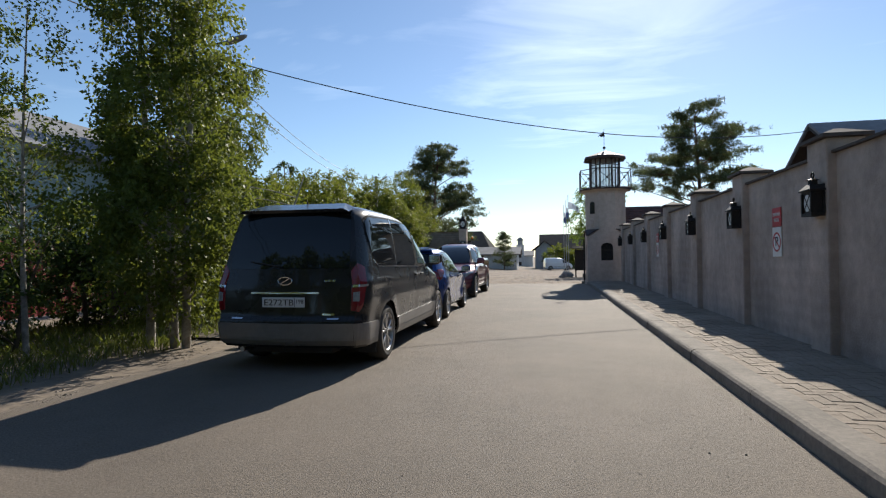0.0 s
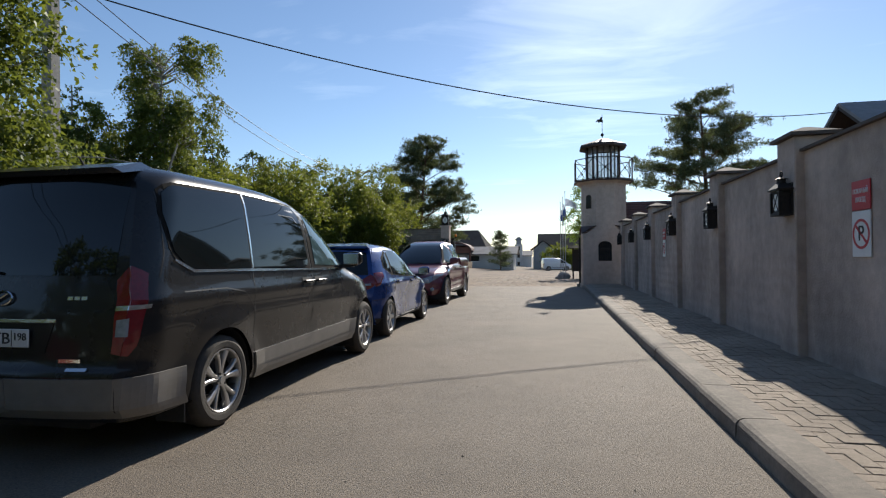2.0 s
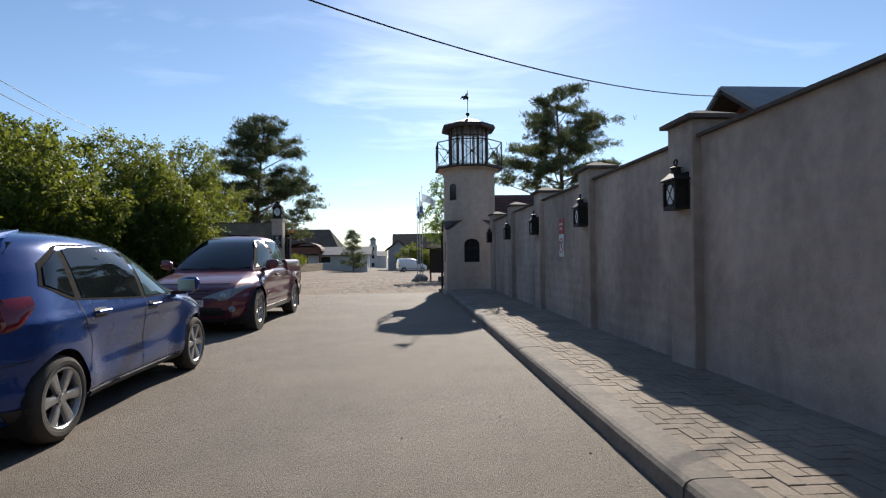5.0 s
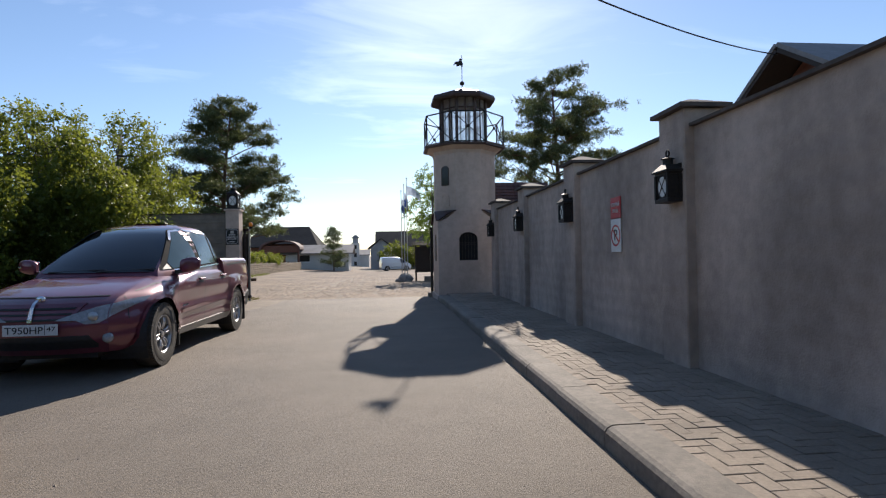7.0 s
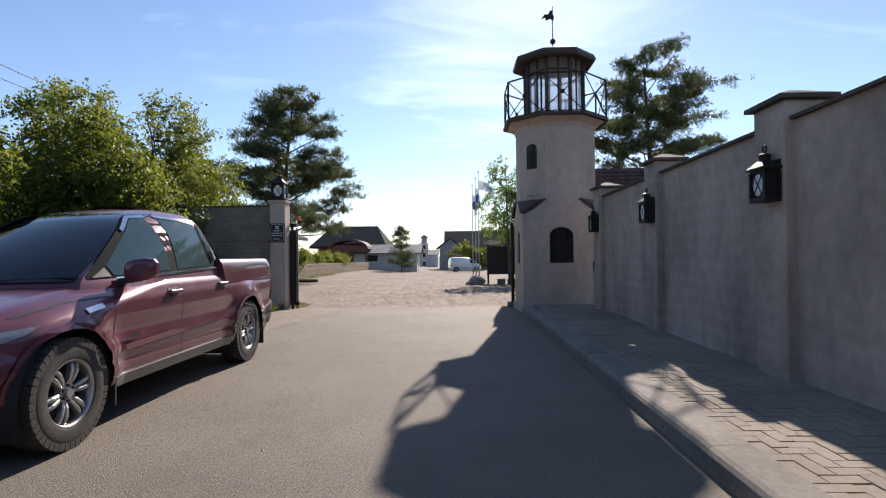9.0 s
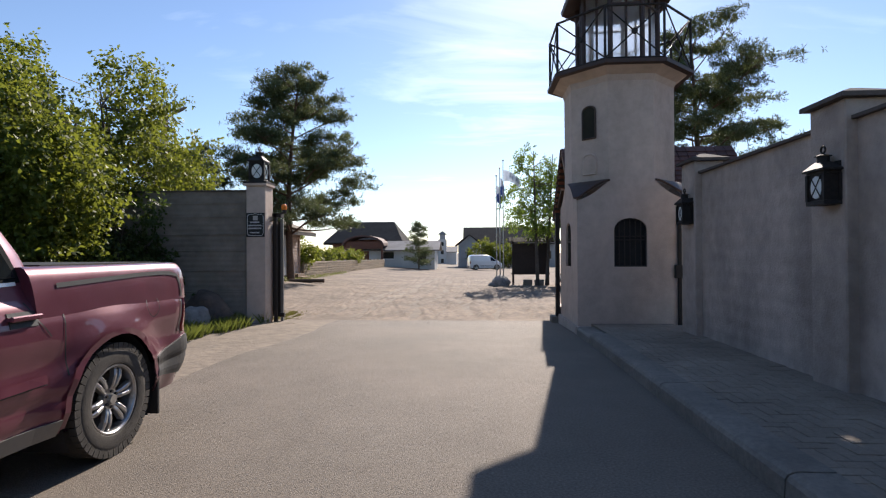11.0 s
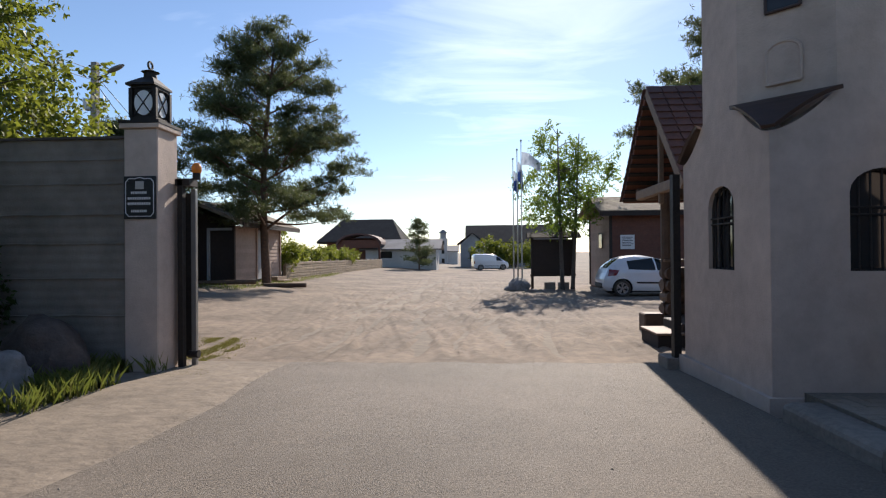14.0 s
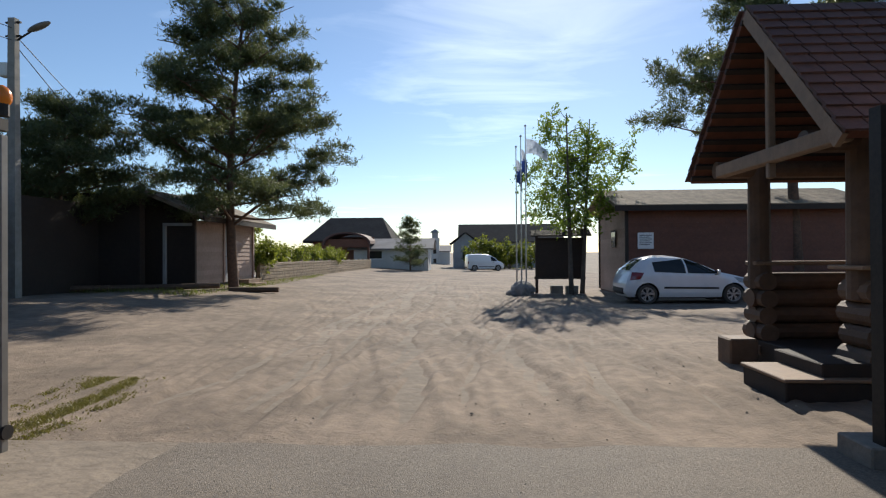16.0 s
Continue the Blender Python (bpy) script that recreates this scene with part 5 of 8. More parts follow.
# ---- wall lamps and signs ----
def lantern(name, label, cat, group, s=1.0, faces=(3,), hx=0.075, hy=0.135):
    """A black iron lantern with round frosted panes, its back on x = 0, foot at z = 0, body towards -x."""
    t = thing(name, label, cat, group)
    c = -(hx + 0.012) * s
    hx, hy = hx * s, hy * s
    part("base_tray", bbox(c - hx - 0.012, c + hx + 0.012, -hy - 0.012, hy + 0.012, -0.012, 0.03 * s, bev=0.004), M_IRON, t)
    part("top_frame", bbox(c - hx - 0.006, c + hx + 0.006, -hy - 0.006, hy + 0.006, 0.30 * s, 0.33 * s), M_IRON, t)
    for sx in (-1, 1):
        for sy in (-1, 1):
            part("corner_bar", bbox(c + sx * hx - 0.016 * s, c + sx * hx + 0.016 * s, sy * hy - 0.016 * s, sy * hy + 0.016 * s, 0.03 * s, 0.30 * s), M_IRON, t)
    part("core", bbox(c - hx * 0.9, c + hx * 0.9, -hy * 0.9, hy * 0.9, 0.02 * s, 0.32 * s), M_IRON, t)
    for ax in faces:
        h = (hx if ax % 2 else hy) * 1.02
        pw = min(0.088 * s, 0.86 * (hy if ax % 2 else hx))
        m = Matrix.Translation((c, 0, 0.165 * s)) @ Matrix.Rotation(radians(90 * ax), 4, "Z")
        b = btube((0, -h * 0.88, 0), (0, -h * 0.97, 0), pw, n=20)
        bmesh.ops.transform(b, matrix=m @ Matrix.Diagonal((1, 1, min(1.5, 0.115 * s / pw), 1)), verts=b.verts)
        pane = part("pane", b, M_LAMPGLASS, t, "frosted oval pane")
        for sg in (-1, 1):
            b = btube((-pw, -h * 1.0, sg * 0.12 * s), (pw, -h * 1.0, -sg * 0.12 * s), 0.006 * s, n=5)
            bmesh.ops.transform(b, matrix=m, verts=b.verts)
            part("cross_wire", b, M_IRON, pane)
    b = bmesh.new()
    i = 0.055 * s
    ox, oy = hx + 0.035 * s, hy + 0.035 * s
    rx = min(ox, -c)
    loft(b, [[(c - ox, -oy, 0.325 * s), (c + rx, -oy, 0.325 * s), (c + rx, oy, 0.325 * s), (c - ox, oy, 0.325 * s)],
             [(c - ox, -oy, 0.345 * s), (c + rx, -oy, 0.345 * s), (c + rx, oy, 0.345 * s), (c - ox, oy, 0.345 * s)],
             [(c - i, -i, 0.42 * s), (c + i, -i, 0.42 * s), (c + i, i, 0.42 * s), (c - i, i, 0.42 * s)]])
    part("hood", b, M_IRON, t)
    b = bmesh.new()
    tube(b, (c, 0, 0.41 * s), (c, 0, 0.48 * s), 0.06 * s, 0.055 * s, n=12)
    tube(b, (c, 0, 0.48 * s), (c, 0, 0.50 * s), 0.08 * s, 0.03 * s, n=12)
    part("chimney", b, M_IRON, t)
    b = bmesh.new()
    for k in range(12):
        a0, a1 = 2 * math.pi * k / 12, 2 * math.pi * (k + 1) / 12
        tube(b, (c, 0.035 * s * math.cos(a0), 0.545 * s + 0.035 * s * math.sin(a0)), (c, 0.035 * s * math.cos(a1), 0.545 * s + 0.035 * s * math.sin(a1)), 0.01 * s, n=6)
    part("ring", b, M_IRON, t)
    return t


lamp0 = lantern("wall_lamp", "black iron wall lantern with frosted oval panes", "lamp", "lanterns along the wall", 0.86)
part("back_plate", bbox(-0.014, 0.0, -0.12, 0.12, 0.02, 0.36), M_IRON, lamp0)
lamp0.matrix_world = pose(WX - 0.10, PIL[0] + 0.17, 1.725)
for y in PIL[1:]:
    copy_thing(lamp0, pose(WX - 0.10, y + 0.17, 1.725))


def parking_sign(y):
    """A red and white notice on the wall, in the wall's plane."""
    t = thing("wall_sign", "red and white no-parking notice on the wall", "sign", "signs on the wall", (WX - 0.006, y, 1.24))
    m = Matrix.Rotation(radians(90), 4, "X")
    m = Matrix.Rotation(radians(-90), 4, "Z") @ m
    part("white_board", bbox(-0.012, 0.0, -0.15, 0.15, 0.0, 0.42, bev=0.003), M_WHITE, t)
    part("red_board", bbox(-0.012, 0.0, -0.15, 0.15, 0.43, 0.70, bev=0.003), M_RED, t, "red upper board with white words")
    ring = revolve(bmesh.new(), [(-0.0155, 0.115), (-0.0155, 0.138), (-0.011, 0.138), (-0.011, 0.115), (-0.0155, 0.115)], 28)
    bmesh.ops.translate(ring, vec=(0, 0, 0.21), verts=ring.verts)
    part("ring", ring, M_RED, t)
    text_part("P", 0.2, Matrix.Translation((-0.014, 0.0, 0.21)) @ m, M_BLACK, t)
    part("slash", box(bmesh.new(), -0.016, -0.012, -0.13, 0.13, -0.011, 0.011, m=Matrix.Translation((0, 0, 0.21)) @ Matrix.Rotation(radians(42), 4, "X")), M_RED, t)
    for zc, w, words in ((0.60, 0.24, "ПОЖАРНЫЙ"), (0.52, 0.16, "ПРОЕЗД")):
        text_part(words, 0.062, Matrix.Translation((-0.014, 0.0, zc)) @ m, M_WHITE, t, width=w)
    return t


parking_sign(8.5)
parking_sign(17.32)

# ---- gate ----
GX, GY = -4.35, 27.97
structure("wall_west", bbox(-13, GX - 0.2, GY - 0.12, GY + 0.13, -0.4, 2.60), M_BOARDCONC, "board-marked concrete wall beside the gate", "wall")
for zb, dp in ((0.55, 0.008), (0.98, 0.011), (1.38, 0.008), (1.72, 0.010), (2.08, 0.007), (2.36, 0.006)):
    b = bmesh.new()
    pts = [(-13 + 8.44 * k / 40, GY - 0.12 - dp, zb + 0.012 * noise.noise(Vector((k * 0.7, zb, 0)))) for k in range(41)]
    for p0, p1 in zip(pts, pts[1:]):
        tube(b, p0, p1, 0.009 + 0.005 * abs(noise.noise(Vector((p0[0], zb, 4)))), n=5, caps=False)
    structure("trim", b, M_BOARDCONC, "rough board joint in the concrete", "joint")
structure("trim", bbox(-13, GX - 0.2, GY - 0.15, GY + 0.16, 2.60, 2.63), M_WALLCAP, "thin tin coping", "coping")
gp = thing("gate_pillar", "pale rendered concrete gate pillar with a dark cap", "pillar", at=(GX, GY, 0))
part("shaft", bbox(-0.2, 0.2, -0.2, 0.22, -0.4, 2.70, bev=0.012), M_TOWER, gp)
part("cap", bbox(-0.235, 0.235, -0.235, 0.255, 2.70, 2.755, bev=0.006), M_TOWER, gp)
part("cap_plate", bbox(-0.24, 0.24, -0.24, 0.26, 2.756, 2.79), M_IRON, gp, "black cap plate")
gl = lantern("pillar_lamp", "black box lantern with round frosted panes on a pillar", "lamp", "", 1.25, (0, 1, 2, 3), 0.115, 0.115)
gl.matrix_world = pose(GX + 0.159, GY, 2.805)
pq = thing("plaque", "black plaque with a pale ornamental border and lines of lettering", "sign", at=(GX - 0.0, GY - 0.2, 1.66))
part("board", bbox(-0.19, 0.19, -0.02, 0.0, 0.0, 0.49, bev=0.004), M_BLACK, pq)
b = bmesh.new()
bp = [(-0.13, 0.03), (0.13, 0.03), (0.165, 0.07), (0.165, 0.42), (0.13, 0.46), (0.05, 0.46), (0.0, 0.475), (-0.05, 0.46), (-0.13, 0.46), (-0.165, 0.42), (-0.165, 0.07)]
for (x0, z0), (x1, z1) in zip(bp, bp[1:] + bp[:1]):
    tube(b, (x0, -0.021, z0), (x1, -0.021, z1), 0.005, n=5)
part("border", b, M_WHITE, pq)
part("emblem", bbox(-0.05, 0.05, -0.023, -0.019, 0.34, 0.43, bev=0.001), M_PANELWHITE, pq)
for z, w in ((0.30, 0.2), (0.235, 0.28), (0.175, 0.28), (0.09, 0.2)):
    x = -w / 2
    while x < w / 2 - 0.012:
        part("letter_bar", bbox(x - 0.0, x + 0.014, -0.0225, -0.019, z - 0.014, z + 0.014), M_WHITE, pq)
        x += 0.021
gt = thing("sliding_gate", "dark steel sliding gate edge with a guide post and amber beacon", "gate", at=(GX + 0.2, GY + 0.1, 0))
part("post", bbox(0.05, 0.11, 0.02, 0.1, -0.2, 2.15), M_IRON, gt)
part("leaf_frame", bbox(0.14, 0.20, 0.16, 0.22, -0.12, 2.05, bev=0.006), M_VANGREY, gt, "grey steel leaf frame")
part("leaf_panel", bbox(-2.6, 0.14, 0.18, 0.20, 0.0, 2.0), M_IRON, gt)
part("bracket", bbox(0.02, 0.2, 0.02, 0.22, 2.08, 2.16), M_IRON, gt)
part("roller", btube((0.10, 0.19, 0.03), (0.22, 0.19, 0.03), 0.05, n=12), M_IRON, gt)
bc = part("beacon_base", btube((0.24, 0.12, 2.16), (0.24, 0.12, 2.24), 0.045, n=12), M_IRON, gt)
b = bmesh.new()
bmesh.ops.create_uvsphere(b, u_segments=14, v_segments=10, radius=0.06, matrix=Matrix.LocRotScale((0.24, 0.12, 2.29), None, (1, 1, 1.3)))
part("beacon_lens", b, M_ORANGE, bc, "amber lens", smooth=True)
part("bracket_arm", btube((0.1, 0.1, 2.14), (0.24, 0.12, 2.18), 0.015, n=6), M_IRON, bc)
sg = thing("gate_stop", "dark steel gate stop post at the tower corner", "gate", at=(1.78, 28.14, 0))
part("post", bbox(-0.05, 0.03, 0.0, 0.10, -0.3, 2.12), M_IRON, sg)
part("foot", bbox(-0.14, 0.10, -0.02, 0.3, -0.3, 0.02, bev=0.01), M_KERB, sg, "concrete foot")

# lean-to behind the wall beside the tower
lt = thing("lean_to", "low outbuilding behind the wall with a pale tin roof", "shed", at=(4.2, 29.0, -0.1))
part("wall", bbox(-0.35, 3.0, 0.2, 2.0, -0.2, 2.2), mat("brown_boards", (0.16, 0.085, 0.05), (0.11, 0.06, 0.038), 0.75, scale=6, bump=0.3, stain=0.3, wave=("Z", 4.0, 0.4, 1.0)), lt)
b = bmesh.new()
loft(b, [[(-0.6, -0.3, 2.25), (3.2, -0.3, 2.25), (3.2, 2.2, 2.75), (-0.6, 2.2, 2.75)], [(-0.6, -0.3, 2.31), (3.2, -0.3, 2.31), (3.2, 2.2, 2.81), (-0.6, 2.2, 2.81)]])
part("roof", b, M_WALLCAP, lt)

# boulders on the verge
M_STONE = mat("granite", (0.36, 0.33, 0.30), (0.22, 0.20, 0.18), 0.9, scale=9, bump=0.6, bscale=25, stain=0.3, sscale=2.5)


def boulder(x, y, rx, ry, rz, seed, label, cat="boulder", material=None):
    b = bmesh.new()
    bmesh.ops.create_icosphere(b, subdivisions=4, radius=1.0)
    for v in b.verts:
        d = v.co.normalized()
        k = 1 + 0.22 * noise.noise(d * 1.4 + Vector((seed, 0, 0))) + 0.09 * noise.noise(d * 3.6 + Vector((seed, 5, 0))) + 0.03 * noise.noise(d * 9 + Vector((0, seed, 0)))
        v.co = Vector((d.x * rx, d.y * ry, d.z * rz)) * k
    ob = mesh_ob("boulder", b, material or M_STONE, True)
    ob.matrix_world = pose(x, y, ground_z(x, y) + rz * 0.35, 0, 0, seed * 37)
    return tagged(ob, label, cat, "boulders by the gate")


boulder(-5.72, 26.35, 0.36, 0.3, 0.30, 1.0, "rounded grey granite boulder among weeds")
boulder(-5.02, 26.6, 0.26, 0.3, 0.33, 2.3, "pale grey granite boulder among weeds")
boulder(-5.15, 27.35, 0.55, 0.36, 0.5, 4.1, "large brown boulder against the concrete wall", "boulder", mat("brown_granite", (0.14, 0.105, 0.085), (0.085, 0.065, 0.055), 0.9, scale=9, bump=0.6, bscale=25, stain=0.3, sscale=2.5))

# right-hand cable and the poles' lines
def catenary(p0, p1, sag, r, n=24):
    p0, p1 = Vector(p0), Vector(p1)
    pts = [p0.lerp(p1, k / n) - Vector((0, 0, 4 * sag * (k / n) * (1 - k / n))) for k in range(n + 1)]
    u = (p1 - p0).normalized()
    s = u.cross(Vector((0, 0, 1))).normalized()
    w = s.cross(u)
    return loft(bmesh.new(), [[tuple(p + (s * math.cos(a) + w * math.sin(a)) * r) for a in (0, 1.2566, 2.5133, 3.7699, 5.0265)] for p in pts])


def cable(p0, p1, sag, r=0.012):
    tagged(mesh_ob("cable", catenary(p0, p1, sag, r), M_BLACK), "thin black overhead cable between poles", "cable", "overhead cables")


M_POLE = mat("pole_concrete", (0.34, 0.32, 0.29), (0.26, 0.245, 0.22), 0.85, scale=8, bump=0.3, stain=0.2)


def street_pole(x, y, h, arm, label):
    z = ground_z(x, y)
    t = thing("street_lamp", label, "street lamp", "street lamps", (x, y, z))
    b = bmesh.new()
    loft(b, [[(sx * 0.13, sy * 0.11, -0.3) for sx, sy in ((-1, -1), (1, -1), (1, 1), (-1, 1))], [(sx * 0.09, sy * 0.075, h) for sx, sy in ((-1, -1), (1, -1), (1, 1), (-1, 1))]])
    part("post", b, M_POLE, t)
    a = part("arm", btube((0, 0, h - 0.62), (arm[0], arm[1], h - 0.25), 0.025, n=8), M_IRON, t)
    b = bmesh.new()
    bmesh.ops.create_uvsphere(b, u_segments=14, v_segments=8, radius=0.5, matrix=Matrix.Translation((arm[0] * 1.25, arm[1] * 1.25, h - 0.17)) @ Matrix.Rotation(math.atan2(arm[1], arm[0]), 4, "Z") @ Matrix.Rotation(radians(-28), 4, "Y") @ Matrix.Diagonal((0.62, 0.24, 0.14, 1)))
    part("lamp_head", b, M_VANGREY, a, "grey lamp head", smooth=True)
    for zz in (h - 0.1, h - 0.45):
        part("insulator", btube((-0.2, 0, zz), (0.2, 0, zz), 0.03, n=8), M_IRON, t)
    part("meter_box", bbox(-0.34, -0.1, -0.12, 0.12, h - 1.5, h - 1.15, bev=0.02), M_PLATE, t)
    return t


street_pole(-8.0, 10.8, 6.6, (0.75, 0.5), "square concrete lamp post with a grey lamp head")
street_pole(-12.41, 38.14, 7.15, (0.46, 0.1), "square concrete lamp post with cables and a grey lamp head")
cable((-8.0, 10.8, 6.1), (9.85, 22.9, 5.95), 0.95, 0.014)
for dz in (0.0, 0.35):
    cable((-8.0, 10.8, 6.15 + dz), (-12.41, 38.14, 6.75 + dz * 0.9), 0.9, 0.010)
    cable((-8.0, 10.8, 6.15 + dz), (-9.5, -18, 6.6 + dz), 0.9, 0.012)
cable((-12.41, 38.14, 6.95), (-11.6, 44.5, 3.2), 0.1, 0.012)
cable((-12.41, 38.14, 6.7), (-12.3, 44.2, 3.0), 0.1, 0.012)

# ---- the yard past the gate ----
M_PLANKPINK = mat("pink_planks", (0.40, 0.285, 0.23), (0.31, 0.22, 0.18), 0.75, scale=9, bump=0.25, bscale=40, stain=0.2, var=0.1)
M_PLANKBROWN = mat("brown_planks", (0.180, 0.068, 0.040), (0.126, 0.049, 0.030), 0.65, scale=9, bump=0.25, bscale=40, stain=0.2, var=0.12)
M_LOG = mat("round_logs", (0.155, 0.095, 0.06), (0.10, 0.062, 0.04), 0.7, scale=7, bump=0.3, bscale=30, stain=0.3, var=0.12)
M_BEAM = mat("pale_beam", (0.30, 0.205, 0.135), (0.22, 0.15, 0.10), 0.7, scale=8, bump=0.25, bscale=30, stain=0.25)
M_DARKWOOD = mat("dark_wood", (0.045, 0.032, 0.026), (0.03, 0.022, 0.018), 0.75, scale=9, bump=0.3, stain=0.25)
M_SHINGLE = mat("brown_shingle", (0.12, 0.065, 0.055), (0.085, 0.048, 0.042), 0.8, scale=14, bump=0.35, bscale=40, stain=0.25, island=0.2)
M_MOSSROOF = mat("mossy_roof", (0.26, 0.215, 0.16), (0.15, 0.12, 0.085), 0.95, scale=4, bump=0.8, bscale=18, stain=0.35, sscale=1.5)
M_TIN = mat("grey_tin_roof", (0.24, 0.24, 0.245), (0.19, 0.19, 0.195), 0.8, metal=0.0, scale=5, stain=0.2)
M_DARKROOF = mat("dark_tile_roof", (0.06, 0.058, 0.056), (0.042, 0.04, 0.04), 0.95, scale=6, bump=0.3, stain=0.2, spec=0.1)
M_WHITEWALL = mat("white_render", (0.55, 0.54, 0.52), (0.48, 0.47, 0.45), 0.85, scale=6, stain=0.12)
M_GREYWALL = mat("grey_render", (0.36, 0.37, 0.38), (0.3, 0.31, 0.32), 0.85, scale=6, stain=0.15)
M_GREENWALL = mat("pale_green_wall", (0.34, 0.42, 0.40), (0.29, 0.36, 0.345), 0.8, scale=6, stain=0.12)
M_FLAG = mat("flag_cloth", (0.66, 0.70, 0.76), (0.55, 0.6, 0.68), 0.85, scale=12, stain=0.15)
M_FLAGBLUE = mat("flag_blue", (0.10, 0.17, 0.4), (0.08, 0.14, 0.34), 0.85, scale=12, stain=0.15)
M_REDMETAL = mat("red_fence", (0.23, 0.025, 0.025), (0.17, 0.02, 0.02), 0.55, scale=6, stain=0.2)


def planks(parent, x0, x1, y, z0, z1, pitch, material, m, skip=()):
    """Level boards on a wall in the plane y, between x0 and x1, each lapped outwards; m places the wall."""
    k = 0
    z = z0
    while z < z1 - 0.02:
        b = bmesh.new()
        zt = min(z1, z + pitch)
        loft(b, [[(x0, y - 0.035, z), (x0, y, z), (x0, y, zt), (x0, y - 0.012, zt)], [(x1, y - 0.035, z), (x1, y, z), (x1, y, zt), (x1, y - 0.012, zt)]])
        bmesh.ops.recalc_face_normals(b, faces=b.faces[:])
        bmesh.ops.transform(b, matrix=m, verts=b.verts)
        part("plank", b, material, parent)
        z += pitch
        k += 1


def slab_roof(p, a, b_, c, d, th, material, name="roof", label=""):
    """A sloping roof sheet through four corners, th thick."""
    bm_ = bmesh.new()
    lo = [Vector(v) for v in (a, b_, c, d)]
    n = (lo[1] - lo[0]).cross(lo[3] - lo[0]).normalized() * th
    if n.z < 0:
        n = -n
    loft(bm_, [[tuple(v) for v in lo], [tuple(v + n) for v in lo]])
    bmesh.ops.recalc_face_normals(bm_, faces=bm_.faces[:])
    return part(name, bm_, material, p, label)


# log gazebo just inside the gate
gzz = ground_z(3, 31) + 0.02
gz = thing("gazebo", "open log gazebo with a steep shingled gable roof", "gazebo", at=(0, 0, gzz))
GX0, GX1, GY0, GY1, GYM = 2.30, 6.4, 29.35, 32.35, 30.85
ZE, ZR = 2.16 - gzz, 3.86 - gzz
for s, ye in ((-1, GY0), (1, GY1)):
    slab_roof(gz, (GX0, GYM, ZR), (GX1, GYM, ZR), (GX1, ye, ZE), (GX0, ye, ZE), 0.07, M_PLANKBROWN, "roof_deck")
    # courses of shingles, each a strip with a stepped lower edge
    dv = Vector((0, ye - GYM, ZE - ZR))
    nrm = Vector((0, -(ZE - ZR), ye - GYM)).normalized()
    if nrm.z < 0:
        nrm = -nrm
    L_ = dv.length
    dv.normalize()
    for k in range(13):
        t0, t1 = k * L_ / 13, (k + 1.25) * L_ / 13
        b = bmesh.new()
        nn = 18
        for j in range(nn):
            x0, x1 = GX0 - 0.04 + (GX1 - GX0 + 0.08) * j / nn, GX0 - 0.04 + (GX1 - GX0 + 0.08) * (j + 0.93) / nn
            base = Vector((0, GYM, ZR)) + nrm * 0.075
            q = [base + dv * t0 + Vector((x0, 0, 0)), base + dv * t0 + Vector((x1, 0, 0)), base + dv * t1 + nrm * 0.03 + Vector((x1, 0, 0)), base + dv * t1 + nrm * 0.03 + Vector((x0, 0, 0))]
            loft(b, [[tuple(v) for v in q], [tuple(v + nrm * 0.022) for v in q]])
        part("shingle_course", b, M_SHINGLE, gz)
    for k in range(12 if s > 0 else 0):
        # battens under the boards, their ends showing along the verge
        q0 = Vector((GX0 - 0.03, GYM, ZR)).lerp(Vector((GX0 - 0.03, ye, ZE)), (k + 0.5) / 12) - nrm * 0.02
        part("batten", box(bmesh.new(), 0, GX1 - GX0, -0.03, 0.03, -0.02, 0.02, m=Matrix.Translation(q0) @ Matrix.Rotation(math.atan2(ZE - ZR, ye - GYM), 4, "X")), M_DARKWOOD, gz)
    if s > 0:
        continue
    b = bmesh.new()
    e0, e1 = Vector((GX0 - 0.02, GYM, ZR - 0.02)), Vector((GX0 - 0.02, ye, ZE - 0.02))
    u = (e1 - e0).normalized()
    w = Vector((0, -u.z, u.y)) * 0.07
    loft(b, [[tuple(e0 - w), tuple(e0 + w), tuple(e0 + w + Vector((0.05, 0, 0))), tuple(e0 - w + Vector((0.05, 0, 0)))], [tuple(e1 - w), tuple(e1 + w), tuple(e1 + w + Vector((0.05, 0, 0))), tuple(e1 - w + Vector((0.05, 0, 0)))]])
    bmesh.ops.recalc_face_normals(b, faces=b.faces[:])
    part("barge_board", b, M_BEAM, gz, "pale barge board")
part("tie_beam", bbox(GX0 + 0.08, GX0 + 0.2, GY0 + 0.12, GY1 - 0.55, 2.16 - gzz, 2.32 - gzz, bev=0.015), M_BEAM, gz, "pale tie beam")
part("king_post", bbox(GX0 + 0.10, GX0 + 0.18, GYM - 0.24, GYM - 0.17, 2.0 - gzz, ZR - 0.1, bev=0.012), M_BEAM, gz)
PX0, PX1, PY0, PY1 = 3.0, 5.6, 30.1, 31.95
for px in (PX0, PX1):
    for py in (PY0, PY1):
        part("post", btube((px, py, 0.9), (px, py, 2.35 - gzz), 0.14, 0.13, n=14), M_LOG, gz, smooth=False)
    part("wall_plate", btube((GX0 + 0.15, PY0 if px == PX0 else PY1, 2.28 - gzz), (PX1 + 0.3, PY0 if px == PX0 else PY1, 2.28 - gzz), 0.11, n=12), M_LOG, gz)


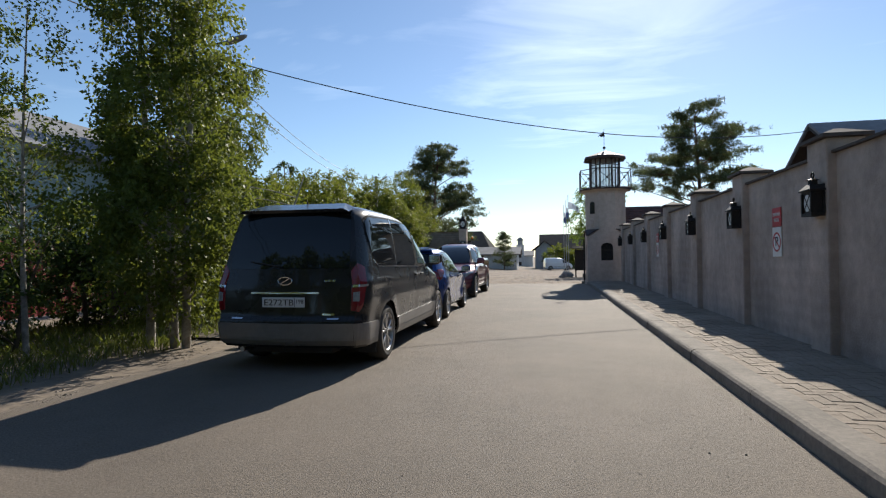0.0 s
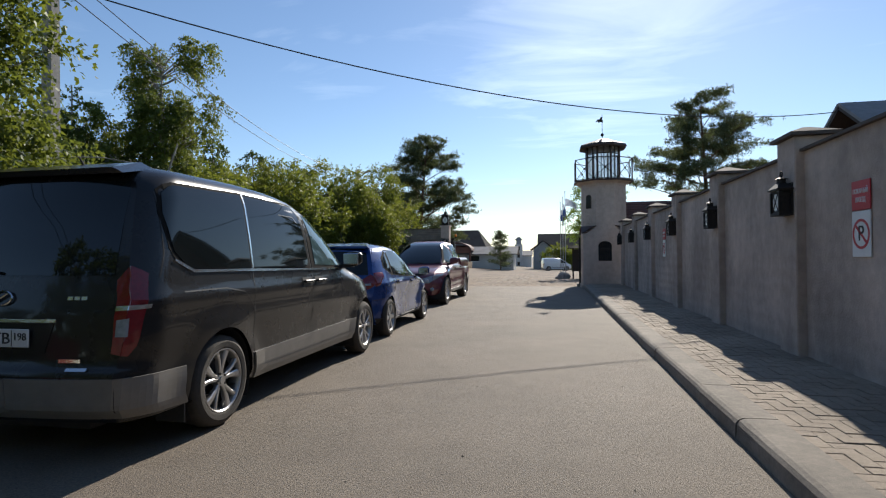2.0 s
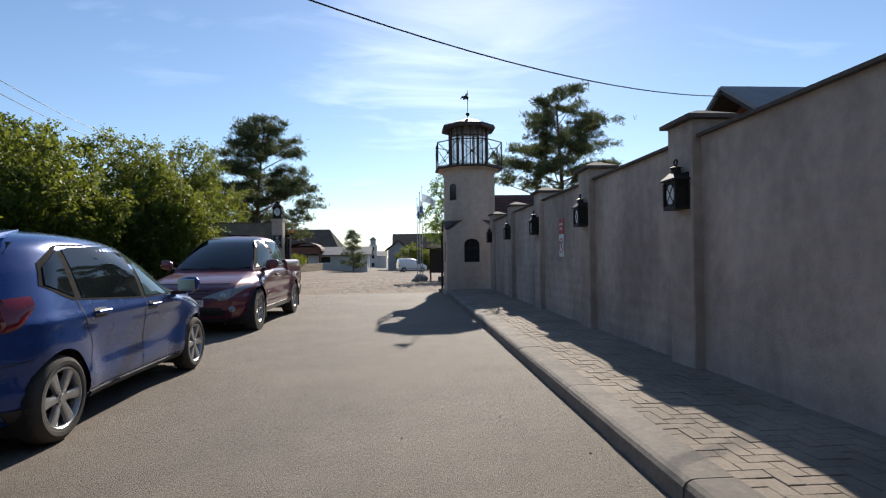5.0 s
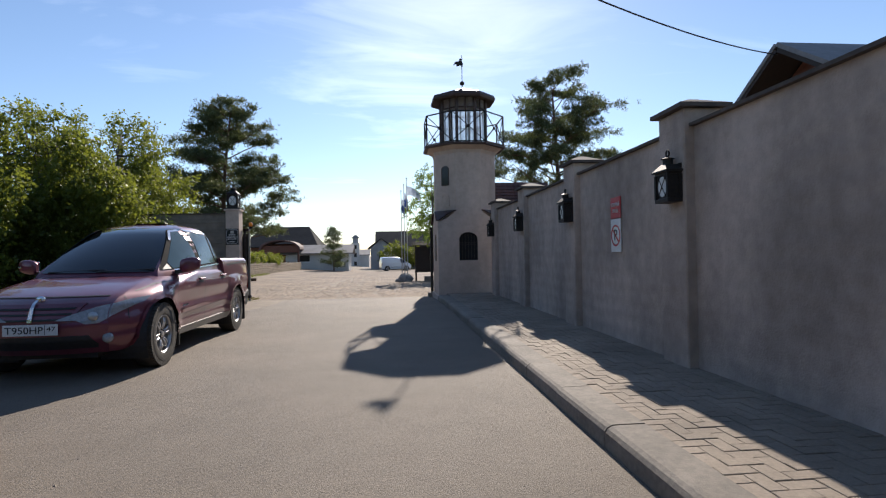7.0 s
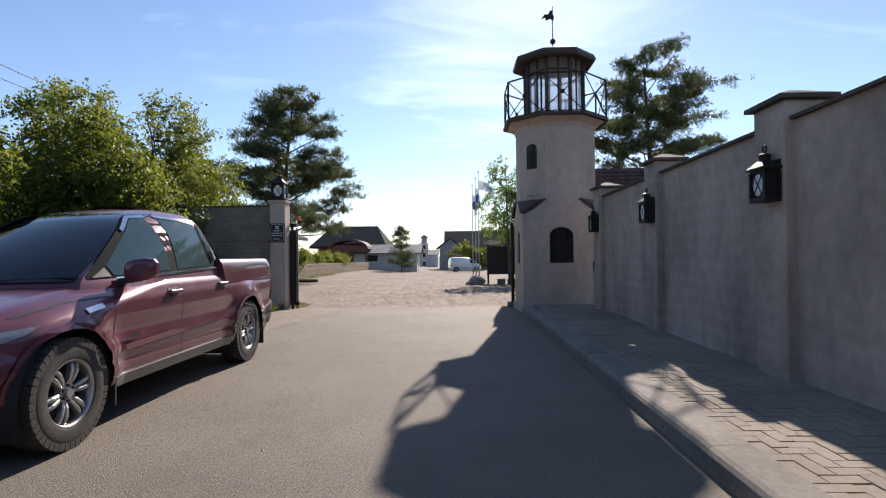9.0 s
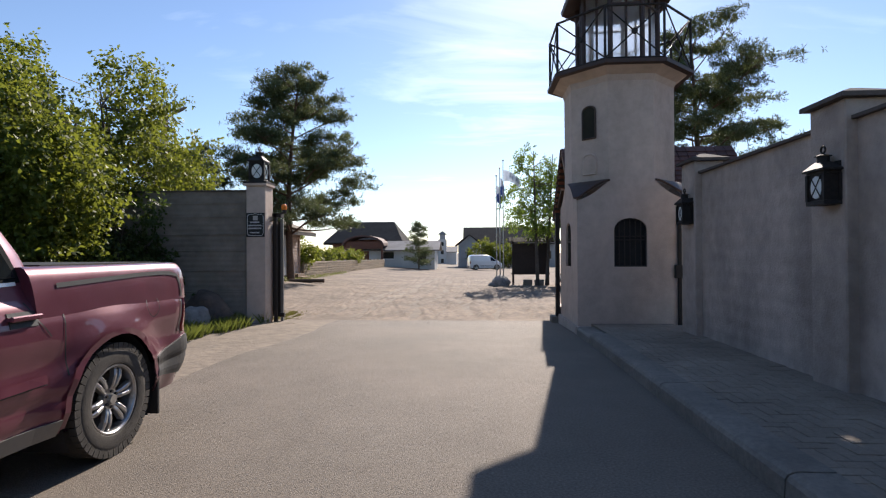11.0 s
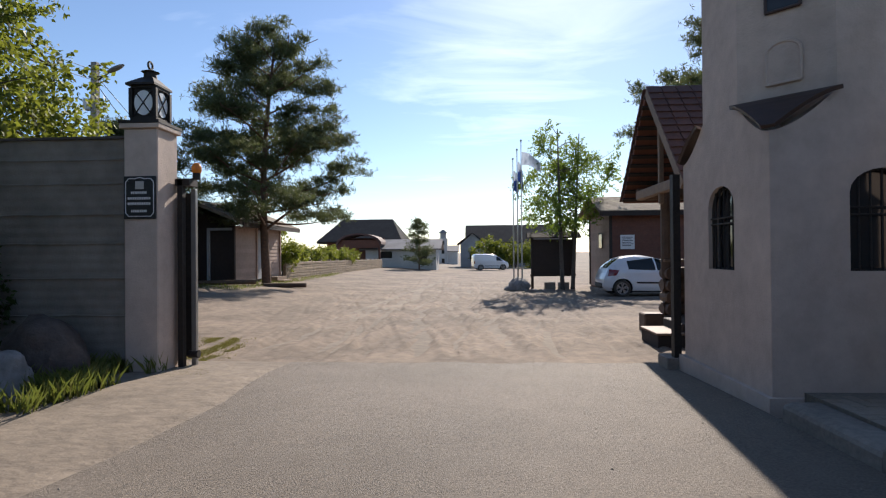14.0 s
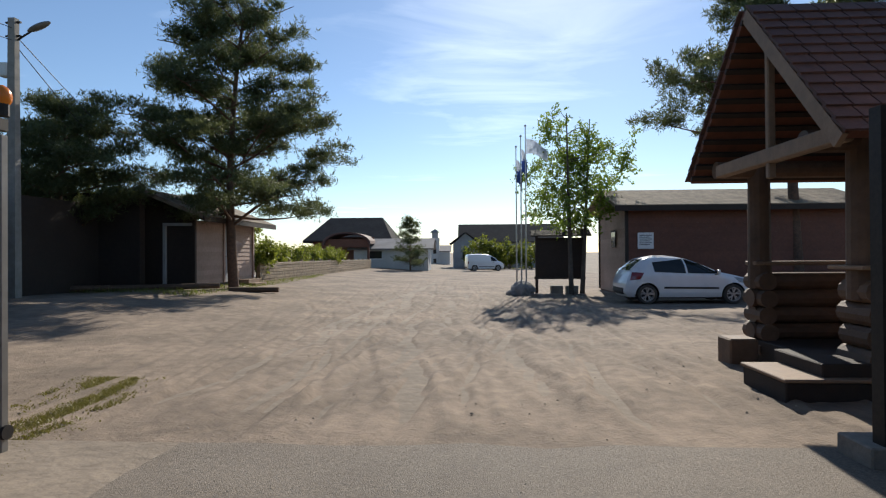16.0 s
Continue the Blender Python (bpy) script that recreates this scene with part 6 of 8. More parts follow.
def log_wall(x0, y0, x1, y1, z0, z1, r=0.115):
    n = int((z1 - z0) / (2 * r * 0.94))
    for k in range(n):
        z = z0 + r + k * 2 * r * 0.94
        e = 0.13 * (1 if k % 2 else 0.75)
        d = Vector((x1 - x0, y1 - y0, 0)).normalized() * e
        part("log", btube((x0 - d.x, y0 - d.y, z), (x1 + d.x, y1 + d.y, z), r * (0.95 + 0.1 * random.random()), n=12), M_LOG, gz)


log_wall(PX0, PY1 - 0.1, PX0, PY1 + 0.1, 0.0, 1.18)
log_wall(PX0, PY0 - 0.1, PX0, PY0 + 0.1, 0.0, 1.18)
log_wall(PX0, PY1, PX1, PY1, 0.0, 1.15)
log_wall(PX1, PY0, PX1, PY1, 0.0, 0.95)
part("hand_rail", bbox(PX0 - 0.12, PX1 + 0.12, PY1 - 0.14, PY1 + 0.14, 1.19, 1.24, bev=0.01), M_BEAM, gz)
part("hand_rail", bbox(PX0 - 0.18, PX0 + 0.18, PY0 - 0.25, PY0 + 0.25, 1.19, 1.23, bev=0.01), M_BEAM, gz)
part("floor", bbox(PX0 - 0.1, PX1, PY0 - 0.1, PY1 + 0.1, -0.1, 0.24, bev=0.01), M_DARKWOOD, gz)
part("step", bbox(2.08, 2.9, PY0 - 0.32, PY0 + 0.45, -0.1, 0.17, bev=0.012), M_DARKWOOD, gz, "dark wooden step with a pale top")
part("step_tread", bbox(2.06, 2.92, PY0 - 0.34, PY0 + 0.47, 0.171, 0.205, bev=0.008), M_BEAM, gz)
part("step", bbox(2.45, 3.0, PY0 - 0.25, PY0 + 0.55, -0.1, 0.33, bev=0.012), M_DARKWOOD, gz, "dark upper step")
part("block", bbox(2.45, 2.8, PY1 - 0.35, PY1 + 0.0, -0.2, 0.28, bev=0.02), M_LOG, gz)

# brown plank shed with a mossy roof
sx, sy = 5.5, 46.5
szz = ground_z(sx, sy)
sd = thing("plank_shed", "brown plank shed with a moss-grown roof", "shed", at=(0, 0, szz))
part("core", bbox(sx + 0.05, sx + 9, sy + 0.05, sy + 4.3, -0.2, 3.2), M_PLANKBROWN, sd)
planks(sd, sx, sx + 9, sy + 0.05, 0.0, 3.42, 0.19, M_PLANKBROWN, Matrix())
planks(sd, -4.3, 0, 0, 0.0, 3.42, 0.19, M_PLANKPINK, Matrix.Translation((sx + 0.05, sy, 0)) @ Matrix.Rotation(radians(-90), 4, "Z"))
for yy in (0.0, 4.3):
    part("corner_board", bbox(sx - 0.03, sx + 0.09, sy + yy - 0.04, sy + yy + 0.06, 0, 3.45), M_DARKWOOD, sd)
slab_roof(sd, (sx - 0.55, sy - 0.5, 3.42), (sx + 9.4, sy - 0.5, 3.42), (sx + 9.4, sy + 2.2, 4.28), (sx - 0.55, sy + 2.2, 4.28), 0.12, M_MOSSROOF, "roof", "roof overgrown with dry moss")
slab_roof(sd, (sx - 0.55, sy + 2.2, 4.28), (sx + 9.4, sy + 2.2, 4.28), (sx + 9.4, sy + 4.9, 3.42), (sx - 0.55, sy + 4.9, 3.42), 0.12, M_MOSSROOF, "roof", "roof overgrown with dry moss")
part("fascia", bbox(sx - 0.56, sx + 9.4, sy - 0.54, sy - 0.50, 3.30, 3.5), M_DARKWOOD, sd)
w_ = part("window", bbox(sx - 0.05, sx - 0.02, sy + 1.4, sy + 2.0, 1.9, 2.55), M_DARKGLASS, sd)
part("window_frame", bbox(sx - 0.06, sx - 0.05, sy + 1.35, sy + 2.05, 2.55, 2.62), M_DARKWOOD, w_)
ns = thing("notice", "white printed notice on the shed wall", "sign", at=(sx + 0.45, sy - 0.0, szz + 1.83))
part("sheet", bbox(0, 0.62, -0.03, -0.012, 0, 0.64), M_WHITE, ns)
for k in range(6):
    part("text_bar", bbox(0.07, 0.55 - 0.08 * (k % 2), -0.034, -0.03, 0.52 - 0.075 * k, 0.545 - 0.075 * k), M_BLACK, ns)

# roofed notice board
nbx, nby = 2.25, 48.6
nz = ground_z(nbx, nby) + 0.14
nb_ = thing("notice_board", "dark roofed wooden notice board in the yard", "notice board", at=(nbx, nby, nz))
part("board", bbox(0, 2.0, -0.03, 0.03, 0.55, 2.25, bev=0.01), M_DARKWOOD, nb_)
for px in (0, 2.0):
    part("post", bbox(px - 0.06, px + 0.06, -0.06, 0.06, -0.35, 2.4), M_DARKWOOD, nb_)
slab_roof(nb_, (-0.3, -0.35, 2.3), (2.3, -0.35, 2.3), (2.3, 0.1, 2.55), (-0.3, 0.1, 2.55), 0.05, M_DARKWOOD)
part("rail", bbox(-0.1, 2.1, -0.08, 0.08, 0.45, 0.55), M_DARKWOOD, nb_)
for px in (0.55, 1.2):
    tagged(mesh_ob("planter_box", bbox(nbx + px, nbx + px + 0.5, nby - 0.5, nby - 0.15, nz - 0.19, nz + 0.18, bev=0.02), M_KERB), "small pale concrete planter under the notice board", "planter", "planters")

# flagpoles on a stone mound
boulder(1.45, 47.0, 0.62, 0.5, 0.42, 7.7, "grey stone mound holding three flagpoles", "stone mound")
boulder(1.0, 46.7, 0.26, 0.22, 0.16, 8.8, "small stone at the foot of the flagpoles", "stone")
for k, (fx, fy, h, fl) in enumerate(((1.25, 47.15, 6.05, False), (1.43, 47.0, 6.45, False), (1.61, 46.9, 6.85, True))):
    z0 = ground_z(fx, fy)
    fp = thing("flagpole", "slim pale steel flagpole with a drooping flag", "flagpole", "three flagpoles", (fx, fy, z0))
    part("pole", btube((0, 0, 0.25), (0, 0, h), 0.035, 0.02, n=8), M_ALLOY, fp)
    b = bmesh.new()
    bmesh.ops.create_uvsphere(b, u_segments=8, v_segments=6, radius=0.05, matrix=pose(0, 0, h + 0.03))
    part("finial", b, M_ALLOY, fp)
    b = bmesh.new()
    rows = []
    W_, H_ = (0.85, 0.62) if fl else (0.22, 0.95)
    for i in range(13):
        u = i / 12
        rows.append([b.verts.new((0.03 + W_ * u, 0.10 * math.sin(u * 9 + k) * u, h - 0.5 - (0.55 if fl else 0.5) * u * u - H_ * j / 8 * (1 - (0.3 if fl else 0.1) * u))) for j in range(9)])
    for r0, r1 in zip(rows, rows[1:]):
        for j in range(8):
            b.faces.new((r0[j], r0[j + 1], r1[j + 1], r1[j]))
    bmesh.ops.solidify(b, geom=b.faces[:], thickness=0.004)
    fo = part("flag", b, [M_FLAG, M_FLAGBLUE], fp, "pale flag with a blue edge", smooth=True)
    for p_ in fo.data.polygons:
        loc = sum((fo.data.vertices[i].co.z for i in p_.vertices)) / len(p_.vertices)
        p_.material_index = 1 if (not fl and (h - loc) > 0.95) else 0

# pink plank kiosk on the west side; core, front and gable in dark wood
kx, ky0, ky1 = -10.3, 43.3, 48.5
kz = ground_z(-10.3, 45) + 0.12
kk = thing("plank_kiosk", "pink plank kiosk with a mossy overhanging roof", "shed", at=(0, 0, kz))
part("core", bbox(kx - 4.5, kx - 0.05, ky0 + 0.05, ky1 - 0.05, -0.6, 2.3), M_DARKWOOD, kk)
mk = Matrix.Translation((kx - 0.05, 0, 0)) @ Matrix.Rotation(radians(90), 4, "Z")
planks(kk, ky0, 45.6, 0, 0.0, 2.3, 0.17, M_PLANKPINK, mk)
planks(kk, 46.4, ky1, 0, 0.0, 2.3, 0.17, M_PLANKPINK, mk)
dr = part("door", bbox(kx - 0.06, kx - 0.01, 45.62, 46.38, 0.0, 2.2, bev=0.008), M_GREYWALL, kk, "grey plank door")
part("door_handle", btube((kx - 0.01, 45.7, 1.0), (kx + 0.04, 45.7, 1.0), 0.015, n=8), M_IRON, dr)
for yy in (ky0, 45.6, 46.4, ky1):
    part("corner_board", bbox(kx - 0.06, kx + 0.03, yy - 0.06, yy + 0.06, 0, 2.32), M_DARKWOOD if yy == ky0 else M_PLANKPINK, kk)
slab_roof(kk, (kx + 0.75, ky0 - 0.9, 2.28), (kx + 0.75, ky1 + 0.7, 2.28), (kx - 1.6, ky1 + 0.7, 3.25), (kx - 1.6, ky0 - 0.9, 3.25), 0.13, M_MOSSROOF, "roof", "roof overgrown with dry moss")
slab_roof(kk, (kx - 1.6, ky0 - 0.9, 3.25), (kx - 1.6, ky1 + 0.7, 3.25), (kx - 5.0, ky1 + 0.7, 2.5), (kx - 5.0, ky0 - 0.9, 2.5), 0.13, M_MOSSROOF)
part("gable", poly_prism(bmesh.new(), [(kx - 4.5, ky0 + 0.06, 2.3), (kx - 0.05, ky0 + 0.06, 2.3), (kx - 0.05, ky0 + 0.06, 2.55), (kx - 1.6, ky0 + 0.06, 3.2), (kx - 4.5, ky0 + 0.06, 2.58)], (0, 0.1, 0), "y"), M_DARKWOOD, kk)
part("fascia", bbox(kx + 0.74, kx + 0.79, ky0 - 0.9, ky1 + 0.7, 2.2, 2.40), M_DARKWOOD, kk)
part("door_frame", bbox(kx - 1.12, kx - 1.02, ky0 - 0.06, ky0 + 0.04, -0.2, 2.1), M_GREYWALL, kk)
part("door_frame", bbox(kx - 1.12, kx - 0.05, ky0 - 0.06, ky0 + 0.04, 2.1, 2.2), M_GREYWALL, kk)
for k in range(2):
    part("step", bbox(kx + 0.02, kx + 0.75 - 0.3 * k, 46.9, 48.1, -0.3 + 0.16 * k, -0.12 + 0.16 * k), M_BEAM, kk, "pale wooden step")
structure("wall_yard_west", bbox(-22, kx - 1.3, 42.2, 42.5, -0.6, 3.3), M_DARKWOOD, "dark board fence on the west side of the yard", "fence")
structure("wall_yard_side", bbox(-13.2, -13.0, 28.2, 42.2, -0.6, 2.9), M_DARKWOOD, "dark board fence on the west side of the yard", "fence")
for k, (lx, ly, ln, rt) in enumerate(((-8.2, 43.3, 1.7, 4), (-10.8, 42.0, 3.6, 24), (-13.0, 41.0, 2.0, 20))):
    b = btube((-ln / 2, 0, 0.1), (ln / 2, 0, 0.1), 0.10, 0.09, n=12)
    lo_ = tagged(mesh_ob("log", b, M_LOG), "weathered log lying along the verge", "log", "logs on the verge")
    lo_.matrix_world = pose(lx, ly, ground_z(lx, ly) - 0.02, 0, 0, rt)

# low wattle fence running away on the west side
fn = thing("stone_fence", "low pale stone and wattle fence along the yard", "fence", at=(0, 0, 0))
M_WATTLE = mat("wattle", (0.40, 0.31, 0.21), (0.2, 0.15, 0.10), 0.9, scale=16, bump=0.8, bscale=22, stain=0.35, sscale=5, var=0.12)
for k in range(14):
    y0 = 49.3 + k * 2.25
    xx = -10.35 - 0.03 * k
    z0 = ground_z(xx, y0) - 0.05
    for r in range(6):
        b = bmesh.new()
        box(b, xx - 0.05 - 0.02 * random.random(), xx + 0.05 + 0.02 * random.random(), y0 + 0.08, y0 + 2.17, z0 + r * 0.16, z0 + r * 0.16 + 0.15, bev=0.02)
        part("rail", b, M_WATTLE, fn)
    part("post", bbox(xx - 0.08, xx + 0.08, y0 - 0.08, y0 + 0.08, z0 - 0.2, z0 + 1.06), M_WATTLE, fn)

# ---- far buildings ----
def gable_house(name, label, x0, x1, y0, y1, ze, zr, wall, roof, along="x", over=0.5, windows=(), hip=0.0):
    z0 = ground_z((x0 + x1) / 2, y0)
    h = thing(name, label, "house", at=((x0 + x1) / 2, (y0 + y1) / 2, z0))
    a, b_ = (x1 - x0) / 2, (y1 - y0) / 2
    part("wall", bbox(-a, a, -b_, b_, -0.5, ze), wall, h)
    if along == "x":
        for s in (-1, 1):
            slab_roof(h, (-a - over, s * (b_ + over), ze - 0.15), (a + over, s * (b_ + over), ze - 0.15), (a + over - hip, 0, zr), (-a - over + hip, 0, zr), 0.15, roof)
        for s in (-1, 1):
            if hip:
                b = bmesh.new()
                tri = [(s * (a + over), -b_ - over, ze - 0.15), (s * (a + over), b_ + over, ze - 0.15), (s * (a + over - hip), 0, zr)]
                loft(b, [tri, [(x, y, z - 0.15) for x, y, z in tri]])
                bmesh.ops.recalc_face_normals(b, faces=b.faces[:])
                part("hip", b, roof, h)
                continue
            b = poly_prism(bmesh.new(), [(s * a - (0.1 if s > 0 else 0), -b_, ze), (s * a - (0.1 if s > 0 else 0), b_, ze), (s * a - (0.1 if s > 0 else 0), 0, zr)], (0.1, 0, 0), "x")
            part("gable", b, wall, h)
    else:
        for s in (-1, 1):
            slab_roof(h, (s * (a + over), -b_ - over, ze - 0.15), (s * (a + over), b_ + over, ze - 0.15), (0, b_ + over, zr), (0, -b_ - over, zr), 0.15, roof)
        b = poly_prism(bmesh.new(), [(-a, -b_, ze), (a, -b_, ze), (0, -b_, zr)], (0, 0.1, 0), "y")
        part("gable", b, wall, h)
    for wx, wz, ww, wh in windows:
        w = part("window", bbox(wx - ww / 2, wx + ww / 2, -b_ - 0.03, -b_ + 0.02, wz, wz + wh), M_DARKGLASS, h)
        part("frame", bbox(wx - ww / 2 - 0.08, wx + ww / 2 + 0.08, -b_ - 0.05, -b_ - 0.032, wz - 0.1, wz - 0.02), M_WHITE, w)
    return h


gable_house("house", "dark-roofed house beyond the yard", -19.4, -10.6, 90, 99, 3.2, 6.1, M_PLANKBROWN, M_DARKROOF, "x", 1.0, ((-2, 1.2, 1.2, 1.2), (2.2, 1.2, 1.2, 1.2)), 2.0)
gable_house("pavilion", "low white pavilion with a long grey roof", -13.2, -5.0, 84, 89, 2.2, 3.2, M_WHITEWALL, M_TIN, "x", 0.6, ((-1.8, 1.1, 1.6, 0.8), (2.6, 0.3, 0.9, 1.7)))
# vaulted brown porch
vp = thing("porch", "brown vaulted porch beside the white pavilion", "porch", at=(-13.6, 82.5, ground_z(-14, 82)))
b = bmesh.new()
arc = [(2.6 * math.cos(math.pi * k / 12), 2.6 + 1.25 * math.sin(math.pi * k / 12)) for k in range(13)]
loft(b, [[(x, -0.5, z) for x, z in arc] + [(x * 0.93, -0.5, z - 0.16) for x, z in reversed(arc)], [(x, 4.0, z) for x, z in arc] + [(x * 0.93, 4.0, z - 0.16) for x, z in reversed(arc)]])
part("vault_roof", b, M_SHINGLE, vp)
for px in (-2.3, 2.3):
    for py in (0, 3.5):
        part("post", bbox(px - 0.12, px + 0.12, py - 0.12, py + 0.12, -0.3, 2.7), M_PLANKBROWN, vp)
part("back_wall", bbox(-2.3, 2.3, 3.4, 3.6, -0.3, 3.4), M_PLANKBROWN, vp)
part("front_panel", bbox(-2.3, 2.3, -0.1, 0.0, 2.2, 3.1), M_PLANKBROWN, vp)
gable_house("long_house", "long grey house with a dark tiled roof", -1.5, 13.5, 108, 118, 3.9, 6.7, M_GREYWALL, M_DARKROOF, "x", 0.6, tuple((-6 + 2.4 * k, 1.3, 1.1, 1.3) for k in range(6)))
gable_house("small_house", "small grey gabled house at the end of the yard", -2.8, 0.9, 106, 112, 3.6, 5.2, M_GREYWALL, M_DARKROOF, "y", 0.5, ((0, 1.2, 0.9, 1.2),))
ch = thing("white_chapel", "small white tower-topped building in the distance", "building", at=(-7.2, 135, ground_z(-10, 135) - 1.6))
part("nave", bbox(-3.5, 3.0, 0, 6, -0.5, 3.8), M_WHITEWALL, ch)
slab_roof(ch, (-3.8, -0.3, 3.8), (3.3, -0.3, 3.8), (3.3, 3, 5.0), (-3.8, 3, 5.0), 0.15, M_TIN)
part("tower", bbox(-0.9, 0.9, -0.4, 1.4, -0.5, 6.6), M_WHITEWALL, ch)
part("belfry", bbox(-0.6, 0.6, -0.1, 1.1, 6.6, 7.7), M_GREYWALL, ch)
b = bmesh.new()
loft(b, [[(-0.95, -0.45, 7.7), (0.95, -0.45, 7.7), (0.95, 1.45, 7.7), (-0.95, 1.45, 7.7)], [(-0.2, 0.3, 8.4), (0.2, 0.3, 8.4), (0.2, 0.7, 8.4), (-0.2, 0.7, 8.4)]])
part("roof", b, M_TIN, ch)
for wz in (1.5, 3.4, 5.2):
    part("window", bbox(-0.3, 0.3, -0.45, -0.38, wz, wz + 0.9), M_DARKGLASS, ch)
# houses beyond the wall and beyond the roadside trees
hr = thing("neighbour_house", "house behind the wall with a tin gable roof", "house", at=(0, 0, 0))
part("wall", bbox(10.6, 20, 20.6, 25.2, -0.2, 4.4), M_PLANKBROWN, hr)
for s, ye in ((-1, 19.9), (1, 25.9)):
    slab_roof(hr, (9.8, 22.9, 6.15), (21, 22.9, 6.15), (21, ye, 4.2), (9.8, ye, 4.2), 0.10, M_TIN, "roof", "pale grey tin roof")
    slab_roof(hr, (9.82, 22.9, 6.02), (10.9, 22.9, 6.02), (10.9, ye, 4.07), (9.82, ye, 4.07), 0.10, M_DARKWOOD, "soffit")
part("gable", poly_prism(bmesh.new(), [(10.6, 20.6, 4.4), (10.6, 25.2, 4.4), (10.6, 22.9, 5.9)], (0.12, 0, 0), "x"), M_PLANKBROWN, hr)
gable_house("green_house", "pale green house behind the roadside trees", -25, -17.2, 15, 23, 5.2, 7.4, M_GREENWALL, M_TIN, "y", 0.6, ((-1.6, 1.2, 1.1, 1.3), (1.8, 3.4, 1.1, 1.3), (-1.6, 3.4, 1.1, 1.3)))
rf = thing("red_fence", "dark red sheet-metal fence behind the roadside trees", "fence", at=(-11.3, 0, 0))
for k in range(16):
    b = bmesh.new()
    y0 = -10 + k * 2.0
    loft(b, [[(0.02 * (i % 2), y0 + i * 0.125, z) for i in range(17)] + [(0.02 * (i % 2) - 0.004, y0 + i * 0.125, z) for i in reversed(range(17))] for z in (0.05, 1.8)])
    part("sheet", b, M_REDMETAL, rf)
    part("post", bbox(-0.08, -0.01, y0 - 0.03, y0 + 0.03, -0.2, 1.85), M_IRON, rf)

# ---- vehicles in the yard ----
def simple_car(name, label, x, y, turn, sh, arches, R, zs, body, wins, ends, width, lamps):
    c = thing(name, label, "car", "cars in the yard", (x, y, ground_z(x, y)), turn=turn)
    part("body", sh.mesh(zs, 56, 10, arches), body, c, smooth=True)
    for s in (1, -1):
        for lo, hi in wins:
            part("window", sh.side(lo, hi, s, 0.005), M_GLASSCAR, c)
        for lo, hi, mt in lamps:
            part("lamp", sh.side(lo, hi, s, 0.01), mt, c)
        part("rubbing_strip", sh.seam([(arches[0][0] + 0.5, 0.52), (arches[1][0] - 0.45, 0.50)], s, 0.06, 0.01), M_PLASTIC, c)
        door_mirror(c, s * (width - 0.04), arches[1][0] - 0.52, 1.0, s, body, 0.9)
        for (yy, zz, RR) in arches:
            wheel(c, yy, s * (width - 0.1), s, R, 0.2, "twin")
    for (yy, zz, RR) in arches:
        wheel_well(c, yy, RR, zz, width - 0.02)
    for lo, hi, fr in ends:
        part("screen", sh.end(lo, hi, fr, 0.006), M_GLASSCAR, c)
    part("bumper", sh.end([(-0.6, 0.3), (0.6, 0.3)], [(-0.6, 0.5), (0.6, 0.5)], False, 0.01), M_PLASTIC, c)
    part("underbody", bbox(-0.4, 0.4, 0.3, 3.4, 0.15, 0.28), M_PLASTIC, c)
    return c


w3 = Shell([(0.2, 0.12), (0.36, 0.0), (0.65, 0.02), (0.9, 0.12), (1.05, 0.2), (1.25, 0.42), (1.4, 0.62), (1.47, 0.9), (1.51, 1.2)],
           [(0.2, 4.1), (0.4, 4.2), (0.6, 4.19), (0.75, 4.05), (0.88, 3.6), (0.98, 3.1), (1.2, 2.62), (1.4, 2.1), (1.47, 1.8), (1.51, 1.5)],
           [(0.2, 0.8), (0.34, 0.86), (0.6, 0.875), (0.88, 0.865), (1.0, 0.83), (1.25, 0.74), (1.42, 0.66), (1.47, 0.55), (1.51, 0.25)], rr=0.5, ar=0.16, br=0.1, bf=0.24)
W3 = dict(sh=w3, arches=[(0.72, 0.31, 0.36), (3.33, 0.31, 0.36)], R=0.31, zs=zsteps(0.22, 1.44, 0.045) + [1.47, 1.49, 1.51],
          wins=[([(0.95, 1.0), (1.9, 0.96)], [(0.9, 1.30), (1.85, 1.40)]), ([(1.96, 0.96), (2.95, 0.94)], [(1.92, 1.40), (2.2, 1.35), (2.93, 0.97)])],
          ends=[([(-0.55, 1.05), (0.55, 1.05)], [(-0.48, 1.38), (0.48, 1.38)], False), ([(-0.58, 1.02), (0.58, 1.02)], [(-0.48, 1.4), (0.48, 1.4)], True)], width=0.86,
          lamps=[([(0.2, 0.75), (0.5, 0.78)], [(0.28, 1.0), (0.62, 0.98)], M_REDLENS), ([(3.5, 0.68), (3.9, 0.6)], [(3.35, 0.84), (3.75, 0.78)], M_CLEARLENS)])
simple_car("white_hatchback", "white five-door hatchback parked by the plank shed", 4.05, 42.6, -90, body=M_CARWHITE, **W3)
simple_car("dark_hatchback", "dark grey car parked beyond the gazebo", 12.2, 43.5, -90, body=M_CARDARK, **W3)
wv = Shell([(0.25, 0.08), (0.4, 0.0), (1.0, 0.03), (1.6, 0.08), (1.85, 0.16), (1.92, 0.4)],
           [(0.25, 4.3), (0.45, 4.4), (0.8, 4.35), (1.0, 4.1), (1.12, 3.75), (1.5, 3.25), (1.8, 2.8), (1.88, 2.5), (1.92, 2.2)],
           [(0.25, 0.86), (0.4, 0.9), (1.1, 0.91), (1.6, 0.86), (1.82, 0.8), (1.88, 0.7), (1.92, 0.45)], rr=0.2, ar=0.06, br=0.04, bf=0.2)
